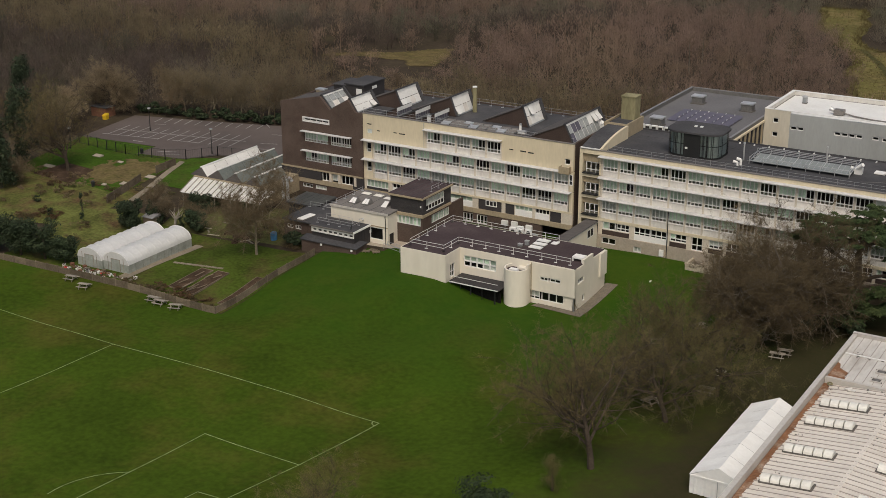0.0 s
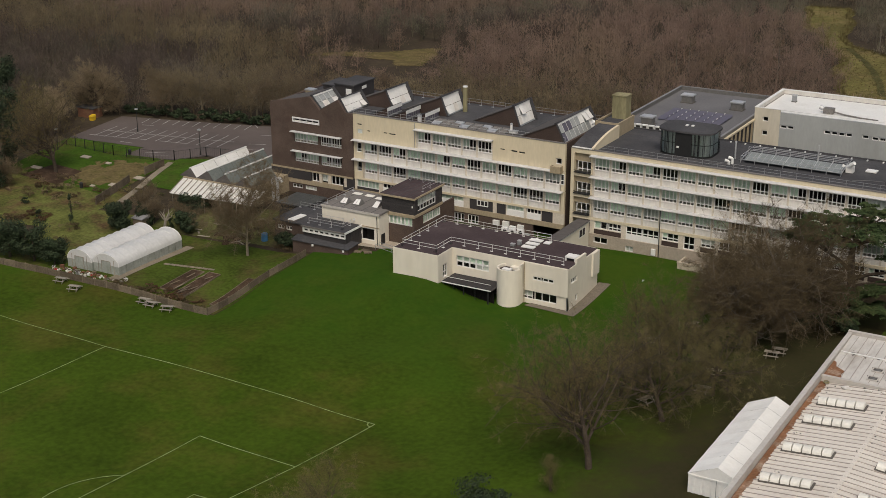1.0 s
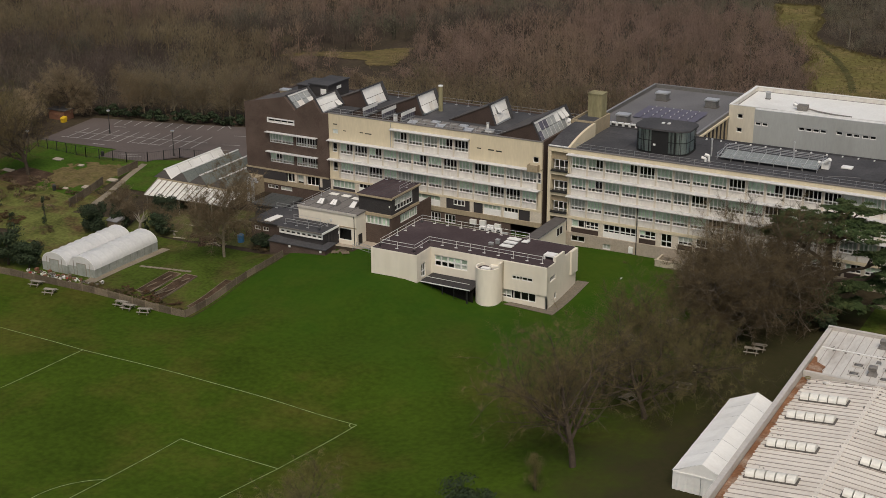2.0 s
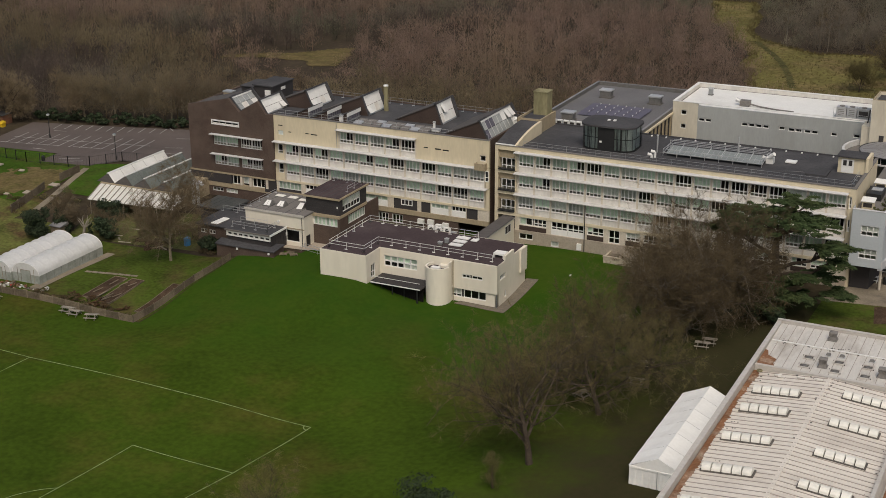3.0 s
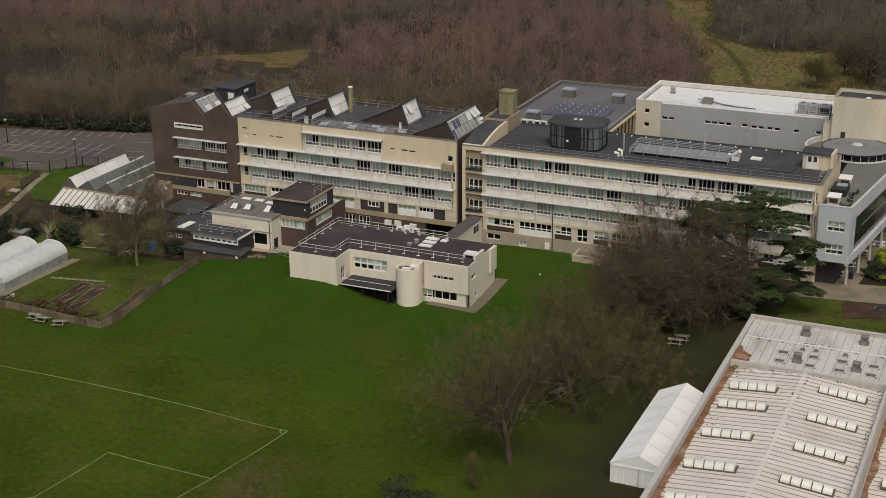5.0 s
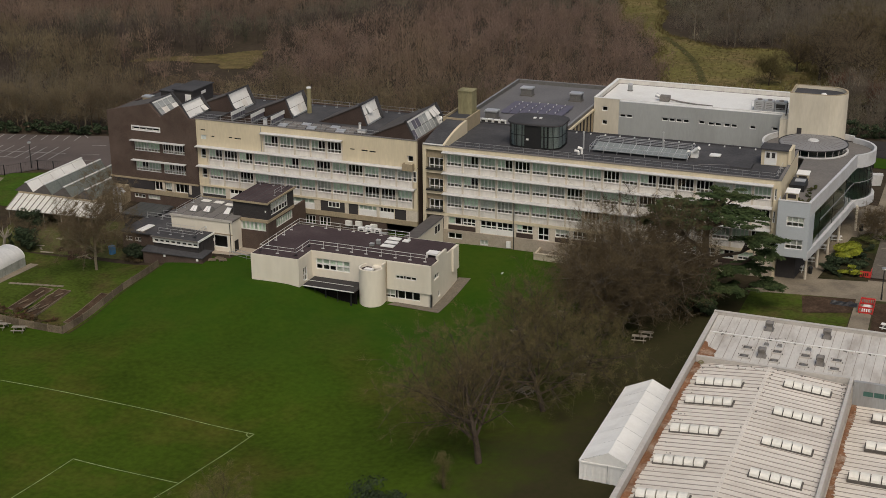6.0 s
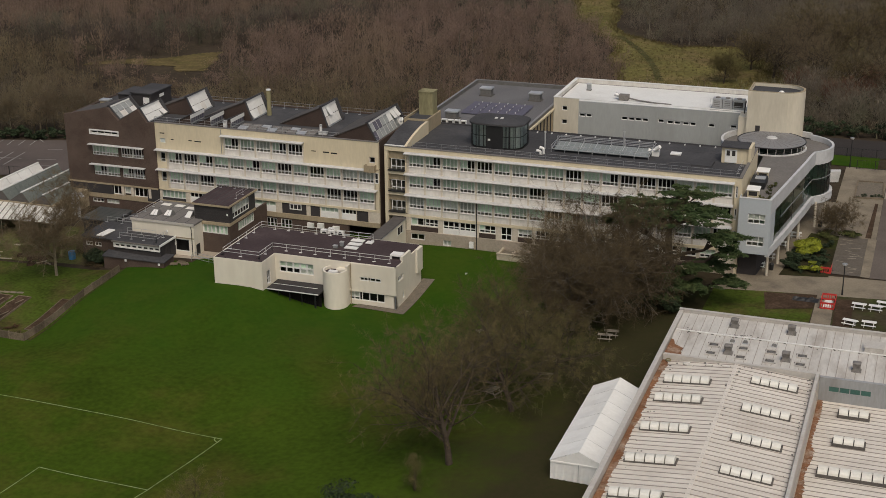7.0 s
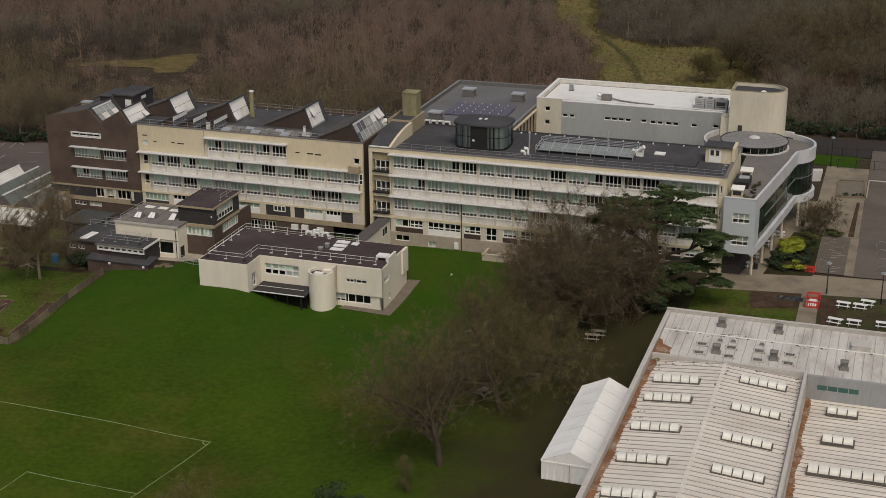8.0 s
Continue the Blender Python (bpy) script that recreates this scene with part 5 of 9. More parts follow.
part("mezzanine", Build().prism([(55.7, 0.5)] + [(x - 1.2, y) for x, y in side[1:]] + [(55.7, 33)], 10.9, 11.15), COLUMN, wing)
fw = [(57.0, 59.5, 12.0, 13.5), (57.0, 59.5, 8.6, 10.1)]
part("front_wall", Build().wall(55.7, 60.2, 7.4, 15.7, -2.0, -1.6, fw), CLAD_BLUE, wing, "pale blue metal front")
part("front_coping", Build().box(55.65, 60.25, -2.05, -1.55, 15.7, 15.78), CANOPY, wing)
for h in fw:
    window(wing, h[0], -1.85, h[2], 2.5, 1.5, 3, 0.65, "curtain")
part("west_wall", Build().box(55.62, 55.7, -1.9, 0.0, 7.4, 15.7), CLAD_BLUE, wing)
part("soffit", Build().box(55.7, 60.1, -1.95, 5.0, 7.38, 7.45), CLAD_BLUE, wing)
for x, y in ((56.2, 0.8), (59.9, 0.8), (60.8, 6.5), (61.6, 12.5), (62.4, 19), (64.3, 25.5), (65.3, 30)):
    part("post", Build().tube((x, y, height(x, y) - 0.2), (x, y, 7.45), 0.2, 0.2, 8), COLUMN, wing)
part("canopy_end", Build().hexa([(65.2, 34.0, 8.4), (66.9, 34.6, 8.4), (66.7, 36.0, 8.4), (65.1, 35.4, 8.4), (65.2, 34.0, 10.2), (67.2, 34.5, 10.2), (67.0, 36.0, 10.2), (65.1, 35.4, 10.2)]), CANOPY, wing, "white tilted canopy panel")
parapet2 = thing("terrace_wall", "curved white parapet wall round the roof terrace", "parapet")
part("wall", ring_wall(arc(56.2, 30.4, 8.3, 118, 205, 14), 0.4, 14.9, 15.8, False), CANOPY, parapet2)
part("wall", ring_wall(arc(58.3, 30.6, 7.3, 60, 100, 8), 0.4, 14.9, 15.8, False), CANOPY, parapet2)
terr = thing("terrace_roof", "grey flat terrace roof beside the glass drum", "roof")
part("deck", Build().prism(arc(56.2, 30.4, 8.1, 100, 250, 20), 14.5, 14.87), FELT_GREY, terr)
DX, DY = 56.2, 29.3
disc = thing("round_rooflight", "large round lead-grey roof over a ring of windows", "roof lantern")
part("roof", Build().tube((DX, DY, 16.04), (DX, DY, 16.2), 5.45, 5.1, 40), LEAD, disc)
part("cone", Build().tube((DX, DY, 16.2), (DX, DY, 16.45), 5.0, 0.9, 40), LEAD, disc, "shallow grey lead cone")
for i in range(28):
    t = 2 * math.pi * i / 28
    part("seam", Build().tube((DX + 1.0 * math.cos(t), DY + 1.0 * math.sin(t), 16.44), (DX + 4.85 * math.cos(t), DY + 4.85 * math.sin(t), 16.22), 0.025, sides=4), FELT_GREY, disc)
part("cap", Build().tube((DX, DY, 16.45), (DX, DY, 16.62), 0.9, 0.7, 16), CANOPY, disc)
part("rim", ring_wall(arc(DX, DY, 5.52, 0, 351, 39), 0.1, 16.0, 16.16), BLACK, disc)
part("glazing", Build().tube((DX, DY, 14.9), (DX, DY, 16.04), 5.05, 5.05, 40), GLASS_DARK, disc)
part("core", Build().tube((DX, DY, 14.9), (DX, DY, 16.0), 3.9, 3.9, 20), DARK, disc)
for i in range(24):
    t = 2 * math.pi * i / 24
    x, y = DX + 5.07 * math.cos(t), DY + 5.07 * math.sin(t)
    part("mullion", Build().tube((x, y, 14.9), (x, y, 16.04), 0.05, sides=4), FRAME, disc)
part("sill", ring_wall(arc(DX, DY, 5.65, 0, 351, 39), 0.35, 14.87, 15.08), CANOPY, disc)
for x, y in ((57.2, 11.6), (57.1, 1.9)):
    cab = thing("terrace_cabinet", "white cabinet with a lid on the roof terrace", "cabinet", "terrace cabinets")
    part("body", Build().box(x - 0.8, x + 0.8, y - 0.7, y + 0.7, 14.9, 16.0), CREAM, cab)
    part("lid", Build().hexa([(x - 0.95, y - 0.9, 16.0), (x + 0.95, y - 0.9, 16.0), (x + 0.95, y + 0.9, 16.2), (x - 0.95, y + 0.9, 16.2), (x - 0.95, y - 0.9, 16.08), (x + 0.95, y - 0.9, 16.08), (x + 0.95, y + 0.9, 16.28), (x - 0.95, y + 0.9, 16.28)]), FRAME, cab)
    part("opening", Build().box(x - 0.6, x + 0.6, y - 0.75, y - 0.7, 15.2, 15.8), DARK, cab)
plant_box = thing("dark_tank", "dark tank housing on the roof terrace", "tank")
part("body", Build().box(56.0, 58.2, 5.6, 9.6, 14.9, 15.9), BLACK, plant_box)
part("lid", Build().box(56.5, 58.0, 7.4, 8.8, 15.9, 16.0), GALV, plant_box)

# ---- pavilion ----
pav = thing("pavilion", "two-storey off-white rendered pavilion with a brown flat roof", "school building")
PZ = 7.23
ph = [(-7.4, -1.9, 4.45, 6.15), (5.45, 8.75, 4.7, 5.3), (3.6, 9.2, 1.55, 2.9), (-7.9, 0.1, -0.4, 3.2)]
part("front_wall", Build().wall(-8.04, 11.0, -0.5, PZ, -23.46, -23.1, ph), RENDER_WHITE, pav)
part("ledge", Build().box(3.2, 11.05, -23.66, -23.46, 2.95, 3.2), RENDER_WHITE, pav)
part("upper_front", Build().wall(4.0, 11.0, 3.2, PZ, -23.66, -23.46, [ph[1]]), RENDER_WHITE, pav)
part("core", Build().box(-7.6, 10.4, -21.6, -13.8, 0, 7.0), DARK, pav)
part("wing_wall", Build().box(-15.85, -15.5, -27.35, -13.4, 0, PZ).box(-15.85, -8.04, -27.7, -27.35, 0, PZ), RENDER_WHITE, pav)
sidedoor = part("wing_side", Build().wall(-27.35, -23.1, 0.0, PZ, 0, 0.35, [(-26.3, -25.0, 3.3, 5.4)]), RENDER_WHITE, pav)
sidedoor.matrix_basis = Matrix(((0, -1, 0, -8.04), (1, 0, 0, 0), (0, 0, 1, 0), (0, 0, 0, 1)))
window(pav, -8.2, -26.3, 3.3, 1.3, 2.1, 2, 0.9, None, 90)
rs = part("right_side", Build().wall(-23.46, -13.4, 0.0, PZ, 0, 0.35, [(-22.6, -20.6, 4.7, 5.5), (-21.0, -20.2, 1.6, 2.6)]), RENDER_WHITE, pav)
rs.matrix_basis = Matrix(((0, -1, 0, 11.0), (1, 0, 0, 0), (0, 0, 1, 0), (0, 0, 0, 1)))
window(pav, 10.85, -22.6, 4.7, 2.0, 0.8, 3, 0.0, None, 90)
window(pav, 10.85, -21.0, 1.6, 0.8, 1.0, 1, 0.0, None, 90)
part("side_block", Build().box(11.0, 11.3, -15.6, -13.4, 3.6, PZ - 0.02), RENDER_WHITE, pav)
part("back_wall", Build().box(-15.5, 10.6, -13.4, -13.1, 0, PZ), RENDER_WHITE, pav)
part("roof", Build().prism([(-15.7, -27.55), (-8.19, -27.55), (-8.19, -23.3), (10.85, -23.3), (10.85, -13.3), (-15.7, -13.3)], 6.9, PZ + 0.04), FELT_PURPLE, pav, "dark brown felt roof")
for i in range(5):
    window(pav, -7.4 + 1.1 * i, -23.3, 4.45, 1.1, 0.85, 1, 0.0, None if i < 3 else "curtain")
    window(pav, -7.4 + 1.1 * i, -23.3, 5.3, 1.1, 0.85, 1, 0.0, "blind")
window(pav, 5.45, -23.55, 4.7, 1.3, 0.6, 2, 0.0, None)
window(pav, 7.0, -23.55, 4.7, 1.75, 0.6, 2, 0.0, None)
window(pav, 3.6, -23.3, 1.55, 1.7, 1.35, 2, 0.45, "curtain")
window(pav, 5.6, -23.3, 1.55, 3.6, 1.35, 3, 0.0, None)
deck = part("deck", Build().box(-7.69, 0.5, -27.3, -23.46, 3.05, 3.25), BRICK_DARK, pav, "dark balcony deck")
part("deck_edge", Build().box(-7.69, 0.5, -27.36, -27.3, 3.13, 3.27), FRAME, pav, "white balcony edge")
for x in (-4.2, -0.2):
    part("post", Build().tube((x, -26.95, 0), (x, -26.95, 3.05), 0.1, sides=6), BLACK, pav)
for x in (-7.5, -5.85, -2.2, 0.0):
    part("strut", Build().tube((x, -27.1, 0.2), (x, -27.1, 3.05), 0.05, sides=5), BLACK, pav, "thin dark strut")
# Near-black slats: the shade under the deck is put into their colour.
for i in range(27):
    part("screen_slat", Build().box(-7.6 + 0.3 * i, -7.33 + 0.3 * i, -26.2, -26.15, 0.0, 3.04), VOID_BLACK, pav, "black screen slat that stands for the shaded void below the balcony")
for k in range(16):
    part("deck_board", Build().box(-7.66, 0.18, -27.28 + 0.235 * k, -27.08 + 0.235 * k, 3.25, 3.29), BRICK_DARK, pav)
# Back sheet and floor are coloured dark for that same shade.
part("undercroft", Build().box(-7.69, 0.2, -23.0, -22.9, -0.5, 3.0), DARK, pav)
part("rail", Build().tube((-7.6, -27.2, 4.1), (0.4, -27.2, 4.1), 0.035, sides=5), FRAME, pav)
part("undercroft_floor", Build().box(-7.69, 0.4, -27.2, -23.0, -0.3, 0.55), BLACK, pav)
drum = part("drum", ring_wall(arc(2.05, -24.55, 1.8, 0, 354, 59), 0.25, -0.3, 6.35), RENDER_WHITE, pav, "off-white rendered stair drum")
part("drum_side", Build().box(3.6, 3.85, -24.55, -23.46, 0.3, 6.9), RENDER_WHITE, pav)
part("drum_back", Build().box(2.05, 3.6, -24.3, -23.46, 0.3, 6.3), RENDER_WHITE, pav)
part("drum_cap", Build().prism(arc(2.05, -24.55, 1.6, 0, 348, 29), 5.9, 5.95), FELT_PURPLE, pav)
part("drum_light", Build().box(1.2, 2.5, -25.3, -24.5, 5.95, 6.2), FRAME, pav, "white rooflight inside the drum")
part("corner_upstand", Build().box(10.66, 11.0, -20.8, -17.6, PZ, PZ + 0.7), RENDER_WHITE, pav, "raised white upstand at the roof edge")
part("downpipe", Build().tube((4.1, -23.75, 0.5), (4.1, -23.75, 7.2), 0.06), TAN, pav)
part("corner_pipe", Build().tube((10.95, -23.75, 0.5), (10.95, -23.75, 3.0), 0.06), FRAME_GREY, pav)
for i in range(4):
    rl = thing("rooflight", "flat white rooflight on the pavilion roof", "rooflight", "pavilion rooflights")
    x, y = (1.6, 1.8, 1.9, 3.6)[i], (-15.0, -16.6, -18.2, -15.2)[i]
    part("lid", Build().box(x - (1.0 if i < 3 else 0.5), x + (1.0 if i < 3 else 0.5), y - 0.5, y + 0.5, PZ + 0.15, PZ + 0.28), FRAME, rl)
    part("kerb", Build().box(x - 0.9 * (1 if i < 3 else 0.5), x + 0.9 * (1 if i < 3 else 0.5), y - 0.42, y + 0.42, PZ + 0.04, PZ + 0.15), DOME_EDGE, rl)
vent(0.2, -17.8, PZ + 0.04, 0.5, 0.5, 0.8)
vent(-0.4, -18.8, PZ + 0.04, 0.6, 0.5, 0.5)
hatchbox = thing("roof_hatch", "white upstand hatch at the roof corner", "roof hatch")
part("box", Build().wall(8.9, 10.6, PZ + 0.04, PZ + 0.75, -20.4, -20.1, [(9.1, 10.4, PZ, PZ + 0.5)]).box(8.9, 10.6, -20.1, -19.0, PZ + 0.5, PZ + 0.75), FRAME, hatchbox)
railing("guard_rail", [(-14.9, -13.9), (-14.9, -26.5), (-9.0, -26.5), (-9.0, -22.2), (9.6, -22.2)], PZ + 0.04, "white free-standing guard rail round the pavilion roof", r=0.03, material=FRAME)
railing("guard_rail", [(-14.9, -13.9), (3.6, -13.9)], PZ + 0.04, "white free-standing guard rail at the rear roof edge", r=0.03, material=FRAME)
for k, (x, y) in enumerate(((-5.2, -12.2), (-3.9, -12.3), (-2.6, -12.0), (-4.4, -11.2))):
    cu = thing("condenser", "white outdoor condenser unit behind the pavilion", "condenser", "condensers", at=pose(x, y, PZ - 0.7))
    part("casing", Build().box(-0.5, 0.5, -0.25, 0.25, 0.1, 1.0), FRAME, cu)
    part("grille", Build().tube((0.1, -0.26, 0.55), (0.1, -0.28, 0.55), 0.33, 0.33, 14), DARK, cu)
    part("foot", Build().box(-0.45, -0.3, -0.25, 0.25, 0, 0.1).box(0.3, 0.45, -0.25, 0.25, 0, 0.1), BLACK, cu)
gantry = thing("plant_deck", "grey steel plant deck behind the pavilion", "plant deck")
part("deck", Build().box(-6.2, -1.6, -13.0, -10.6, PZ - 0.85, PZ - 0.7), FRAME_GREY, gantry)
for x in (-6.0, -1.8):
    for y in (-12.8, -10.8):
        part("post", Build().tube((x, y, height(x, y) - 0.2), (x, y, PZ - 0.85), 0.08, sides=6), FRAME_GREY, gantry)
tagged(patch("plinth", ((4.5, -24.6), (12.6, -25.0), (12.9, -12.6), (11.0, -12.6)), 0.14, PLINTH, 0.5), "narrow stained paving round the pavilion", "paving", kind="structure")
link = thing("covered_link", "white covered link with a grey felt roof", "covered walkway")
lk = [(1.5, -13.3), (3.6, -13.3), (3.6, -0.2), (1.5, -0.2)]
part("wall", Build().prism([(3.3, -13.1), (3.5, -13.1), (3.5, -0.2), (3.3, -0.2)], 1.8, 6.4), RENDER_WHITE, link)
part("wall", Build().prism([(1.6, -13.1), (1.8, -13.1), (1.8, -0.2), (1.6, -0.2)], 1.8, 6.4), RENDER_WHITE, link)
part("roof", Build().prism(lk, 6.4, 6.55), FELT_SLOPE, link, "grey felt roof")
part("gutter", Build().tube((3.62, -13.1, 6.38), (3.62, -0.2, 6.38), 0.06, sides=6), FRAME_GREY, link)
lw = part("window", Build().wall(-3.9, -1.6, 4.6, 6.0, 0, 0.06, [(-3.8, -2.8, 4.7, 5.9), (-2.7, -1.7, 4.7, 5.9)]), FRAME, link, "white window frame")
lw.matrix_basis = Matrix(((0, -1, 0, 3.57), (1, 0, 0, 0), (0, 0, 1, 0), (0, 0, 0, 1)))
part("window_pane", Build().box(3.5, 3.52, -3.8, -1.7, 4.7, 5.9), DARK, link)

# ---- low buildings in the court ----
court = thing("court_building", "white single-storey court building with a grey roof", "school building")
QX0, QX1, QY0, QY1 = -35.7, -24.8, -17.5, -8.4
part("side_wall", Build().box(QX0, QX0 + 0.3, QY0, QY1, 1.5, 7.6), RENDER_WHITE, court)
part("front_wall", Build().wall(QX0 + 0.3, QX1, 1.5, 7.6, QY0, QY0 + 0.3, [(-28.2, -25.7, 3.3, 5.3)]), RENDER_WHITE, court, "streaked white rendered front")
part("side_wall", Build().box(QX1 - 0.3, QX1, QY0 + 0.3, QY1, 1.5, 7.6), RENDER_WHITE, court)
part("core", Build().box(QX0 + 0.4, QX1 - 0.4, -16.2, QY1, 1.5, 7.4), DARK, court)
window(court, -28.2, QY0 + 0.12, 3.3, 2.5, 2.0, 1, 0.0, None)
part("string_course", Build().box(-28.6, QX1 + 0.02, QY0 - 0.06, QY0, 5.45, 5.6), TAN, court)
part("roof", Build().box(QX0 - 0.1, QX1 + 0.1, QY0 - 0.1, QY1 + 0.1, 7.6, 7.85), FELT_GREY, court, "grey felt roof")
part("roof_edge", Build().box(QX0 - 0.14, QX1 + 0.14, QY0 - 0.16, QY0 - 0.1, 7.55, 7.95), KERB, court)
for k in range(5):
    x = QX0 + 1.6 + 1.9 * k
    part("roof_lap", Build().box(x, x + 0.06, QY0 + 0.3, QY1, 7.85, 7.87), FELT, court)
part("downpipe", Build().pipe([(QX1 - 0.35, QY0 - 0.1, 7.6), (QX1 - 0.35, QY0 - 0.22, 7.3), (QX1 - 0.35, QY0 - 0.1, 7.0), (QX1 - 0.35, QY0 - 0.1, 1.8)], 0.06), BLACK, court)
part("door", Build().box(QX1, QX1 + 0.06, -17.0, -15.9, 2.2, 4.4), BLACK, court, "dark side door")
part("wall_lamp", Build().box(-29.6, -29.3, QY0 - 0.2, QY0, 6.2, 6.5), FRAME, court)
for x, y in ((-32.9, -14.9), (-30.7, -14.5)):
    sk = thing("rooflight", "pyramid rooflight with white panes", "rooflight", "court rooflights")
    part("kerb", Build().box(x - 0.75, x + 0.75, y - 0.8, y + 0.8, 7.85, 8.0), ZINC, sk)
    part("body", Build().hexa([(x - 0.7, y - 0.75, 8.0), (x + 0.7, y - 0.75, 8.0), (x + 0.7, y + 0.75, 8.0), (x - 0.7, y + 0.75, 8.0), (x - 0.45, y + 0.3, 8.6), (x + 0.45, y + 0.3, 8.6), (x + 0.45, y + 0.6, 8.6), (x - 0.45, y + 0.6, 8.6)]), ZINC, sk)
    for u, v in ((-0.56, -0.03), (0.03, 0.56)):
        part("pane", Build().hexa([(x + u, y - 0.72, 8.03), (x + v, y - 0.72, 8.03), (x + v, y - 0.69, 8.03), (x + u, y - 0.69, 8.03), (x + u * 0.7, y + 0.2, 8.57), (x + v * 0.7, y + 0.2, 8.57), (x + v * 0.7, y + 0.23, 8.61), (x + u * 0.7, y + 0.23, 8.61)]), ROOF_WHITE, sk, "white pane")
for x, y in ((-33.7, -10.1), (-31.3, -10.1), (-29.0, -10.6)):
    sk = thing("rooflight", "low flat rooflight on the grey roof", "rooflight", "court rooflights")
    part("lid", Build().hexa([(x - 0.8, y - 0.5, 7.92), (x + 0.8, y - 0.5, 7.92), (x + 0.8, y + 0.5, 7.92), (x - 0.8, y + 0.5, 7.92), (x - 0.65, y - 0.35, 8.05), (x + 0.65, y - 0.35, 8.05), (x + 0.65, y + 0.35, 8.05), (x - 0.65, y + 0.35, 8.05)]), DOME, sk)
    part("kerb", Build().box(x - 0.85, x + 0.85, y - 0.55, y + 0.55, 7.85, 7.92), ZINC, sk)
sk = thing("rooflight", "upright white-paned rooflight by the dark box", "rooflight", "court rooflights")
part("body", Build().hexa([(-27.9, -14.8, 7.85), (-26.8, -14.8, 7.85), (-26.8, -13.5, 7.85), (-27.9, -13.5, 7.85), (-27.7, -13.8, 8.6), (-26.8, -13.8, 8.6), (-26.8, -13.5, 8.6), (-27.7, -13.5, 8.6)]), ZINC, sk)
part("pane", Build().hexa([(-27.85, -14.84, 7.9), (-26.85, -14.84, 7.9), (-26.85, -14.8, 7.9), (-27.85, -14.8, 7.9), (-27.65, -13.84, 8.6), (-26.85, -13.84, 8.6), (-26.85, -13.8, 8.63), (-27.65, -13.8, 8.63)]), ROOF_WHITE, sk)
railing("guard_rail", [(QX0 + 0.5, -16.6), (QX0 + 0.5, -9.0)], 7.85, "galvanised rail along the court roof edge", rails=(0.35, 0.7), r=0.03)
box = thing("clad_box", "dark clad upper room over a brick ground storey", "school building", at=pose(0.4, -1.0, 0.34))
part("front_wall", Build().box(-26.5, -20.4, -13.6, -13.3, 7.3, 10.0), BRICK_DARK, box, "black boarded front")
part("left_wall", Build().box(-26.5, -26.2, -13.3, -5.0, 7.3, 10.0), BRICK_DARK, box)
rw = part("right_wall", Build().wall(-13.3, -5.0, 7.3, 10.0, 0, 0.3, [(-12.6, -7.0, 7.7, 9.7)]), BRICK_DARK, box)
rw.matrix_basis = Matrix(((0, -1, 0, -20.4), (1, 0, 0, 0), (0, 0, 1, 0), (0, 0, 0, 1)))
window(box, -20.55, -12.6, 7.7, 5.6, 2.0, 6, 0.9, "curtain", 90)
part("roof", Build().box(-26.7, -20.2, -13.8, -4.8, 10.0, 10.2), FELT_PURPLE, box, "brown felt roof")
part("eave", Build().box(-26.75, -20.2, -13.9, -13.8, 9.85, 10.15), TAN, box)
for k in range(6):
    part("roof_lap", Build().box(-26.7 + 1.08 * k, -26.62 + 1.08 * k, -13.8, -4.8, 10.2, 10.225), FELT, box)
railing("guard_rail", [(-25.6, -6.5), (-20.6, -6.5), (-20.6, -11.0)], 10.5, "galvanised rail on the clad box roof", rails=(0.5, 0.95), r=0.025)
part("notice", Build().box(-20.9, -20.7, -13.66, -13.6, 8.5, 8.8), FRAME, box)
for k in range(6):
    part("board_joint", Build().box(-26.5, -20.42, -13.63, -13.6, 7.7 + 0.4 * k, 7.73 + 0.4 * k), BLACK, box)
part("fascia", Build().box(-20.2, -20.05, -13.85, -4.8, 10.0, 10.3), TAN, box)
part("core", Build().box(-26.0, -21.5, -12.6, -5.0, 3.0, 9.9), DARK, box)
part("beam", Build().box(-26.6, -20.3, -13.9, -13.2, 6.85, 7.3).box(-20.7, -20.3, -13.2, -5.0, 6.85, 7.3), TAN, box)
part("brick_wall", Build().wall(-26.5, -20.4, 1.8, 6.85, -13.7, -13.4, [(-25.8, -20.8, 5.4, 6.8)]), BRICK, box)
for i in range(7):
    window(box, -25.8 + 5.0 / 7 * i, -13.55, 5.4, 5.0 / 7, 1.4, 1, 0.0, "blind")
bw = part("brick_side", Build().wall(-13.4, -1.0, 1.8, 6.85, 0, 0.3, [(-11.0, -5.5, 5.2, 6.6)]), BRICK, box)
bw.matrix_basis = Matrix(((0, -1, 0, -20.4), (1, 0, 0, 0), (0, 0, 1, 0), (0, 0, 0, 1)))
window(box, -20.55, -11.0, 5.2, 5.5, 1.4, 7, 0.0, "blind", 90)
low = thing("workshop", "low dark-roofed workshop with a white clerestory strip", "workshop")
LX0, LX1, LYF, LYB = -36.5, -28.2, -22.3, -16.0
part("roof", Build().box(LX0, LX1 + 0.1, LYF, LYB, 5.4, 5.62), FELT, low, "dark felt roof")
part("fascia", Build().box(LX1 + 0.1, LX1 + 0.22, LYF - 0.1, LYB, 5.4, 5.72), FRAME, low, "white roof edge")
part("fascia", Build().box(LX0, LX1 + 0.1, LYF - 0.1, LYF, 5.42, 5.68), FELT_GREY, low)
part("wall", Build().box(LX0 + 0.2, LX1, LYF + 0.35, LYB, 1.5, 5.4), BRICK_DARK, low)
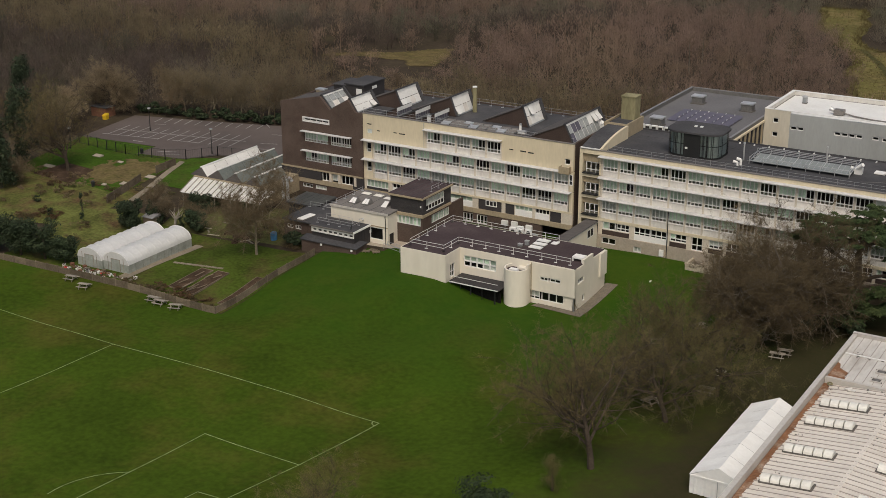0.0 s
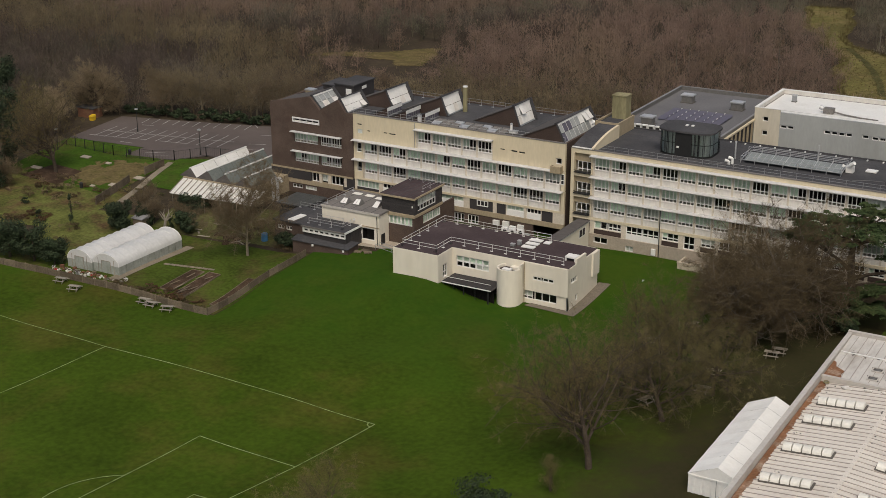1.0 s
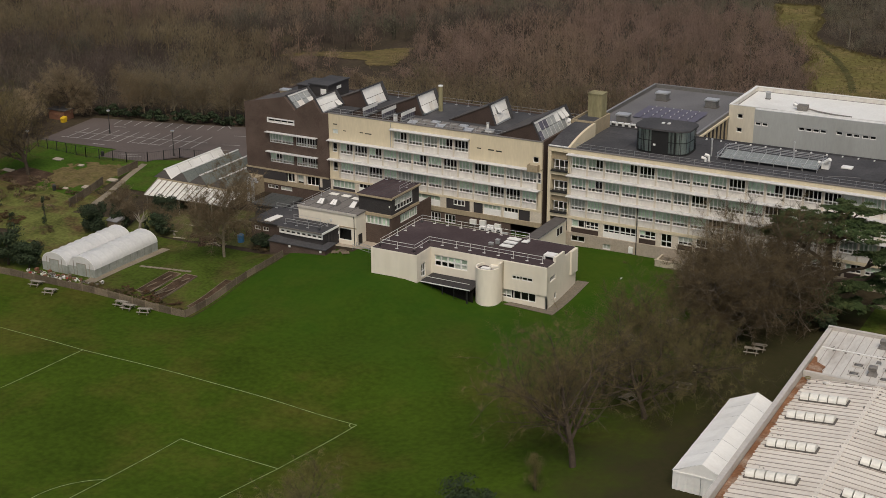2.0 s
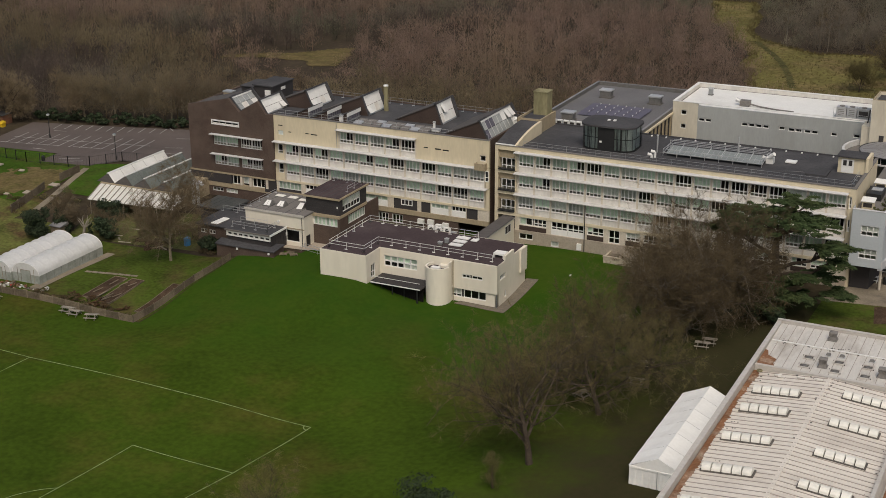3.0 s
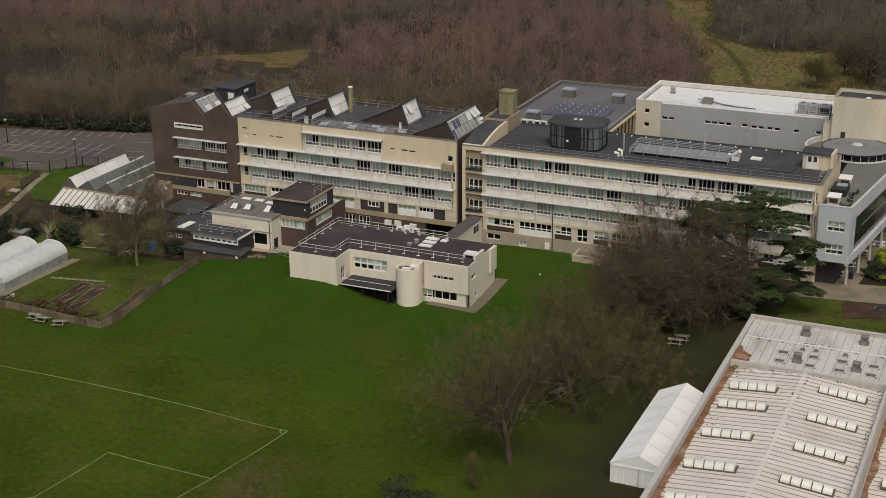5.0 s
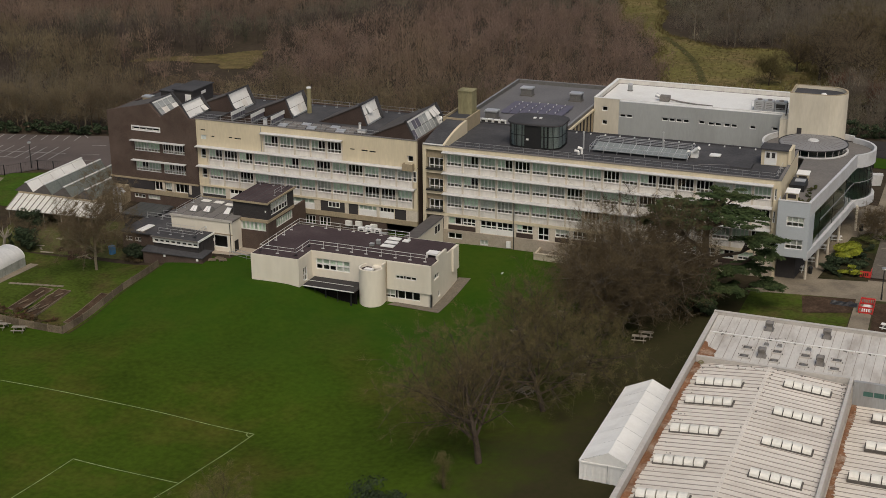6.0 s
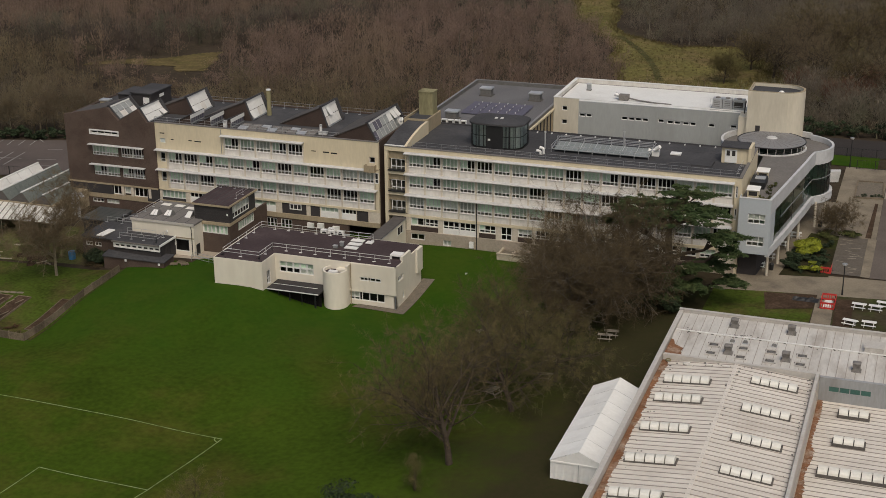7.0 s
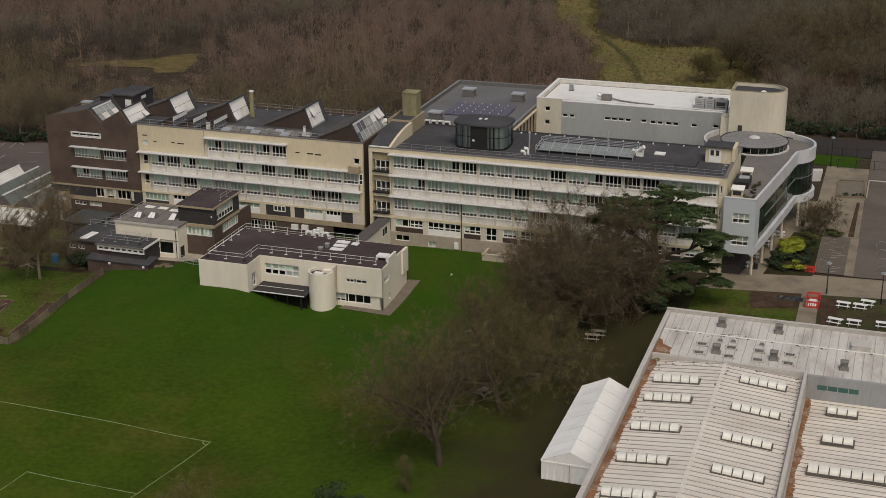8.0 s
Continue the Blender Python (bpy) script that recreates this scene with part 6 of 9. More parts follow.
part("clerestory", Build().wall(LX0 + 0.2, LX1, 4.55, 5.4, LYF + 0.1, LYF + 0.33, [(LX0 + 0.45 + 1.0 * i, LX0 + 1.2 + 1.0 * i, 4.75, 5.12) for i in range(8)]), FRAME, low, "white clerestory frame")
for k in range(7):
    part("board_joint", Build().box(LX1, LX1 + 0.03, LYF + 0.8 + 0.8 * k, LYF + 0.84 + 0.8 * k, 2.2, 5.35), BLACK, low)
part("notice", Build().box(LX1, LX1 + 0.05, -17.6, -17.1, 4.2, 4.7), FRAME, low)
part("lean_to", Build().hexa([(-37.3, -23.6, 1.3), (-26.9, -23.4, 1.3), (-26.9, -20.4, 1.3), (-37.3, -21.9, 1.3), (-37.3, -23.6, 3.4), (-26.9, -23.4, 3.4), (-26.9, -20.4, 3.6), (-37.3, -21.9, 3.7)]), BRICK, low, "brown brick lean-to")
part("lean_roof", Build().hexa([(-37.5, -23.8, 3.4), (-26.7, -23.6, 3.4), (-26.7, -20.3, 3.65), (-37.5, -21.9, 3.75), (-37.5, -23.8, 3.54), (-26.7, -23.6, 3.54), (-26.7, -20.3, 3.79), (-37.5, -21.9, 3.89)]), FELT, low, "dark felt lean-to roof")
for x in (-33.4, -27.6):
    part("lamp", Build().box(x, x + 0.3, -23.95, -23.8, 3.1, 3.4), FRAME, low, "white bulkhead lamp")
railing("guard_rail", [(LX0 + 0.6, -20.9), (-29.4, -20.9), (-29.4, -16.6)], 5.62, "white guard rail on the workshop roof", rails=(0.5, 0.95), r=0.03)
railing("guard_rail", [(LX0 + 0.6, -18.6), (-30.8, -18.6)], 5.62, "white guard rail across the workshop roof", rails=(0.5, 0.95), r=0.03)
annex = thing("annex", "low dark flat-roofed annex beside the court", "outbuilding")
part("roof", Build().box(-43.2, LX0 - 0.02, -20.8, -13.2, 5.0, 5.2), FELT, annex, "dark felt roof")
part("wall", Build().wall(-43.0, LX0 - 0.05, 1.2, 5.0, -20.5, -20.2, [(-42.4, -41.2, 3.6, 4.3), (-40.8, -39.6, 3.6, 4.3)]), BRICK, annex, "brown brick wall")
part("side_wall", Build().box(-43.0, -42.7, -20.2, -13.4, 1.2, 5.0), BRICK, annex)
part("core", Build().box(-42.6, LX0 - 0.1, -19.6, -13.4, 1.2, 4.95), DARK, annex)
for x in (-42.4, -40.8):
    window(annex, x, -20.35, 3.6, 1.2, 0.7, 2, 0.0, None)
skl = thing("rooflight", "long bright rooflight lying on the annex roof", "rooflight")
part("lid", Build().hexa([(-40.5, -20.4, 5.32), (-39.3, -20.4, 5.32), (-39.0, -17.2, 5.32), (-40.2, -17.2, 5.32), (-40.4, -20.3, 5.48), (-39.4, -20.3, 5.48), (-39.1, -17.3, 5.48), (-40.1, -17.3, 5.48)]), FRAME, skl)
part("kerb", Build().box(-40.5, -39.0, -20.4, -17.2, 5.2, 5.32), DOME_EDGE, skl)
glasshouse = thing("glazed_roof", "dark glazed lean-to roof in the court", "glazed roof")
part("wall", Build().box(-48.0, -42.4, -12.6, -7.0, 1.2, 4.8), BRICK_DARK, glasshouse)
part("frame", Build().box(-48.5, -42.1, -13.0, -6.8, 4.8, 4.95), FELT, glasshouse)
for k in range(6):
    for v in range(2):
        a, b = -48.4 + 1.04 * k, -47.42 + 1.04 * k
        ya, yb = -12.9 + 3.05 * v, -9.95 + 3.05 * v
        part("pane", Build().hexa([(a, ya, 4.95), (b, ya, 4.95), (b, yb, 4.95), (a, yb, 4.95), (a, ya, 5.0), (b, ya, 5.0), (b, yb, 5.08), (a, yb, 5.08)]), GLAZED, glasshouse, "dark grey pane")
yard_roof = thing("yard_roof", "low dark felt roof beside the glazed lean-to", "outbuilding")
part("roof", Build().box(-42.0, QX0 - 0.2, -13.0, -7.0, 4.4, 4.6), FELT, yard_roof)
part("wall", Build().box(-41.8, QX0 - 0.3, -12.8, -7.1, 1.2, 4.4), BRICK, yard_roof)
for y in (-12.4, -10.6):
    railing("guard_rail", [(-41.6, y), (-36.4, y)], 4.6, "galvanised rail on the low yard roof", rails=(0.5, 0.95), r=0.03)
railing("guard_rail", [(-42.6, -13.8), (-37.0, -13.8)], 5.2, "galvanised rail on the annex roof", rails=(0.5, 0.95), r=0.03)
ramp = thing("ramp_rail", "grey handrail beside the ramp to the court door", "handrail")
for y in (-19.0, -17.9):
    pts = [(-24.6, y, 3.5), (-21.4, y - 0.4, 3.3), (-17.6, y - 0.8, 3.6)]
    part("rail", Build().pipe(pts, 0.04), FRAME_GREY, ramp)
    part("rail", Build().pipe([(px, py, pz - 0.45) for px, py, pz in pts], 0.03), FRAME_GREY, ramp)
    for px, py, pz in pts:
        part("post", Build().tube((px, py, height(px, py) - 0.1), (px, py, pz), 0.035), FRAME_GREY, ramp)
for k, (x, y) in enumerate(((-25.6, -20.6), (-26.2, -21.6), (-24.6, -21.2))):
    flag = thing("timber_pallet", "brown timber pallet lying beside the workshop", "pallet", "pallets", at=pose(x, y, height(x, y) + 0.1, 0, 0, 20 * k))
    for q in range(5):
        part("slat", Build().box(-0.6, 0.6, -0.5 + 0.22 * q, -0.36 + 0.22 * q, 0.1, 0.13), TIMBER, flag)
    for u in (-0.55, 0.0, 0.5):
        part("bearer", Build().box(u, u + 0.08, -0.5, 0.52, 0, 0.1), TIMBER, flag)

# ---- left-hand sawtooth building and its canopy ----
kiln = thing("sawtooth_workshop", "low workshop with four sawtooth northlights", "workshop")
part("wall", Build().box(-70.8, -55.2, -10.3, 6.5, 1.5, 5.4), TAN, kiln)
for i, x in enumerate((-69.3, -65.5, -61.5, -57.2)):
    y1 = (6.0, 6.3, 4.5, -2.5)[i]
    part("slope", Build().slab_y([(x - 2.6, 5.4), (x + 1.3, 5.4), (x, 7.1)], -9.9, y1), FELT_SLOPE, kiln, "grey roof slope")
    part("ridge", Build().box(x - 0.12, x + 0.18, -10.05, y1 + 0.1, 7.06, 7.2), FRAME, kiln, "white ridge board")
    n = 5
    for k in range(n):
        ya, yb = -9.9 + (y1 + 9.9) * k / n + 0.05, -9.9 + (y1 + 9.9) * (k + 1) / n - 0.05
        part("pane", Build().hexa([(x + 1.3, ya, 5.45), (x + 1.4, ya, 5.45), (x + 1.4, yb, 5.45), (x + 1.3, yb, 5.45), (x + 0.05, ya, 7.05), (x + 0.15, ya, 7.05), (x + 0.15, yb, 7.05), (x + 0.05, yb, 7.05)]), ROOF_WHITE if i == 0 else SAW_GLASS, kiln)
for x in (-54.6, -53.6):
    vp = thing("duct", "bent galvanised duct beside the workshop", "duct", "ducts")
    part("riser", Build().tube((x, -5.5, height(x, -5.5)), (x, -5.5, 6.0), 0.28, sides=8), GALV, vp)
    part("bend", Build().tube((x, -5.5, 6.0), (x + 0.5, -5.5, 6.5), 0.28, sides=8).tube((x + 0.5, -5.5, 6.5), (x + 1.0, -5.4, 5.8), 0.28, sides=8), GALV, vp)
shade = thing("slatted_canopy", "white ribbed canopy on posts beside the workshop", "canopy")
part("sheet", Build().hexa([(-68.5, -16.6, 4.4), (-51.6, -15.2, 4.4), (-52.6, -10.0, 5.2), (-70.6, -10.4, 5.2), (-68.5, -16.6, 4.46), (-51.6, -15.2, 4.46), (-52.6, -10.0, 5.26), (-70.6, -10.4, 5.26)]), DOME, shade, "pale translucent sheeting")
for i in range(17):
    u = i / 16
    a = Vector((-68.5, -16.7, 4.55)).lerp(Vector((-51.6, -15.3, 4.55)), u)
    b = Vector((-70.6, -10.4, 5.34)).lerp(Vector((-52.6, -10.0, 5.34)), u)
    part("rib", Build().tube(a, b, 0.07, sides=4), TIMBER_PALE, shade)
for i in range(6):
    a = Vector((-68.2, -16.3, 0)).lerp(Vector((-51.8, -15.0, 0)), i / 5)
    part("post", Build().tube((a.x, a.y, height(a.x, a.y) - 0.1), (a.x, a.y, 4.45), 0.08, sides=5), TIMBER_PALE, shade)

# ---- sports hall ----
hall = thing("sports_hall", "large hall with a pale ribbed sheet roof", "sports hall")
HX0, HXM, HY1, HYS, HY0 = 53.75, 71.6, -36.15, -49.4, -125.0
part("wall", Build().box(HX0, HXM, HY0, HY1, 2.0, 10.4), KERB, hall, "pale metal wall")
part("wall", Build().box(HXM, 112, HYS, HY1, 2.0, 10.4), KERB, hall)
part("low_wall", Build().box(HXM, 112, HY0, HYS, 2.0, 8.0), KERB, hall)
RXM = 62.7
for xa, xb, za, zb in ((HX0 + 0.5, RXM, 10.55, 11.3), (RXM, HXM - 0.4, 11.3, 10.55)):
    part("roof", Build().hexa([(xa, HY0, za - 0.2), (xb, HY0, zb - 0.2), (xb, HYS - 0.3, zb - 0.2), (xa, HYS - 0.3, za - 0.2), (xa, HY0, za), (xb, HY0, zb), (xb, HYS - 0.3, zb), (xa, HYS - 0.3, za)]), SHEET, hall, "pale profiled roof sheeting")
    n = 0
    y = HYS - 0.6
    while y > HY0:
        if n < 75:
            part("seam", Build().hexa([(xa, y - 0.055, za), (xb, y - 0.055, zb), (xb, y + 0.055, zb), (xa, y + 0.055, za), (xa, y - 0.03, za + 0.06), (xb, y - 0.03, zb + 0.06), (xb, y + 0.03, zb + 0.06), (xa, y + 0.03, za + 0.06)]), SEAM, hall)
        y -= 0.92
        n += 1
part("ridge_cap", Build().box(RXM - 0.2, RXM + 0.2, HY0, HYS - 0.3, 11.28, 11.35), SHEET, hall)
rr = random.Random(5)


def roof_z(x):
    return 11.3 - 0.75 * abs(x - RXM) / 8.6


def ragged(x, w, y0, y1, z, lean):
    """A flat strip of moss with an uneven inner edge, thick as a hand."""
    b = Build()
    n = int((y1 - y0) / 0.21)
    for i in range(n + 1):
        y = y0 + (y1 - y0) * i / n
        e = w * (0.75 + 0.45 * noise.noise(Vector((y * 0.35, x, 0.3))) + (0.22 if i % 3 == 0 else 0) * rr.random() + rr.uniform(-0.12, 0.12))
        b.v += [(x, y, z - 0.05), (x + e, y, z - 0.05 + e * lean), (x + e, y, z + 0.02 + e * lean), (x, y, z + 0.05)]
    for i in range(n):
        for k in range(4):
            b.f.append((4 * i + k, 4 * i + (k + 1) % 4, 4 * i + 4 + (k + 1) % 4, 4 * i + 4 + k))
    b.f += [(3, 2, 1, 0), (4 * n, 4 * n + 1, 4 * n + 2, 4 * n + 3)]
    return b


def crumbs(spots, size, z):
    """Small uneven clods of moss and leaves."""
    b = Build()
    for x, y in spots:
        s = size * rr.uniform(0.25, 1.0)
        pts = [(x + s * rr.uniform(0.6, 1.2) * math.cos(t), y + s * rr.uniform(0.6, 1.2) * math.sin(t)) for t in np.arange(0, 6.2, 1.05)]
        b.prism(pts, z(x, y), z(x, y) + s * rr.uniform(0.3, 0.7))
    return b


part("gutter", ragged(HX0 + 0.5, 0.8, HY0, HYS - 0.3, 10.6, 0.085), RUST, hall, "mossy rusty gutter strip")
tagged(part("ridge_moss", crumbs([(RXM + rr.choice((-0.3, 0.25, 0.4)) + rr.gauss(0, 0.12), HYS - 0.5 - abs(rr.gauss(0, 7))) for _ in range(34)], 0.16, lambda x, y: 11.22), DOME_EDGE, hall, "dark clods of moss along the ridge"), kind="stuff")
tagged(part("roof_moss", crumbs([(rr.uniform(HX0 + 1, 80), rr.gauss(-41.9, 0.3)) for _ in range(46)], 0.13, lambda x, y: 11.15), DOME_EDGE, hall, "dark moss along the cable run"), kind="stuff")
tagged(part("roof_moss", crumbs([(rr.uniform(HX0 + 1, 71), HYS - 0.55 - abs(rr.gauss(0, 0.3))) for _ in range(14)], 0.15, lambda x, y: roof_z(x)), DOME_EDGE, hall), kind="stuff")
part("parapet", Build().box(HX0, HX0 + 0.45, HY0, HY1, 10.4, 11.55), KERB, hall, "pale parapet")
part("parapet_cap", Build().box(HX0 - 0.05, HX0 + 0.5, HY0, HY1 + 0.05, 11.55, 11.6), KERB, hall)
part("parapet", Build().box(HX0 + 0.45, 112, HY1 - 0.4, HY1, 10.4, 11.7), KERB, hall)
part("parapet_cap", Build().box(HX0 - 0.05, 112, HY1 - 0.45, HY1 + 0.05, 11.7, 11.76), KERB, hall)
part("step_gutter", Build().box(HX0 + 0.5, HXM + 0.1, HYS - 0.12, HYS + 0.3, 10.4, 11.3), KERB, hall)
part("moss", Build().prism([(HX0 + 0.52, HYS + 0.36), (HX0 + 2.6, HYS + 0.36), (HX0 + 2.2, HYS + 1.6), (HX0 + 2.3, HYS + 2.6), (HX0 + 1.2, HYS + 3.4), (HX0 + 0.9, HYS + 4.6), (HX0 + 0.52, HYS + 4.9)], 10.9, 11.13), RUST, hall, "rust-brown moss patch")
tagged(part("roof_moss", crumbs([(rr.gauss(62.6, 1.3), rr.gauss(-41.5, 0.3)) for _ in range(34)] + [(rr.uniform(54.5, 58), rr.gauss(-41.5, 0.25)) for _ in range(16)], 0.13, lambda x, y: 11.17), DOME_EDGE, hall), kind="stuff")
tagged(part("roof_moss", crumbs([(HXM - 0.5 - abs(rr.gauss(0, 0.25)), rr.uniform(-80, HYS)) for _ in range(40)] + [(HX0 + 1.6 + abs(rr.gauss(0, 0.5)), rr.uniform(-85, HYS - 1)) for _ in range(40)], 0.11, lambda x, y: roof_z(x)), DOME_EDGE, hall), kind="stuff")
part("parapet", Build().box(HXM - 0.22, HXM + 0.15, HY0, HYS + 0.35, 10.4, 11.4), KERB, hall, "pale blue-grey parapet")
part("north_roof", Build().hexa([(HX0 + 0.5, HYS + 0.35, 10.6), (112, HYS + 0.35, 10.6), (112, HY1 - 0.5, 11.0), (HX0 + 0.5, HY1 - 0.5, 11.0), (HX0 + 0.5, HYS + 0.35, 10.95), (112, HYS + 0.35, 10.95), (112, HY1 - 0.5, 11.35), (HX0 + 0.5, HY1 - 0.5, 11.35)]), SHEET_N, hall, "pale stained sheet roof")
for i in range(40):
    x, w = HX0 + 1.3 + 1.02 * i, 0.045
    part("seam", Build().hexa([(x, HYS + 0.4, 10.95), (x + w, HYS + 0.4, 10.95), (x + w, HY1 - 0.5, 11.35), (x, HY1 - 0.5, 11.35), (x, HYS + 0.4, 11.0), (x + w, HYS + 0.4, 11.0), (x + w, HY1 - 0.5, 11.4), (x, HY1 - 0.5, 11.4)]), SEAM, hall)
for k in range(8):
    x = HX0 + 0.6 + 5.6 * k
    part("cable_run", Build().box(x, x + 5.5, -41.95, -41.78, 11.22, 11.33), FRAME, hall, "pale cable run")
    for u in (1.4, 4.2):
        part("cable_foot", Build().box(x + u, x + u + 0.25, -42.05, -41.68, 11.12, 11.26), DOME_EDGE, hall)
# Upstand in a darker, streaked grey than the KERB walls.
part("clear_wall", Build().wall(HXM + 0.2, 112, 8.0, 11.0, HYS - 0.1, HYS + 0.35, [(72.9 + 1.14 * i, 73.95 + 1.14 * i, 9.4, 10.0) for i in range(4)]), UPSTAND, hall, "pale blue upstand wall")
for i in range(4):
    part("clear_pane", Build().box(72.9 + 1.14 * i, 73.95 + 1.14 * i, HYS - 0.06, HYS - 0.03, 9.4, 10.0), GREEN_GLASS, hall, "greenish glazing")
part("low_roof", Build().box(HXM + 0.2, 112, HY0, HYS - 0.1, 8.0, 8.15), SHEET, hall, "pale profiled roof sheeting")
for i in range(70):
    y = HYS - 0.8 - 0.92 * i
    part("seam", Build().box(HXM + 0.2, 105, y - 0.04, y + 0.04, 8.15, 8.2), SEAM, hall)
part("gutter", ragged(HXM + 0.2, 0.8, HY0, HYS - 0.1, 8.17, 0.0), RUST, hall)


def barrel(w, d, n):
    """A row of domed rooflight panes on a kerb coloured as their shadow line, from its middle."""
    ob = thing("barrel_rooflight", "barrel rooflight of cream domed panes on the hall roof", "rooflight", "hall rooflights")
    # The kerb's dark colour draws the thin shadow round the panes.
    part("kerb", Build().box(-w / 2 - 0.09, w / 2 + 0.12, -d / 2 - 0.06, d / 2 + 0.06, -0.4, 0.07), DOME_EDGE, ob)
    for i in range(n):
        a, b = -w / 2 + w * i / n + 0.06, -w / 2 + w * (i + 1) / n - 0.06
        m = Build()
        k = 7
        for j in range(k + 1):
            t = math.pi * j / k
            m.v += [(a, -d / 2 * math.cos(t), 0.08 + 0.52 * math.sin(t)), (b, -d / 2 * math.cos(t), 0.08 + 0.52 * math.sin(t))]
        m.f = [(2 * j, 2 * j + 1, 2 * j + 3, 2 * j + 2) for j in range(k)] + [tuple(2 * j for j in range(k + 1)), tuple(2 * j + 1 for j in reversed(range(k + 1)))]
        part("pane", m, DOME, ob, smooth=False)
    return ob


first = barrel(5.0, 1.35, 5)
spots = [(58.1, -55.2)] + [(58.0, -60.1 - 7.15 * i) for i in range(8)] + [(67.3, -53.3 - 7.08 * i) for i in range(9)]
for i, (x, y) in enumerate(spots):
    lean = 5 if x > RXM else -5
    m = pose(x, y, roof_z(x) + 0.08, 0, lean, 0)
    if i == 0:
        first.matrix_basis = m
    else:
        copy_thing(first, m)
small = barrel(3.2, 1.35, 3)
small.matrix_basis = pose(75.9, -52.6, 8.45)
copy_thing(small, pose(75.9, -59.5, 8.45))
long = barrel(9.6, 1.5, 9)
long.matrix_basis = pose(78.2, -66.6, 8.45)
copy_thing(long, pose(78.2, -73.7, 8.45))


def north_z(y):
    return 10.95 + 0.4 * (y - HYS - 0.35) / (HY1 - HYS - 0.85)


def cowl(x, y):
    """A square extract cowl: stained apron, flared base, shaft and louvred head."""
    ob = thing("roof_cowl", "square grey roof cowl on a stained apron", "roof cowl", "roof cowls", at=pose(x, y, north_z(y)))
    part("apron", Build().box(-0.55, 0.55, -0.55, 0.55, -0.05, 0.04), COWL, ob, "stained lead apron")
    part("base", Build().hexa([(-0.46, -0.46, 0.04), (0.46, -0.46, 0.04), (0.46, 0.46, 0.04), (-0.46, 0.46, 0.04), (-0.38, -0.38, 0.35), (0.38, -0.38, 0.35), (0.38, 0.38, 0.35), (-0.38, 0.38, 0.35)]), COWL, ob)
    part("shaft", Build().box(-0.36, 0.36, -0.36, 0.36, 0.35, 0.62), COWL, ob)
    for k in range(3):
        part("louvre", Build().box(-0.43, 0.43, -0.43, 0.43, 0.63 + 0.11 * k, 0.7 + 0.11 * k), COWL, ob)
    part("core", Build().box(-0.33, 0.33, -0.33, 0.33, 0.62, 0.94), DARK, ob)
    part("cap", Build().hexa([(-0.47, -0.47, 0.95), (0.47, -0.47, 0.95), (0.47, 0.47, 0.95), (-0.47, 0.47, 0.95), (-0.3, -0.3, 1.07), (0.3, -0.3, 1.07), (0.3, 0.3, 1.07), (-0.3, 0.3, 1.07)]), COWL, ob)


for x, y in ((60.8, -38.9), (67.5, -38.9), (61.2, -46.4), (67.7, -46.3), (75.5, -46.6)):
    cowl(x, y)


def roof_outlet(x, y):
    """A round outlet sunk in a pale square frame."""
    ob = thing("roof_outlet", "round dark outlet in a pale square frame", "roof outlet", "roof outlets", at=pose(x, y, north_z(y)))
    fr = part("frame", Build().wall(-0.62, 0.62, -0.55, 0.55, 0, 0.14, [(-0.5, 0.5, -0.43, 0.43)]), KERB, ob)
    fr.matrix_basis = Matrix(((1, 0, 0, 0), (0, 0, 1, 0), (0, 1, 0, 0), (0, 0, 0, 1)))
    # Pan colour paints the shadow inside the frame.
    part("pan", Build().box(-0.5, 0.5, -0.43, 0.43, 0.0, 0.05), DOME_EDGE, ob)
    part("dome", Build().tube((0, 0, 0.05), (0, 0, 0.16), 0.36, 0.27, 12), ZINC, ob, "dull grey dome")
    part("clip", Build().box(0.52, 0.72, -0.5, -0.36, 0.0, 0.1).box(-0.72, -0.52, 0.34, 0.48, 0.0, 0.1), DOME_EDGE, ob)


for x, y in ((59.3, -44.8), (59.3, -47.1), (62.7, -44.8), (62.7, -47.2), (65.9, -44.8), (66.0, -47.2), (69.4, -44.8), (69.4, -47.1)):
    roof_outlet(x, y)
for x, y in ((61.2, -43.4), (62.7, -43.2), (66.0, -43.1)):
    ob = thing("vent_tile", "small raised roof vent near the cable run", "roof vent", "small roof vents", at=pose(x, y, north_z(y)))
    part("base", Build().box(-0.35, 0.35, -0.3, 0.3, 0, 0.1), GALV, ob)
    part("hood", Build().hexa([(-0.28, -0.24, 0.1), (0.28, -0.24, 0.1), (0.28, 0.24, 0.1), (-0.28, 0.24, 0.1), (-0.2, -0.05, 0.3), (0.2, -0.05, 0.3), (0.2, 0.2, 0.3), (-0.2, 0.2, 0.3)]), ZINC, ob)
for x, y, t in ((57.6, -50.9, 5), (59.7, -50.6, 0), (61.7, -50.7, -4), (57.2, -50.5, 30)):
    ob = thing("roof_block", "small pale concrete block on the sheet roof", "block", "roof blocks", at=pose(x, y, roof_z(x) + 0.05, 0, 0, t))
    part("slab", Build().box(-0.38, 0.38, -0.14, 0.14, 0, 0.12), PALE, ob)
    part("support", Build().box(-0.42, -0.3, -0.18, 0.18, -0.03, 0.0).box(0.3, 0.42, -0.18, 0.18, -0.03, 0.0), DOME_EDGE, ob)
coil = thing("hose_coil", "coil of pale yellow hose in the gutter corner", "hose", at=pose(55.0, -50.1, 10.82))
for k in range(3):
    part("loop", ring_wall(arc(0, 0, 0.34 - 0.03 * k, 0, 330, 11), 0.07, 0.05 * k, 0.05 * k + 0.05), STACK, coil)

hut = thing("roof_box", "pale low plant box on the sheet roof", "plant box")
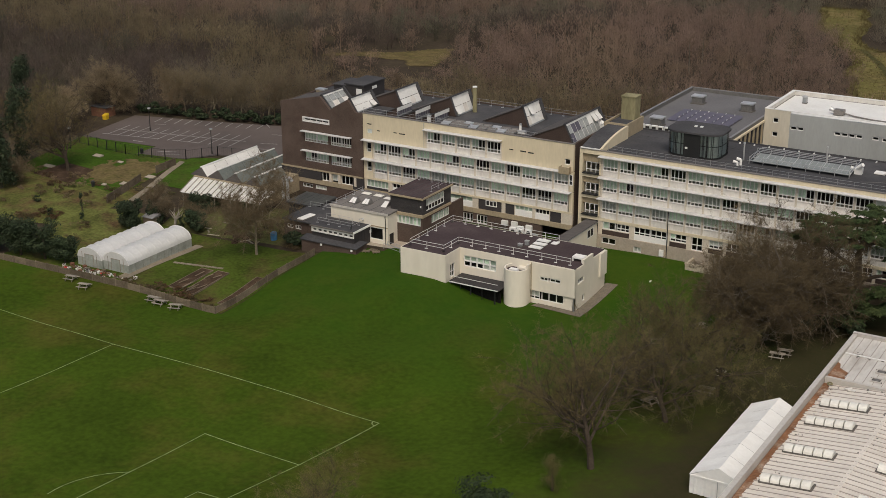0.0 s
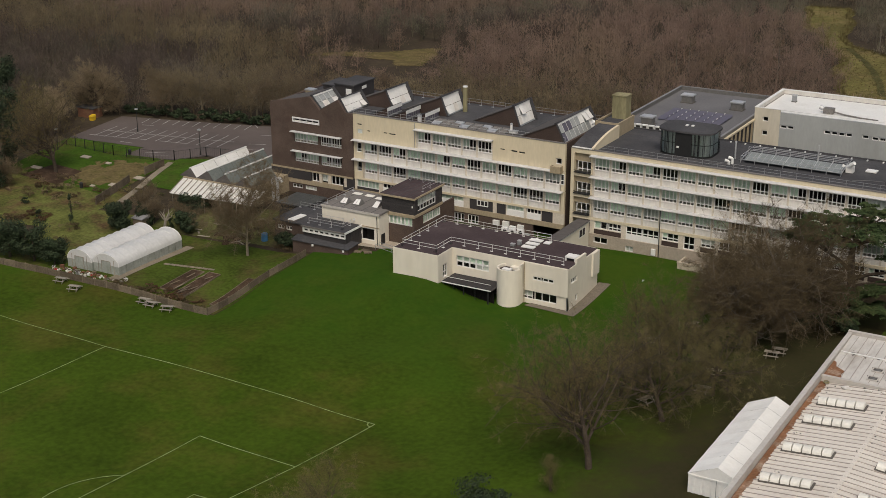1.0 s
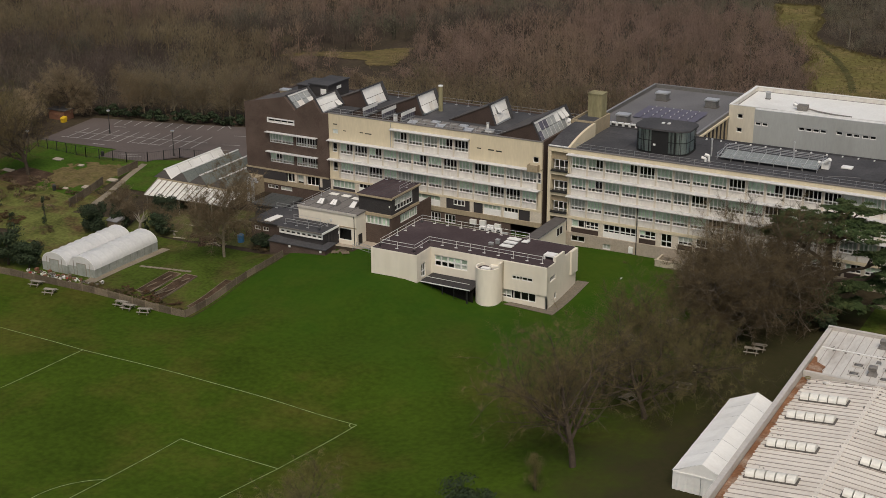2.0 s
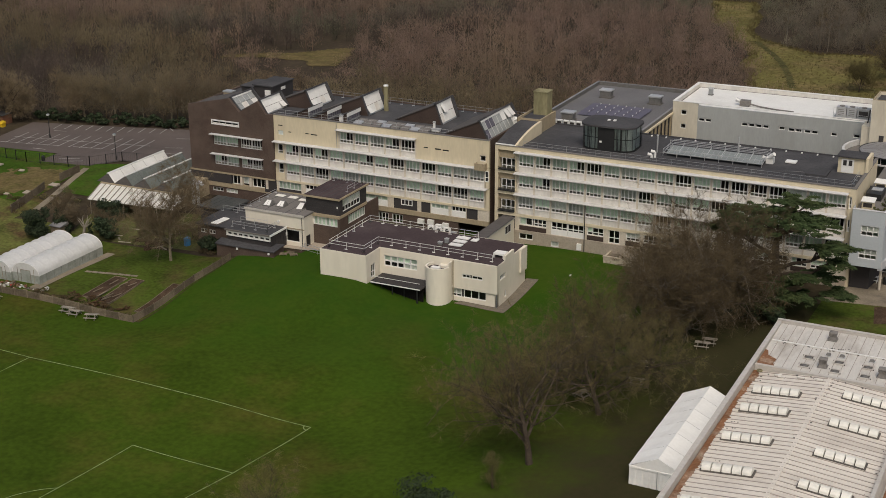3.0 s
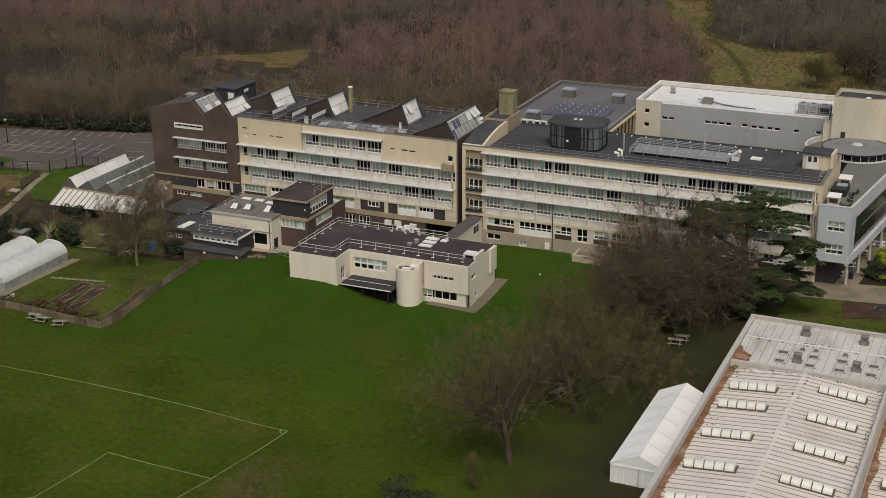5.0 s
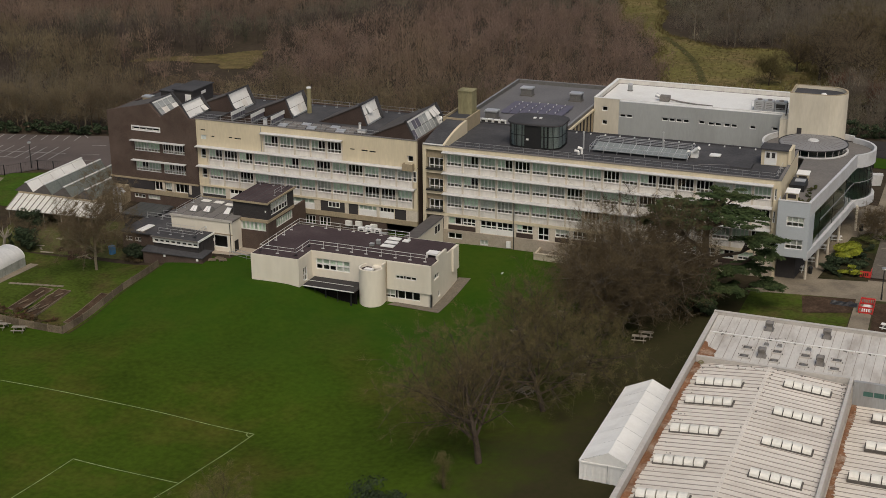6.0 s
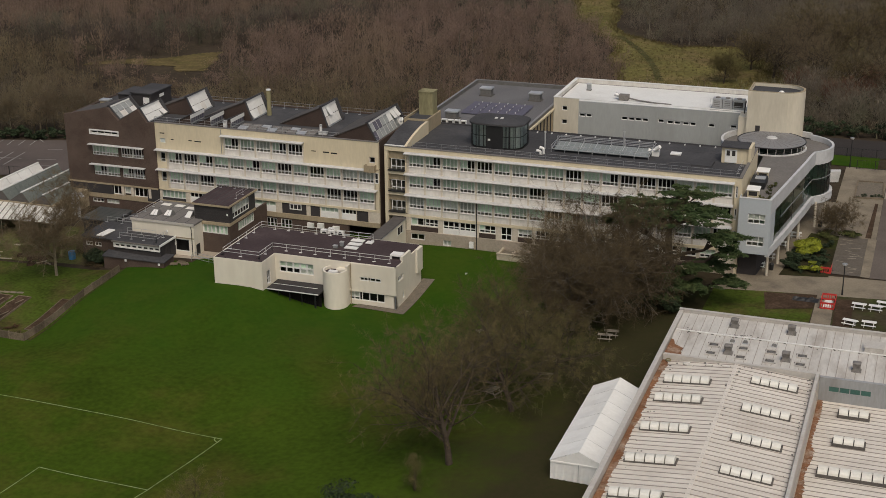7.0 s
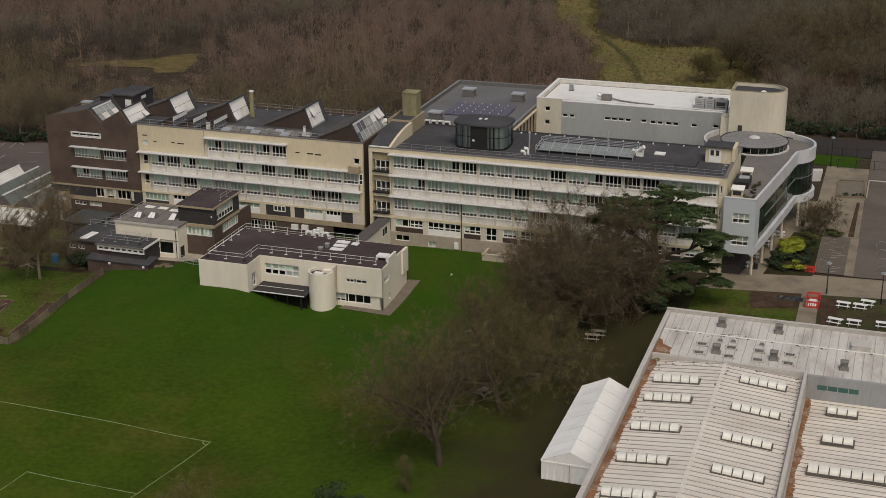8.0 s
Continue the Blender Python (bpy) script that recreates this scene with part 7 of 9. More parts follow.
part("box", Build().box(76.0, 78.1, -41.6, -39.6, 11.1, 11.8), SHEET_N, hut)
part("lid", Build().box(75.92, 78.18, -41.68, -39.52, 11.8, 11.9), KERB, hut)

# ---- marquee ----
tent = thing("marquee", "long white canvas marquee beside the hall", "marquee")
TX0, TX1, TY0, TY1 = 46.5, 52.6, -69.4, -50.2
TXM = (TX0 + TX1) / 2
n = 6
for i in range(n):
    ya, yb = TY0 + (TY1 - TY0) * i / n, TY0 + (TY1 - TY0) * (i + 1) / n - 0.03
    sag = 0.05
    for xa, xb, za, zb in ((TX0 - 0.15, TXM, 6.35, 7.85), (TXM, TX1 + 0.15, 7.85, 6.35)):
        m = Build()
        ym = (ya + yb) / 2
        for y, s in ((ya, 0), (ym, -sag), (yb, 0)):
            m.v += [(xa, y, za + s), ((xa + xb) / 2, y, (za + zb) / 2 + s * 2), (xb, y, zb + s)]
        m.f = [(0, 1, 4, 3), (1, 2, 5, 4), (3, 4, 7, 6), (4, 5, 8, 7)]
        part("roof_panel", m, TENT, tent)
    for x in (TX0, TX1):
        part("side_panel", Build().box(x - 0.03, x + 0.03, ya, yb, 3.6, 6.4), TENT, tent)
for y in (TY0, TY1):
    part("gable", Build().slab_y([(TX0, 6.35), (TX1, 6.35), (TXM, 7.85)], y - 0.03, y + 0.03), TENT, tent)
m = Build()
for i in range(25):
    x = TX0 + (TX1 - TX0) * i / 24
    m.v += [(x, TY0 - 0.04 + 0.06 * math.sin(i * 2.3), 3.9), (x, TY0 - 0.04, 6.35)]
m.f = [(2 * i, 2 * i + 2, 2 * i + 3, 2 * i + 1) for i in range(24)]
part("curtain", m, TENT, tent, "creased white end curtain")
part("valance", Build().box(TX0, TX1, TY0 - 0.1, TY0 - 0.05, 6.2, 6.4), TENT, tent)
part("pole", Build().tube((TXM, TY0 - 0.12, 3.6), (TXM, TY0 - 0.12, 6.35), 0.03, sides=5), FRAME_GREY, tent)


# ---- playing field lines, fences, gardens ----
LINES = [((-95, -62.4), (-62.6, -63.5)), ((-62.6, -63.5), (-38.5, -65.3)), ((-38.5, -65.3), (5.43, -65.9)), ((5.43, -65.9), (3.8, -79.95)), ((3.8, -79.95), (1.2, -93)), ((1.2, -93), (-2, -115)),
         ((-11.06, -78.75), (3.8, -79.95)), ((-11.06, -78.75), (-12.6, -97.2)), ((-12.6, -97.2), (-14, -112)), ((-38.5, -65.3), (-40.9, -83.4)), ((-40.9, -83.4), (-42, -105)), ((-2.2, -90.5), (-3.4, -100)), ((-2.2, -90.5), (1.4, -90.6))]
LINES += list(zip(arc(-7.0, -98.3, 9.15, 123.5, 186, 8), arc(-7.0, -98.3, 9.15, 123.5, 186, 8)[1:]))
LINES += list(zip(arc(5.43, -65.9, 0.9, 180, 268, 3), arc(5.43, -65.9, 0.9, 180, 268, 3)[1:]))
for a, b in LINES:
    tagged(strip("pitch_line", a, b, 0.15, 0.10, LINE), "faded white football pitch line on grass", "pitch line", kind="structure")

GROUND_BITS = [
    ("garden_lawn", ((-80, -48.3), (-33.6, -48.3), (-33.6, -24.5), (-80, -24.5)), 0.07, GARDEN_GRASS, "patchy green school garden lawn", "garden"),
    ("garden_yard", ((-66, -24.5), (-38, -23.0), (-38, -9), (-70, -11)), 0.10, YARD_GRASS, "rough grass and bare earth in the garden yard", "yard"),
    ("court_yard", ((-40, -20), (-24, -18.6), (-4, -6), (-40, 0)), 0.12, STONE, "stained paved court between buildings", "yard"),
    ("rough_garden", ((-112, -40), (-79, -33), (-79, -14), (-118, -9)), 0.07, ROUGH_GRASS, "tussocky rough grass with brown stems", "rough grass"),
    ("rough_garden", ((-82, -38), (-67.5, -44), (-67.5, -22), (-82, -24)), 0.09, ROUGH_GRASS, "tussocky rough grass beside the polytunnels", "rough grass"),
    ("green_plot", ((-112, -12.5), (-83, -17), (-86, 9.8), (-116, 7.8)), 0.11, PLOT_GREEN, "green plot beside the car park", "grass plot"),
    ("verge", ((-82, -9), (-72, -9), (-74, 12), (-86.0, 6.5)), 0.13, PLOT_GREEN, "sloping green verge beside the workshop", "verge"),
    ("car_park", ((-116, 7.6), (-97.5, 9.3), (-97.5, 31.0), (-118.5, 26.0)), 0.125, CAR_PARK, "brownish tarmac car park with faded bay lines", "car park"),
    ("car_park", ((-97.5, 3.6), (-86.5, 5.0), (-86.5, 33.7), (-97.5, 31.0)), 0.125, CAR_PARK, "brownish tarmac car park with faded bay lines", "car park"),
    ("car_park", ((-86.5, 5.0), (-82.6, 10.5), (-82.6, 34.7), (-86.5, 33.7)), 0.125, CAR_PARK, "brownish tarmac car park beside the verge", "car park"),
    ("car_park", ((-82.6, 10.5), (-70, 12.2), (-70, 37.8), (-82.6, 34.7)), 0.125, CAR_PARK, "brownish tarmac car park beside the verge", "car park"),
    ("tree_earth", ((-106, -15.5), (-95.5, -16.5), (-96.5, -8.5), (-105, -7.5)), 0.15, SOIL, "bare dark earth under the trees", "earth"),
    ("earth_track", ((-128, -14), (-110.5, -13), (-113.5, 6.2), (-130, 10)), 0.10, YARD, "brown trodden earth beside the car park", "earth"),
    ("service_yard", ((-73, 7), (-56, 7), (-56, 22), (-75, 22)), 0.12, TARMAC, "tarmac yard beside the brick block", "yard"),
    ("garden_path", ((-55.9, -46.5), (-53.9, -46.5), (-53.4, -28.6), (-55.0, -28.6)), 0.15, PATH, "pale trodden path beside the polytunnel", "path"),
    ("plot_path", ((-79.2, -18.5), (-77.8, -18.5), (-85.0, 3.6), (-86.3, 3.6)), 0.17, PATH, "narrow concrete path past the plots", "path"),
    ("forecourt", ((53.0, -6.5), (80.0, -3.2), (80.0, 4.3), (54.5, 2.5)), 0.10, PATH, "pale paved forecourt path", "path"),
    ("hall_path", ((67.9, -18), (70.6, -18), (70.2, -4.2), (67.8, -4.3)), 0.13, PATH, "pale path to the hall", "path"),
    ("front_lawn", ((53.0, -37), (67.8, -37), (67.7, -4.6), (53.4, -6.4)), 0.09, GARDEN_GRASS, "worn front lawn between paths", "lawn"),
    ("front_bed", ((61.5, -12.5), (67.7, -10.2), (67.7, -4.8), (60.5, -6.0)), 0.14, SOIL, "bare brown planting bed", "flower bed"),
    ("side_lawn", ((70.4, -37), (92, -37), (92, -2.6), (70.4, -4.0)), 0.09, WORN, "worn lawn with white tables", "lawn"),
    ("side_bed", ((70.5, -5.5), (73.0, -5.2), (73.0, -16.5), (70.8, -16.5)), 0.13, SOIL, "bare brown strip of earth", "flower bed"),
    ("undercroft_floor", ((55.6, -2), (66.5, -2), (66.5, 40), (55.6, 40)), 0.08, PATH, "shaded paving below the wing", "paving"),
    ("parking_strip", ((68.6, 4.6), (73.0, 4.6), (73.0, 22), (68.6, 22)), 0.13, SETTS, "pale paved parking strip", "paving"),
    ("shrub_bed", ((61.6, 1.6), (68.6, 2.8), (68.6, 22), (64.2, 22)), 0.15, LITTER, "dark planting bed beside the wing", "flower bed"),
    ("drive", ((74.3, 4.4), (100, 6), (100, 75), (74.0, 75)), 0.10, DRIVE, "grey tarmac drive", "road"),
    ("drive_path", ((73.0, 4.5), (74.3, 4.5), (74.3, 22), (73.0, 22)), 0.12, PATH, "pale paved strip beside the drive", "path"),
    ("walk", ((66.5, 21), (74.2, 22), (74.0, 62), (66.5, 62)), 0.11, PATH, "pale brick-paved walk beside the drive", "path"),
    ("walk_bed", ((69.3, 43.2), (74.0, 43.9), (73.6, 53.4), (69.2, 53.1)), 0.16, PLINTH, "bare planting bed", "flower bed"),
    ("walk_bed", ((72.5, 22.3), (73.4, 22.3), (73.4, 41), (72.9, 41)), 0.17, SOIL, "narrow planting strip along the drive", "flower bed"),
    ("far_verge", ((58, 63), (72, 62), (72, 69.5), (58, 69.5)), 0.10, GRASS, "green verge beyond the wing", "verge"),
    ("far_road", ((50, 69.5), (130, 69.5), (130, 82), (50, 82)), 0.09, ASPHALT, "grey road beyond the campus", "road"),
]
for nm, q, lift, mat, lab, cat in GROUND_BITS:
    tagged(patch(nm, q, lift, mat), lab, cat, kind="structure")


CLEARINGS = [[(-30, 225), (-14, 228), (-8, 196), (1, 168), (9, 162), (18, 157), (31, 162), (39, 150), (41, 130), (40, 110), (17, 106), (7, 130), (1, 152), (-16, 186)],
             [(-119, 97), (-108, 100), (-97, 103), (-93, 97), (-86, 100), (-89, 112), (-94, 121), (-101, 113), (-106, 108), (-118, 101)]]


def inside(x, y, poly):
    hit = False
    for (xa, ya), (xb, yb) in zip(poly, poly[1:] + poly[:1]):
        if (ya > y) != (yb > y) and x < (xb - xa) * (y - ya) / (yb - ya) + xa:
            hit = not hit
    return hit


def is_meadow(x, y):
    nx, ny = (3 * noise.noise(Vector((x * 0.07, y * 0.07, s))) for s in (7.7, 3.3))
    return any(inside(x + nx, y + ny, c) for c in CLEARINGS)


def is_glade(x, y):
    """Open grove between the meadow and the road, with grass under tall trees."""
    return 37 < x < 70 and 112 < y < 186 and y < 118 + 3.4 * (x - 30)


def is_track(x, y):
    u = (163 - y) / 40
    return -0.05 < u < 1.1 and abs(x - (1.5 + 17.5 * u + 1.6 * math.sin(3.1 * u))) < 0.9


MX, MY = list(np.arange(-124, 46, 0.8)), list(np.arange(90, 232, 0.8))
tagged(sheet("meadow", [x for x in MX if x > -45], MY, 0.12, MEADOW, is_meadow), "olive-yellow winter meadow clearing among woods", "meadow", kind="structure")
tagged(sheet("meadow", [x for x in MX if x < -70], [y for y in MY if y < 135], 0.12, STRAW, is_meadow), "narrow straw-coloured clearing among woods", "meadow", kind="structure")
tagged(sheet("glade", list(np.arange(36, 72, 1.5)), list(np.arange(110, 188, 1.5)), 0.1, MEADOW, is_glade), "rough grass under scattered tall trees", "glade", kind="structure")
tagged(sheet("meadow_track", list(np.arange(-2, 26, 0.5)), list(np.arange(116, 168, 0.5)), 0.16, TRACK, is_track), "dark trodden track down the meadow", "track", kind="structure")

PLOT = [(-97.5, -4), (-93, 1.4), (-88, 1.6), (-85.4, -4), (-84.8, -10.5), (-90.5, -14.3), (-97, -13)]


def is_dead_grass(x, y):
    n = Vector((noise.noise(Vector((x * 0.3, y * 0.3, 2.2))), noise.noise(Vector((x * 0.3, y * 0.3, 6.2))))) * 3.0 + Vector((noise.noise(Vector((x * 1.1, y * 1.1, 4.4))), noise.noise(Vector((x * 1.1, y * 1.1, 9.1))))) * 1.2
    return inside(x + n.x, y + n.y, PLOT)


tagged(sheet("dead_grass", list(np.arange(-105, -80, 0.3)), list(np.arange(-20, 8, 0.3)), 0.16, STRAW, is_dead_grass), "straw-coloured dead grass on the plot", "grass plot", kind="structure")
rl = random.Random(52)
for k in range(13):
    x, y = rl.uniform(69.0, 71.0), 5.4 + 1.25 * k
    tagged(strip("paving_line", (x, y), (x + rl.uniform(0.8, 2.0), y + rl.uniform(-0.5, 0.9)), rl.uniform(0.07, 0.14), 0.17, STONE), "worn pale line on the parking strip", "paving line", "parking strip lines", kind="structure")

# car park bays and lamps
bay_ends = []
for k in range(11):
    x = -111.6 + 2.28 * k
    bay_ends.append(((x, 27.2 + 0.246 * (x + 111.6)), (x + 0.85, 23.6 + 0.25 * (x + 111.6))))
for k in range(13):
    x = -113.4 + 2.3 * k
    bay_ends.append(((x, 19.1 + 0.205 * (x + 113.2)), (x + 1.0, 11.4 + 0.19 * (x + 112.2))))
bay_ends += [((-113.8, 15.3), (-84.0, 20.9)), ((-113.8, 11.2), (-101.0, 13.7)), ((-97.9, 14.4), (-92, 15.5)), ((-104.5, 10.2), (-101.6, 10.5)), ((-109.6, 22.4), (-106.9, 23.0)), ((-88.6, 33.6), (-86.4, 31.8)),
             ((-94.8, 6.6), (-91.0, 8.2)), ((-92.8, 5.4), (-89.4, 7.2)), ((-80.4, 21.0), (-77.0, 22.2)), ((-79.2, 17.6), (-75.8, 18.4)), ((-82.4, 27.4), (-79.6, 28.2))]
for a, b in bay_ends:
    tagged(strip("bay_line", a, b, 0.14, 0.17, BAY), "faded white parking bay line", "bay line", "parking bay lines", kind="structure")


def street_lamp(x, y, h, label="slim dark lamp post with a small white head"):
    z = height(x, y)
    ob = thing("street_lamp", label, "street lamp", "street lamps")
    part("post", Build().tube((x, y, z - 0.2), (x, y, z + h), 0.09, 0.06, 7), BLACK, ob)
    part("base", Build().tube((x, y, z), (x, y, z + 0.9), 0.13, 0.13, 7), BLACK, ob)
    part("head", Build().tube((x, y, z + h), (x, y, z + h + 0.22), 0.3, 0.38, 9), FRAME, ob, "small white lantern head")
    part("cap", Build().tube((x, y, z + h + 0.22), (x, y, z + h + 0.35), 0.4, 0.1, 9), FRAME_GREY, ob)


for x, y, h in ((-106.6, 17.7, 4.8), (-84.2, 10.6, 5.0), (-111.4, -0.2, 4.2), (71.1, -3.6, 4.6), (67.1, 61.7, 5.5), (78.6, -5.6, 4.6)):
    street_lamp(x, y, h)


def paling(path, h, label, bay=2.4, material=TIMBER):
    """A timber fence: posts, and panels of pales in one piece."""
    ob = thing("timber_fence", label, "fence")
    for (xa, ya), (xb, yb) in zip(path, path[1:]):
        length = math.hypot(xb - xa, yb - ya)
        n = max(1, round(length / bay))
        ang = math.degrees(math.atan2(yb - ya, xb - xa))
        w = length / n
        holes = [(0.05 + 0.2 * k + 0.14, 0.05 + 0.2 * k + 0.2, 0.15, h - 0.15) for k in range(int((w - 0.2) / 0.2))]
        me = Build().wall(0, w, 0.05, h, -0.03, 0.03, holes).mesh("panel", material)
        for i in range(n):
            x, y = xa + (xb - xa) * i / n, ya + (yb - ya) * i / n
            x2, y2 = xa + (xb - xa) * (i + 1) / n, ya + (yb - ya) * (i + 1) / n
            slope = math.degrees(math.atan2(height(x2, y2) - height(x, y), w))
            part("panel", me, None, ob).matrix_basis = pose(x, y, height(x, y) + 0.03 * math.sin(i * 2.1), 0, -slope, ang) if abs(ang) < 1 else Matrix.Translation((x, y, height(x, y))) @ pose(0, 0, 0, 0, 0, ang) @ pose(0, 0, 0, 0, -slope, 0)
            part("post", Build().box(x - 0.07, x + 0.07, y - 0.07, y + 0.07, height(x, y) - 0.2, height(x, y) + h + 0.1), material, ob)


paling([(-92, -48.9), (-34.2, -48.9), (-33.7, -25.0)], 1.15, "low weathered timber fence round the school garden")
paling([(-81.2, -21.6), (-84.7, -9.0)], 1.6, "grey weathered timber fence beside the plot")
paling([(-84.9, -4.7), (-85.2, 1.2)], 1.6, "grey weathered timber fence beside the path")


def mesh_fence(path, h, label, bay=2.9):
    ob = thing("metal_fence", label, "fence")
    for (xa, ya), (xb, yb) in zip(path, path[1:]):
        length = math.hypot(xb - xa, yb - ya)
        n = max(1, round(length / bay))
        for i in range(n + 1):
            x, y = xa + (xb - xa) * i / n, ya + (yb - ya) * i / n
            z = height(x, y)
            part("post", Build().box(x - 0.06, x + 0.06, y - 0.06, y + 0.06, z - 0.1, z + h), BLACK, ob)
            if i < n:
                x2, y2 = xa + (xb - xa) * (i + 1) / n, ya + (yb - ya) * (i + 1) / n
                z2 = height(x2, y2)
                for k in (0.15, 0.95):
                    part("rail", Build().tube((x, y, z + h * k), (x2, y2, z2 + h * k), 0.025, sides=4), BLACK, ob)
                for j in range(1, 7):
                    u = j / 7
                    px, py, pz = x + (x2 - x) * u, y + (y2 - y) * u, z + (z2 - z) * u
                    part("bar", Build().tube((px, py, pz + h * 0.1), (px, py, pz + h), 0.012, sides=3), BLACK, ob)


mesh_fence([(-118, 3.9), (-99, 2.2), (-89.5, 3.0), (-86.0, 5.0)], 2.2, "dark metal fence along the car park")
mesh_fence([(-86.0, 5.0), (-82.6, 10.4), (-73, 11.8)], 2.0, "dark metal fence at the car park corner")
mesh_fence([(58, 69.2), (74, 69.2)], 1.8, "dark metal railings by the road")


# polytunnels
def polytunnel(x0, x1, y0, y1, label):
    ob = thing("polytunnel", label, "polytunnel", "polytunnels")
    z = height((x0 + x1) / 2, y0) - 0.05
    xm, r, eave = (x0 + x1) / 2, (x1 - x0) / 2, 1.5
    def section(t):
        return xm - r * math.cos(t), z + eave + 1.75 * math.sin(t)
    n, k = 9, 12
    for i in range(n):
        ya, yb = y0 + (y1 - y0) * i / n, y0 + (y1 - y0) * (i + 1) / n
        m = Build()
        for y, s in ((ya, 0.0), ((ya + yb) / 2, -0.06), (yb, 0.0)):
            for j in range(k + 1):
                x, zz = section(math.pi * j / k)
                m.v.append((xm + (x - xm) * (1 + s * 0.4), y, zz + s))
        w = k + 1
        m.f = [(a * w + j, a * w + j + 1, (a + 1) * w + j + 1, (a + 1) * w + j) for a in range(2) for j in range(k)]
        part("cover", m, POLY, ob, smooth=True)
        part("hoop", Build().pipe([(x, ya, zz + 0.015) for x, zz in (section(0.12 + (math.pi - 0.24) * j / k) for j in range(k + 1))], 0.04, 4), POLY, ob)
        for x in (x0, x1):
            part("side_sheet", Build().box(x - 0.03, x + 0.03, ya + 0.04, yb - 0.04, z, z + eave), POLY_SIDE, ob, "grey-green side sheet")
    for y in (y0, y1):
        m = Build()
        pts = [section(math.pi * j / k) for j in range(k + 1)]
        m.slab_y([(x, zz) for x, zz in reversed(pts)], y - 0.02, y + 0.02)
        part("end_arch", m, POLY, ob, "white end film")
        part("end_sheet", Build().box(x0, x1, y - 0.02, y + 0.02, z, z + eave), POLY_SIDE, ob, "grey-green end sheet")
        part("hoop", Build().pipe([(x, y, zz) for x, zz in pts], 0.05, 5), FRAME, ob, "white end hoop")
        for x in (x0 + 1.0, x1 - 1.0):
            part("stud", Build().box(x - 0.04, x + 0.04, y - 0.06, y + 0.06, z, z + 2.4), TIMBER_PALE, ob)
    door = part("door", Build().box(xm - 0.9, xm + 0.9, y0 - 0.06, y0 - 0.02, z, z + 2.1), POLY_SIDE, ob)
    part("door_frame", Build().wall(xm - 0.95, xm + 0.95, z, z + 2.15, y0 - 0.1, y0 - 0.03, [(xm - 0.87, xm + 0.87, z - 1, z + 2.07)]), TIMBER_PALE, ob)


polytunnel(-65.3, -60.25, -44.8, -30.0, "long white polythene tunnel with green end sheets")
polytunnel(-60.2, -55.0, -44.4, -29.7, "white polythene tunnel beside a longer one")


def bed(x0, x1, y0, y1, h=0.16, runs=8):
    """A raised bed that follows the slope: thin boards and soil, run by run."""
    ob = thing("raised_bed", "timber-edged raised bed of dark soil", "raised bed", "raised beds")
    for k in range(runs):
        ya, yb = y0 + (y1 - y0) * k / runs, y0 + (y1 - y0) * (k + 1) / runs
        za, zb = (max(height(x0, y), height(x1, y)) + 0.07 for y in (ya, yb))
        for x in (x0, x1 - 0.08):
            part("side_board", Build().hexa([(x, ya, za - 0.5), (x + 0.08, ya, za - 0.5), (x + 0.08, yb, zb - 0.5), (x, yb, zb - 0.5), (x, ya, za + h), (x + 0.08, ya, za + h), (x + 0.08, yb, zb + h), (x, yb, zb + h)]), TIMBER, ob)
        a, b, t = x0 + 0.08, x1 - 0.08, h - 0.05
        part("soil", Build().hexa([(a, ya, za - 0.5), (b, ya, za - 0.5), (b, yb, zb - 0.5), (a, yb, zb - 0.5), (a, ya, za + t), (b, ya, za + t), (b, yb, zb + t), (a, yb, zb + t)]), SOIL, ob)
        if k == 0:
            part("end_board", Build().box(x0, x1, y0 - 0.08, y0, za - 0.5, za + h), TIMBER, ob)
    part("end_board", Build().box(x0, x1, y1, y1 + 0.08, zb - 0.5, zb + h), TIMBER, ob)


for q in ((-46.6, -44.3, -45.0, -37.2), (-43.6, -41.4, -45.2, -36.9), (-36.5, -35.0, -45.6, -36.3)):
    bed(*q)
rb = random.Random(41)
for k in range(9):
    x, y = rb.uniform(-45.8, -41.6), rb.uniform(-44.5, -37.6)
    board = thing("loose_board", "weathered scaffold board lying on the beds", "board", "bed boards", at=pose(x, y, height(x, y) + 0.3, 0, 0, rb.choice([85, 92, 80, 5])))
    part("plank", Build().box(-rb.uniform(0.6, 1.6), rb.uniform(0.6, 1.6), -0.1, 0.1, 0, 0.05), TIMBER, board)
for k in range(8):
    x = -51.9 + 1.12 * k
    y = -37.0 + 0.155 * 1.12 * k
    flag = thing("paving_slab", "pale worn paving slab laid in the garden lawn", "paving slab", "garden slabs", at=pose(x, y, height(x, y) + 0.08, 0, 0, 8 + rb.uniform(-6, 6)))
    part("slab", Build().box(-0.5, 0.5, -0.28, 0.28, 0, 0.06), PATH, flag)


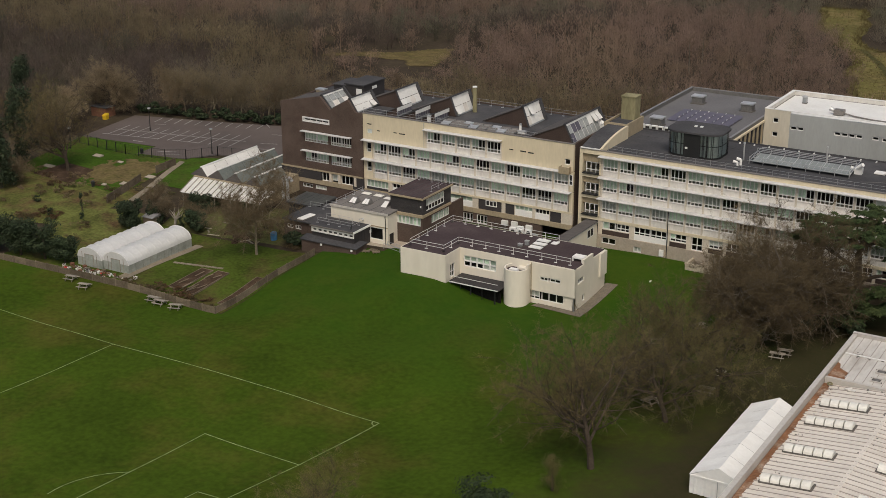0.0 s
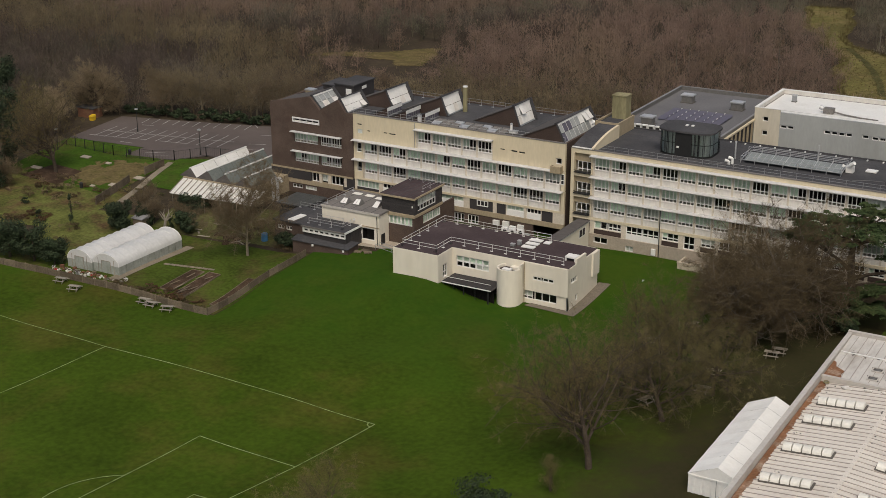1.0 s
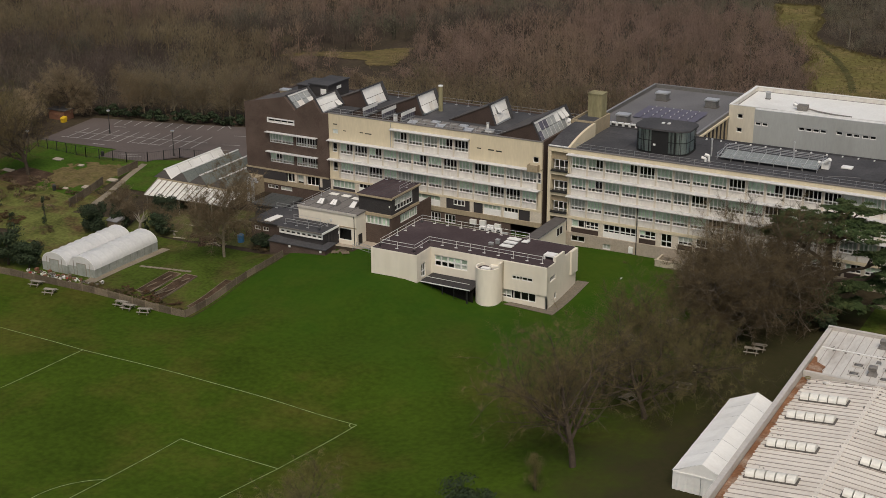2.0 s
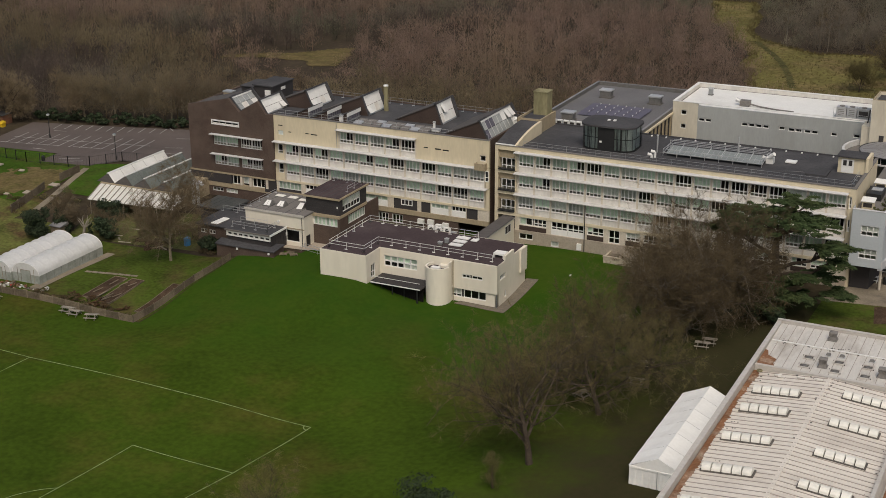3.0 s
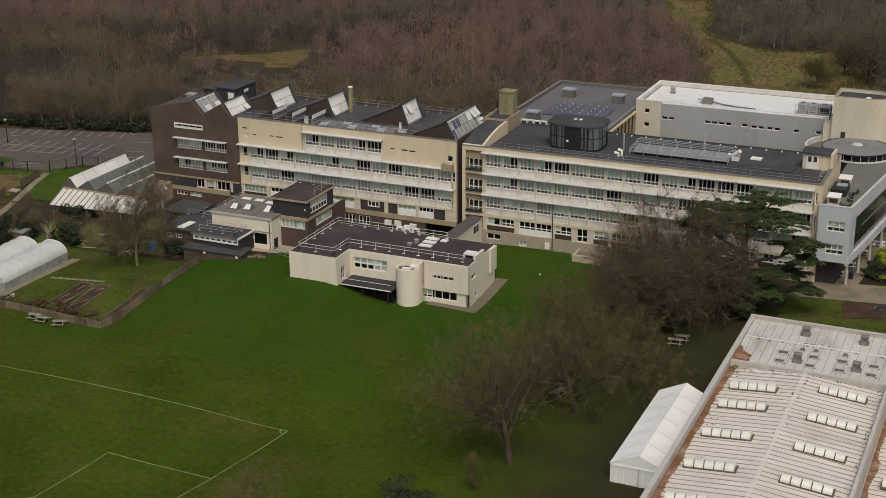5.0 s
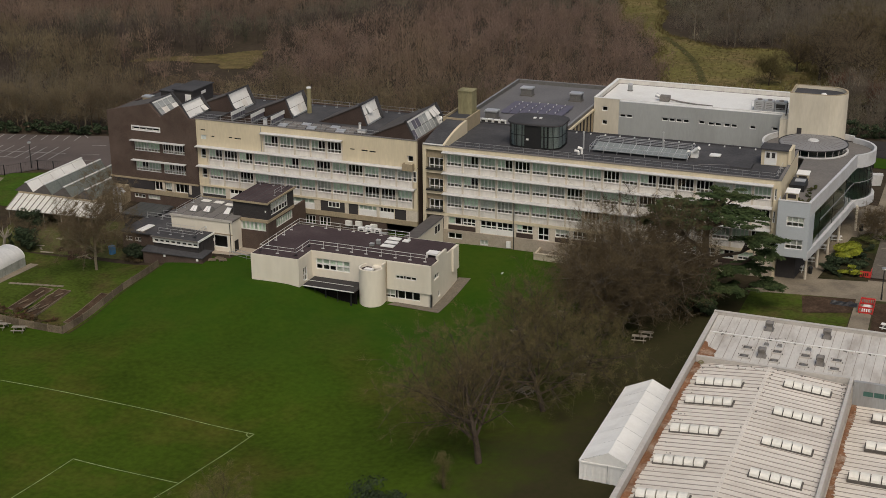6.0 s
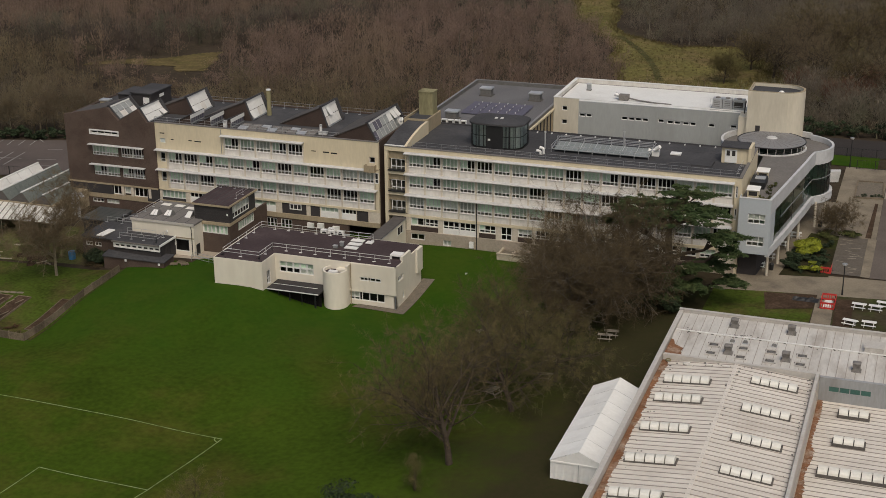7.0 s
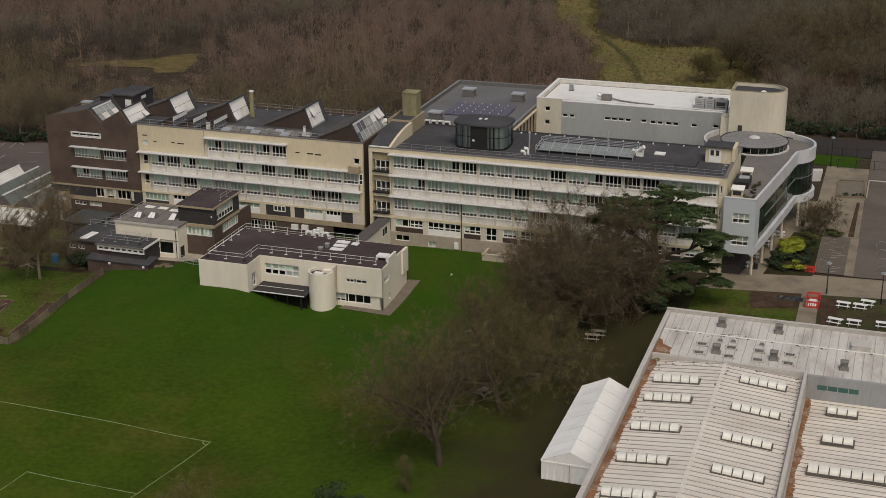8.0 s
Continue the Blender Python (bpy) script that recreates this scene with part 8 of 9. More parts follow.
def picnic_table(x, y, turn, material=TIMBER_PALE, label="silvered timber picnic table with benches", group="picnic tables"):
    ob = thing("picnic_table", label, "picnic table", group, at=pose(x, y, height(x, y) + 0.05, 0, 0, turn))
    for k in range(4):
        part("top_plank", Build().box(-0.95, 0.95, -0.38 + 0.19 * k, -0.2 + 0.19 * k, 0.72, 0.76), material, ob)
    for y0 in (-0.9, 0.65):
        part("bench", Build().box(-0.95, 0.95, y0, y0 + 0.26, 0.42, 0.46), material, ob)
    for x0 in (-0.6, 0.6):
        part("leg", Build().tube((x0, -0.75, 0), (x0, -0.3, 0.72), 0.05, sides=4), material, ob)
        part("leg", Build().tube((x0, 0.75, 0), (x0, 0.3, 0.72), 0.05, sides=4), material, ob)
        part("bearer", Build().box(x0 - 0.04, x0 + 0.04, -0.85, 0.85, 0.36, 0.42), material, ob)


for x, y, t in ((43.5, -32.1, 8), (44.0, -30.6, 8), (38.4, -39.3, 10), (38.8, -44.2, 5), (34.2, -50.5, 70), (28.4, -40.7, 40), (26.2, -30, 30), (29.6, -23, 60), (31.2, -11, 20), (34.5, -15, 75),
                (-44.8, -50.3, 5), (-43.2, -50.6, 5), (-40.3, -50.5, 20), (-57.4, -51.6, 15), (-61.5, -50.2, 8)):
    picnic_table(x, y, t)
for x, y, t in ((73.7, -8.0, -4), (75.95, -8.1, -4), (73.0, -14.8, -12), (75.45, -14.7, -2), (79.2, -14.4, 0), (76.9, -6.4, -8), (60.8, 19.8, -8), (59.6, 15.2, -8), (59.4, 13.4, -8), (58.0, 6.0, -8), (58.6, 4.2, -8)):
    picnic_table(x, y, t, FRAME, "white picnic table with two benches", "white picnic tables")


def barrier(x, y, turn, w=2.0):
    ob = thing("road_barrier", "red plastic safety barrier round a work hole", "barrier", "red barriers", at=pose(x, y, height(x, y) + 0.1, 0, 0, turn))
    part("panel", Build().wall(0, w, 0, 1.0, -0.03, 0.03, [(0.1 + 0.3 * k, 0.3 + 0.3 * k, 0.25, 0.75) for k in range(int((w - 0.1) / 0.3))]), RED, ob)
    for k in (0.2, w - 0.2):
        part("foot", Build().box(k - 0.06, k + 0.06, -0.3, 0.3, 0, 0.06), BLACK, ob)


for x, y, t, w in ((68.6, -9.8, 0, 1.9), (68.6, -6.2, 0, 1.9), (68.6, -9.8, 90, 3.6), (70.5, -9.8, 90, 3.6), (67.3, 4.4, 0, 1.5), (68.8, 4.4, 90, 1.8)):
    barrier(x, y, t, w)
slab = thing("rubble_sack", "slumped white rubble sack inside the red barriers", "sack")
part("bag", Build().hexa([(68.9, -9.2, 3.3), (70.2, -9.2, 3.3), (70.2, -6.8, 3.3), (68.9, -6.8, 3.3), (69.1, -8.8, 3.7), (70.0, -8.8, 3.75), (70.0, -7.2, 3.7), (69.1, -7.2, 3.65)]), ROOF_WHITE, slab)
bike = thing("dark_tarp", "crumpled dark tarpaulin lying on the bed", "tarpaulin")
tp = Build()
rt = random.Random(9)
for j in range(5):
    for i in range(9):
        x, y = 64.6 + 0.45 * i, -8.0 + 0.4 * j
        tp.v.append((x, y, height(x, y) + 0.16 + rt.random() * 0.45 * (0 < i < 8 and 0 < j < 4)))
tp.f = [(j * 9 + i, j * 9 + i + 1, (j + 1) * 9 + i + 1, (j + 1) * 9 + i) for j in range(4) for i in range(8)]
part("sheet", tp, BLACK, bike)
for x, y in ((60.3, 3.6), (66.1, 4.3), (65.2, 25.7), (-96.6, 4.2), (-90.4, -15.6)):
    ob = thing("litter_bin", "black cylindrical litter bin", "litter bin", "litter bins")
    z = height(x, y)
    part("body", Build().tube((x, y, z), (x, y, z + 1.0), 0.3, 0.34, 10), BLACK, ob)
    part("lid", Build().tube((x, y, z + 1.0), (x, y, z + 1.2), 0.36, 0.15, 10), BLACK, ob)
shed = thing("brick_hut", "small red-brick hut at the wood's edge", "hut")
part("wall", Build().box(-127, -122.6, 21.6, 24.4, 2.0, 4.2), BRICK_RED, shed)
part("roof", Build().box(-127.2, -122.4, 21.4, 24.6, 4.2, 4.35), FELT, shed)
gb = thing("grit_bin", "yellow grit bin by the hut", "grit bin")
part("body", Build().box(-122.4, -121.5, 20.2, 21.2, 2.1, 3.0), YELLOW, gb)
part("lid", Build().hexa([(-122.5, 20.1, 3.0), (-121.4, 20.1, 3.0), (-121.4, 21.3, 3.0), (-122.5, 21.3, 3.0), (-122.4, 20.3, 3.2), (-121.5, 20.3, 3.2), (-121.5, 21.2, 3.4), (-122.4, 21.2, 3.4)]), YELLOW, gb)
tb = thing("blue_tank", "blue plastic barrel in the garden yard", "barrel")
part("body", Build().tube((-44.5, -21.5, height(-44.5, -21.5)), (-44.5, -21.5, height(-44.5, -21.5) + 1.3), 0.55, 0.55, 12), BLUE, tb)
part("lid", Build().tube((-44.5, -21.5, height(-44.5, -21.5) + 1.3), (-44.5, -21.5, height(-44.5, -21.5) + 1.42), 0.57, 0.4, 12), BLUE, tb)
# oddments along the polytunnel fence
ro = random.Random(11)
for i in range(44):
    x, y = -66 + ro.random() * 13, -47.8 + ro.random() * 2.2
    z = height(x, y) + 0.05
    s = 0.15 + ro.random() * 0.32
    ob = thing("plant_crate", "weathered garden crate or pot by the fence", "crate", "garden oddments")
    part("box", Build().hexa([(x, y, z), (x + s, y, z), (x + s, y + s, z), (x, y + s, z), (x - 0.05, y - 0.05, z + s), (x + s + 0.05, y - 0.05, z + s), (x + s + 0.05, y + s + 0.05, z + s), (x - 0.05, y + s + 0.05, z + s)]), ro.choice([TIMBER_PALE, FRAME, SOIL, TIMBER, BRICK_RED, PALE, DEAD_LEAF]), ob)
rd = random.Random(23)
snag = thing("dead_tree", "pale bleached dead tree with broken limbs", "tree")
sz = height(-63.5, -24.2)
trunk = Build().tube((-63.5, -24.2, sz - 0.2), (-63.2, -24.1, sz + 1.6), 0.3, 0.22, 7)
for k in range(7):
    p, d = Vector((-63.2, -24.1, sz + 1.5)), Vector((rd.uniform(-1, 1), rd.uniform(-0.6, 0.6), rd.uniform(0.5, 1.2))).normalized()
    for i in range(3):
        q = p + d * rd.uniform(0.5, 0.9)
        trunk.tube(p, q, 0.15 - 0.04 * i, 0.11 - 0.04 * i, 5)
        p, d = q, (d + Vector((rd.uniform(-0.6, 0.6), rd.uniform(-0.6, 0.6), rd.uniform(-0.2, 0.7)))).normalized()
part("trunk", trunk, TIMBER_PALE, snag)
hutz = height(-67.2, -25.6)
hut2 = thing("garden_shed", "small timber shed with a pale felt roof", "shed")
part("wall", Build().box(-68.2, -66.2, -26.6, -24.8, hutz, hutz + 1.7), TIMBER, hut2)
part("roof", Build().hexa([(-68.4, -26.8, hutz + 1.7), (-66.0, -26.8, hutz + 1.7), (-66.0, -24.6, hutz + 1.7), (-68.4, -24.6, hutz + 1.7), (-68.4, -26.8, hutz + 1.78), (-66.0, -26.8, hutz + 1.78), (-66.0, -24.6, hutz + 2.2), (-68.4, -24.6, hutz + 2.2)]), LEAD, hut2)
for k in range(16):
    x, y = rd.uniform(-61, -46), rd.uniform(-24.5, -18)
    z, l, a = height(x, y) + 0.12, rd.uniform(0.8, 2.4), rd.uniform(0, 3.1)
    board = thing("loose_board", "weathered loose board lying in the yard", "board", "yard boards", at=pose(x, y, z, 0, rd.uniform(-4, 4), math.degrees(a)))
    part("plank", Build().box(-l / 2, l / 2, -0.14, 0.14, 0, 0.06), rd.choice([TIMBER_PALE, TIMBER, TIMBER, STONE]), board)
for k in range(5):
    x, y = rd.uniform(-60, -49), rd.uniform(-26.5, -22)
    z, w, h = height(x, y), rd.uniform(1.2, 2.4), rd.uniform(0.4, 0.9)
    heap = thing("compost_mound", "mound of dark compost in the yard", "compost", "compost mounds")
    hb = Build()
    rings = ((1.0, 0.0), (0.8, 0.45), (0.45, 0.8), (0.12, 1.0))
    for r, v in rings:
        hb.v += [(x + w / 2 * r * math.cos(t) * rd.uniform(0.85, 1.15), y + w / 2 * r * math.sin(t) * rd.uniform(0.85, 1.15), z + h * v) for t in np.arange(0, 6.2, 0.7)]
    m9 = len(hb.v) // 4
    hb.f = [(a * m9 + i, a * m9 + (i + 1) % m9, (a + 1) * m9 + (i + 1) % m9, (a + 1) * m9 + i) for a in range(3) for i in range(m9)] + [tuple(3 * m9 + i for i in range(m9))]
    part("mound", hb, SOIL, heap, smooth=True)
# cold frames and slabs in the plots
for x, y, w, d in ((-87.0, -12.4, 2.0, 1.1), (-89.6, -14.4, 0.9, 0.6), (-103.8, -2.0, 2.0, 1.1), (-96.4, -3.0, 1.1, 0.7), (-85.4, -7.4, 1.8, 1.2), (-107.6, -11.5, 2.4, 1.1)):
    ob = thing("cold_frame", "low pale cold frame in the plot", "cold frame", "cold frames")
    z = height(x, y) + 0.1
    part("box", Build().box(x, x + w, y, y + d, z - 0.05, z + 0.12), TIMBER_PALE, ob)
    part("lid", Build().hexa([(x, y, z + 0.12), (x + w, y, z + 0.12), (x + w, y + d, z + 0.12), (x, y + d, z + 0.12), (x, y, z + 0.16), (x + w, y, z + 0.16), (x + w, y + d, z + 0.28), (x, y + d, z + 0.28)]), STONE, ob)
# low wall and steps beside the east block
ret = thing("retaining_wall", "low pale retaining wall beside the terrace steps", "retaining wall")
part("front", Build().box(19.6, 38.0, -3.15, -2.85, 1.6, 3.35), PALE_STONE, ret, "pale rendered front")
part("coping", Build().box(19.5, 38.0, -3.22, -2.78, 3.35, 3.43), PALE_STONE, ret)
part("return", Build().box(19.6, 19.9, -2.85, -0.13, 1.6, 3.35), PALE_STONE, ret)
deck = thing("raised_terrace", "raised brown-paved terrace along the east block", "terrace")
part("paving", Build().box(19.9, 54.0, -2.85, -0.13, 2.4, 2.95), PLINTH, deck)
for k in range(5):
    part("step", Build().box(21.0 + 0.32 * k, 24.6, -2.8 + 0.36 * k, -2.44 + 0.36 * k, 2.95, 3.08 + 0.13 * k), STONE, deck)
kerb = thing("drive_kerb", "white-painted kerb at the head of the drive", "kerb")
part("stone", Build().box(74.2, 92.0, 54.5, 54.75, 3.1, 3.42), KERB, kerb)
part("stone", Build().box(74.2, 74.4, 44.2, 54.5, 3.1, 3.35), STONE, kerb)
sack = thing("litter_sack", "small crumpled white sack lying on the lawn", "sack")
zs = height(17.0, -10.1) + 0.08
part("bulge", Build().tube((16.85, -10.1, zs), (17.0, -10.05, zs + 0.18), 0.09, 0.13, 8), FRAME, sack)
part("neck", Build().tube((17.0, -10.05, zs + 0.17), (17.22, -10.2, zs + 0.28), 0.08, 0.03, 7), FRAME, sack)
for i, (x, y) in enumerate(((77.8, 18.8), (78.0, 15.0), (78.2, 11.1), (78.3, 7.6))):
    stand = thing("bike_stand", "pale steel hoop cycle stand beside the drive", "cycle stand", "cycle stands")
    hoop = arc(0, 0, 0.8, 0, 180, 8)
    for (a, za), (c, zc) in zip(hoop, hoop[1:]):
        part("hoop", Build().tube((x + a, y, 3.3 + za + 0.2), (x + c, y, 3.3 + zc + 0.2), 0.05, sides=5), FRAME_GREY, stand)
    for a in (-0.8, 0.8):
        part("leg", Build().tube((x + a, y, 3.05), (x + a, y, 3.5), 0.05, sides=5), FRAME_GREY, stand)
mesh_fence([(68.4, 61.0), (78.0, 61.8)], 1.9, "dark metal gate across the walk")


for x, y, t in ((62.0, 19.6, 12), (60.4, 14.6, 8), (59.3, 8.4, 8), (58.2, 5.6, 95)):
    picnic_table(x, y, t, FRAME, "white picnic table in the shade below the wing", "white picnic tables")
cr = random.Random(19)
for i in range(30):
    x = -67 + 12.4 * i / 29 + cr.uniform(-0.3, 0.3)
    y = -46.9 + cr.uniform(-0.5, 0.9)
    z = height(x, y) + 0.06
    s, h = cr.uniform(0.25, 0.6), cr.uniform(0.15, 0.5)
    pot = thing("plant_pot", "old plant tub among clutter by the polytunnels", "plant pot", "garden clutter")
    part("tub", Build().tube((x, y, z), (x, y, z + h), s * 0.4, s * 0.55, 7), cr.choice([FRAME, PALE, TIMBER_PALE, RED, BRICK_RED, SOIL, TENT, FRAME_GREY]), pot)
    part("earth", Build().tube((x, y, z + h * 0.85), (x, y, z + h + 0.02), s * 0.4, s * 0.36, 7), SOIL, pot)

edging = thing("bed_edging", "low timber edging round the raised bed", "edging")
corner = [(69.3, 43.2), (74.0, 43.9), (73.6, 53.4), (69.2, 53.1)]
for (xa, ya), (xb, yb) in zip(corner, corner[1:] + corner[:1]):
    part("board", Build().tube((xa, ya, height(xa, ya) + 0.25), (xb, yb, height(xb, yb) + 0.25), 0.16, sides=4), TIMBER, edging)


# ---- trees ----
def sliver(b, p, d, length, width, rng):
    """A thin pointed twig."""
    s = d.cross(Vector((rng.uniform(-1, 1), rng.uniform(-1, 1), rng.uniform(-1, 1)))).normalized() * width
    n = len(b.v)
    b.v += [tuple(p - s), tuple(p + s), tuple(p + d * length)]
    b.f.append((n, n + 1, n + 2))


def grow(wood, twig, p, d, length, r, level, rng, shape):
    segs = (4, 3, 2, 1)[level]
    step = length / segs
    for i in range(segs):
        wob = shape["wobble"] * (0.5 if level == 0 else 1)
        d = (d + Vector((rng.uniform(-1, 1), rng.uniform(-1, 1), rng.uniform(-0.6, 1) + shape["lift"])) * wob).normalized()
        q = p + d * step
        r2 = r * (0.86 if level == 0 else 0.72)
        wood.tube(p, q, r, r2, (7, 5, 4, 3)[level])
        for k in range(shape["kids"][level]):
            if level == 0 and i == 0:
                continue
            ang = rng.uniform(0, 2 * math.pi)
            side = d.orthogonal().normalized()
            side = (side * math.cos(ang) + d.cross(side) * math.sin(ang)).normalized()
            out = (d * rng.uniform(0.25, 0.8) + side * rng.uniform(0.7, 1.1) * shape["spread"] + Vector((0, 0, shape["lift"] * 0.5))).normalized()
            start = p.lerp(q, rng.uniform(0.25, 1))
            if level < 3:
                grow(wood, twig, start, out, length * shape["ratio"][level] * rng.uniform(0.75, 1.15), r2 * 0.62, level + 1, rng, shape)
            else:
                for j in range(shape["fine"]):
                    dd = (out + Vector((rng.uniform(-1, 1), rng.uniform(-1, 1), rng.uniform(-0.7, 1))) * 0.8).normalized()
                    sliver(twig, start + d * rng.uniform(-0.3, 0.3), dd, rng.uniform(0.6, 1.5), rng.uniform(0.008, 0.017) * shape["thick"], rng)
        p, r = q, r2


OAK = dict(wobble=0.2, lift=0.26, kids=(3, 3, 3, 4), ratio=(1.3, 0.6, 0.55), spread=1.3, fine=13, thick=0.52)
AIRY = dict(wobble=0.2, lift=0.36, kids=(4, 3, 3, 3), ratio=(1.2, 0.6, 0.55), spread=1.15, fine=17, thick=0.5)
DENSE = dict(wobble=0.22, lift=0.14, kids=(4, 3, 3, 4), ratio=(1.0, 0.62, 0.6), spread=1.15, fine=13, thick=0.95)
TALL = dict(wobble=0.16, lift=0.3, kids=(3, 3, 3, 4), ratio=(0.8, 0.6, 0.55), spread=1.0, fine=9, thick=0.85)


def bare_tree(seed, h, shape, bark, twigs, label, fork=0.46, girth=0.026, name="bare_tree", category="tree"):
    rng = random.Random(seed)
    wood, twig = Build(), Build()
    grow(wood, twig, Vector((0, 0, -0.3)), Vector((rng.uniform(-0.1, 0.1), rng.uniform(-0.1, 0.1), 1)), h * fork, h * girth, 0, rng, shape)
    ob = thing(name, label, category, "bare trees")
    part("trunk", wood, bark, ob)
    part("crown", twig, twigs, ob, "crown of fine bare twigs")
    return ob


def plant(proto, spots):
    for i, (x, y, s, t) in enumerate(spots):
        m = pose(x, y, height(x, y), 0, 0, t) @ Matrix.Scale(s, 4)
        if i == 0:
            proto.matrix_basis = m
        else:
            c = copy_thing(proto, pose(x, y, height(x, y), 0, 0, t))
            c.scale = (s, s, s)


plant(bare_tree(3, 17.5, AIRY, BARK, TWIG, "large spreading bare oak on the lawn edge"), [(34.9, -68.6, 0.92, 20), (34.0, -39.5, 0.72, 120), (-101.2, -11.0, 0.86, 60)])
plant(bare_tree(8, 13.5, OAK, BARK, TWIG_GREEN, "spreading bare tree with mossy twigs"), [(37.6, -54.0, 1.0, 70), (40.2, -44.5, 0.8, 170), (30.5, -50.0, 0.62, 250), (17.2, -94.5, 0.62, 30), (-122, 6, 0.8, 90)])
plant(bare_tree(15, 14.0, DENSE, BARK_GREY, TWIG_RED, "dense tree with clinging brown leaves and twigs"), [(38.4, -29.4, 0.98, 0), (41.4, -21.4, 1.22, 140), (35.0, -20.0, 0.72, 220), (39.8, -26.0, 0.95, 60), (67.8, 23.4, 0.46, 10), (28.6, -13.0, 0.5, 130), (33.5, -13.5, 0.6, 300)])
plant(bare_tree(29, 14.0, OAK, BARK_PALE, TWIG_TAN, "bare tree with pale tan upswept twigs"), [(31.3, -4.8, 0.76, 200), (27.6, -6.4, 0.45, 20), (34.6, -6.0, 0.6, 310)])
plant(bare_tree(21, 12.5, TALL, BARK_PALE, TWIG_TAN, "pale-barked bare garden tree", 0.55, 0.016), [(-43.0, -28.0, 1.25, 0), (-112, 31.5, 0.9, 80), (-104, -22, 0.62, 150), (-134.3, 6.5, 0.75, 200), (-71, -20, 0.45, 10), (-66.5, -23.5, 0.4, 220), (-61.0, -22.0, 0.42, 90)])


plant(bare_tree(63, 12.0, DENSE, BARK, TWIG_PALE, "round-crowned tan bare tree beside the car park", 0.42, 0.024), [(-123.9, 24.2, 1.12, 0), (-122.2, 8.6, 0.72, 140), (-127.5, 13.5, 0.8, 230)])
plant(bare_tree(66, 12.0, dict(TALL, fine=5, thick=0.75), BARK_PALE, WOODS_OLIVE, "bare tree with olive twigs at the edge of the car park", 0.5, 0.018), [(-110.5, 33.4, 0.95, 0), (-104.0, 35.6, 1.05, 60), (-97.5, 36.4, 0.95, 130), (-92.0, 38.6, 1.05, 200), (-86.0, 39.0, 0.9, 280), (-80.5, 41.0, 1.0, 20)])


def leafy(name, label, category, x, y, w, d, h, material, count, leaf, seed, clumps=9, group="", stem=0.25, flat=0.0, base=None):
    """A bush or evergreen: a stem and a crown of clumps of small leaves, with gaps."""
    rng = random.Random(seed)
    z = height(x, y) if base is None else base
    ob = thing(name, label, category, group)
    part("stem", Build().tube((x, y, z - 0.2), (x, y, z + h * 0.6), 0.03 * h + 0.04, 0.02 * h, 6), BARK, ob)
    b = Build()
    centres = []
    for i in range(clumps):
        u = rng.random() ** 0.5 * 0.75
        a = rng.uniform(0, 2 * math.pi)
        v = rng.uniform(stem, 0.88)
        taper = 1 - flat * v
        centres.append((Vector((x + w / 2 * u * math.cos(a) * taper, y + d / 2 * u * math.sin(a) * taper, z + h * v)), rng.uniform(0.22, 0.4)))
    for i in range(count):
        c, r = centres[rng.randrange(clumps)]
        n = Vector((rng.gauss(0, 1), rng.gauss(0, 1), rng.gauss(0, 1))).normalized()
        p = c + Vector((n.x * w * r * 0.6, n.y * d * r * 0.6, n.z * h * r * 0.5)) * rng.random() ** 0.35
        p.z = max(p.z, z + 0.05)
        s = leaf * rng.uniform(0.6, 1.3)
        t = (n + Vector((rng.uniform(-1, 1), rng.uniform(-1, 1), rng.uniform(-1, 1))) * 0.7).normalized()
        u = t.orthogonal().normalized() * s
        v = t.cross(u).normalized() * s * 0.8
        b.poly(p - u, p + v * 0.6, p + u, p - v * 0.6)
    part("crown", b, material, ob)
    return ob


for i, (x, y, w, h) in enumerate(((-82.5, -46.2, 7, 6.2), (-77.0, -45.8, 7, 6.8), (-72.0, -45.4, 7.5, 6.6), (-67.8, -45.2, 5, 4.6), (-88.0, -46.0, 7, 6.0), (-69.2, -28.4, 5.5, 5.0), (-67.5, -24.5, 4, 3.0), (-64.0, -16.1, 5.5, 3.4), (-59.3, -23.4, 4.2, 3.8), (-39.5, -21.8, 5, 2.0))):
    leafy("evergreen_bush", "dark green evergreen bush in the garden", "bush", x, y, w, w * 0.8, h, EVERGREEN, 5200, 0.19, 40 + i, 34, "evergreen bushes")
for i in range(22):
    x = -119 + 2.2 * i
    leafy("hedge_shrub", "low evergreen shrub along the car park edge", "shrub", x, 28.6 + 0.44 * i + 0.9 * math.sin(i * 1.7), 4.2, 3, 2.2 + 0.7 * math.sin(i * 2.3), EVERGREEN, 800, 0.22, 70 + i, 8, "hedge shrubs")
for i, (x, y, h) in enumerate(((-129, 3, 12), (-134, -4, 13), (-126, -9, 11), (-138, 12, 13), (-146, 21, 12), (-150, 15, 11), (-122, -22, 10), (-115, -30, 9), (-104.5, -24.5, 11), (-109, -20, 13), (-112, -13, 14), (-117, -16, 14), (-119, -4, 13))):
    leafy("conifer", "dark conifer at the edge of the wood", "tree", x, y, 7.0, 7.0, h, EVERGREEN, 3000, 0.24, 100 + i, 22, "dark conifers", 0.12, 0.75)
for i, (x, y, w, h) in enumerate(((-70.4, -22.4, 1.6, 3.0), (-62.7, -23.4, 1.5, 2.6), (-82.4, -26.5, 1.4, 3.4), (-85.5, -31, 1.8, 1.6), (-79.5, -29.5, 1.5, 1.4), (-93, -27, 2.0, 1.4), (-55.6, -15.4, 1.8, 3.2))):
    leafy("small_conifer", "small dark young conifer in rough grass", "shrub", x, y, w, w, h, EVERGREEN, 350, 0.12, 130 + i, 8, "young conifers", 0.1, 0.7)
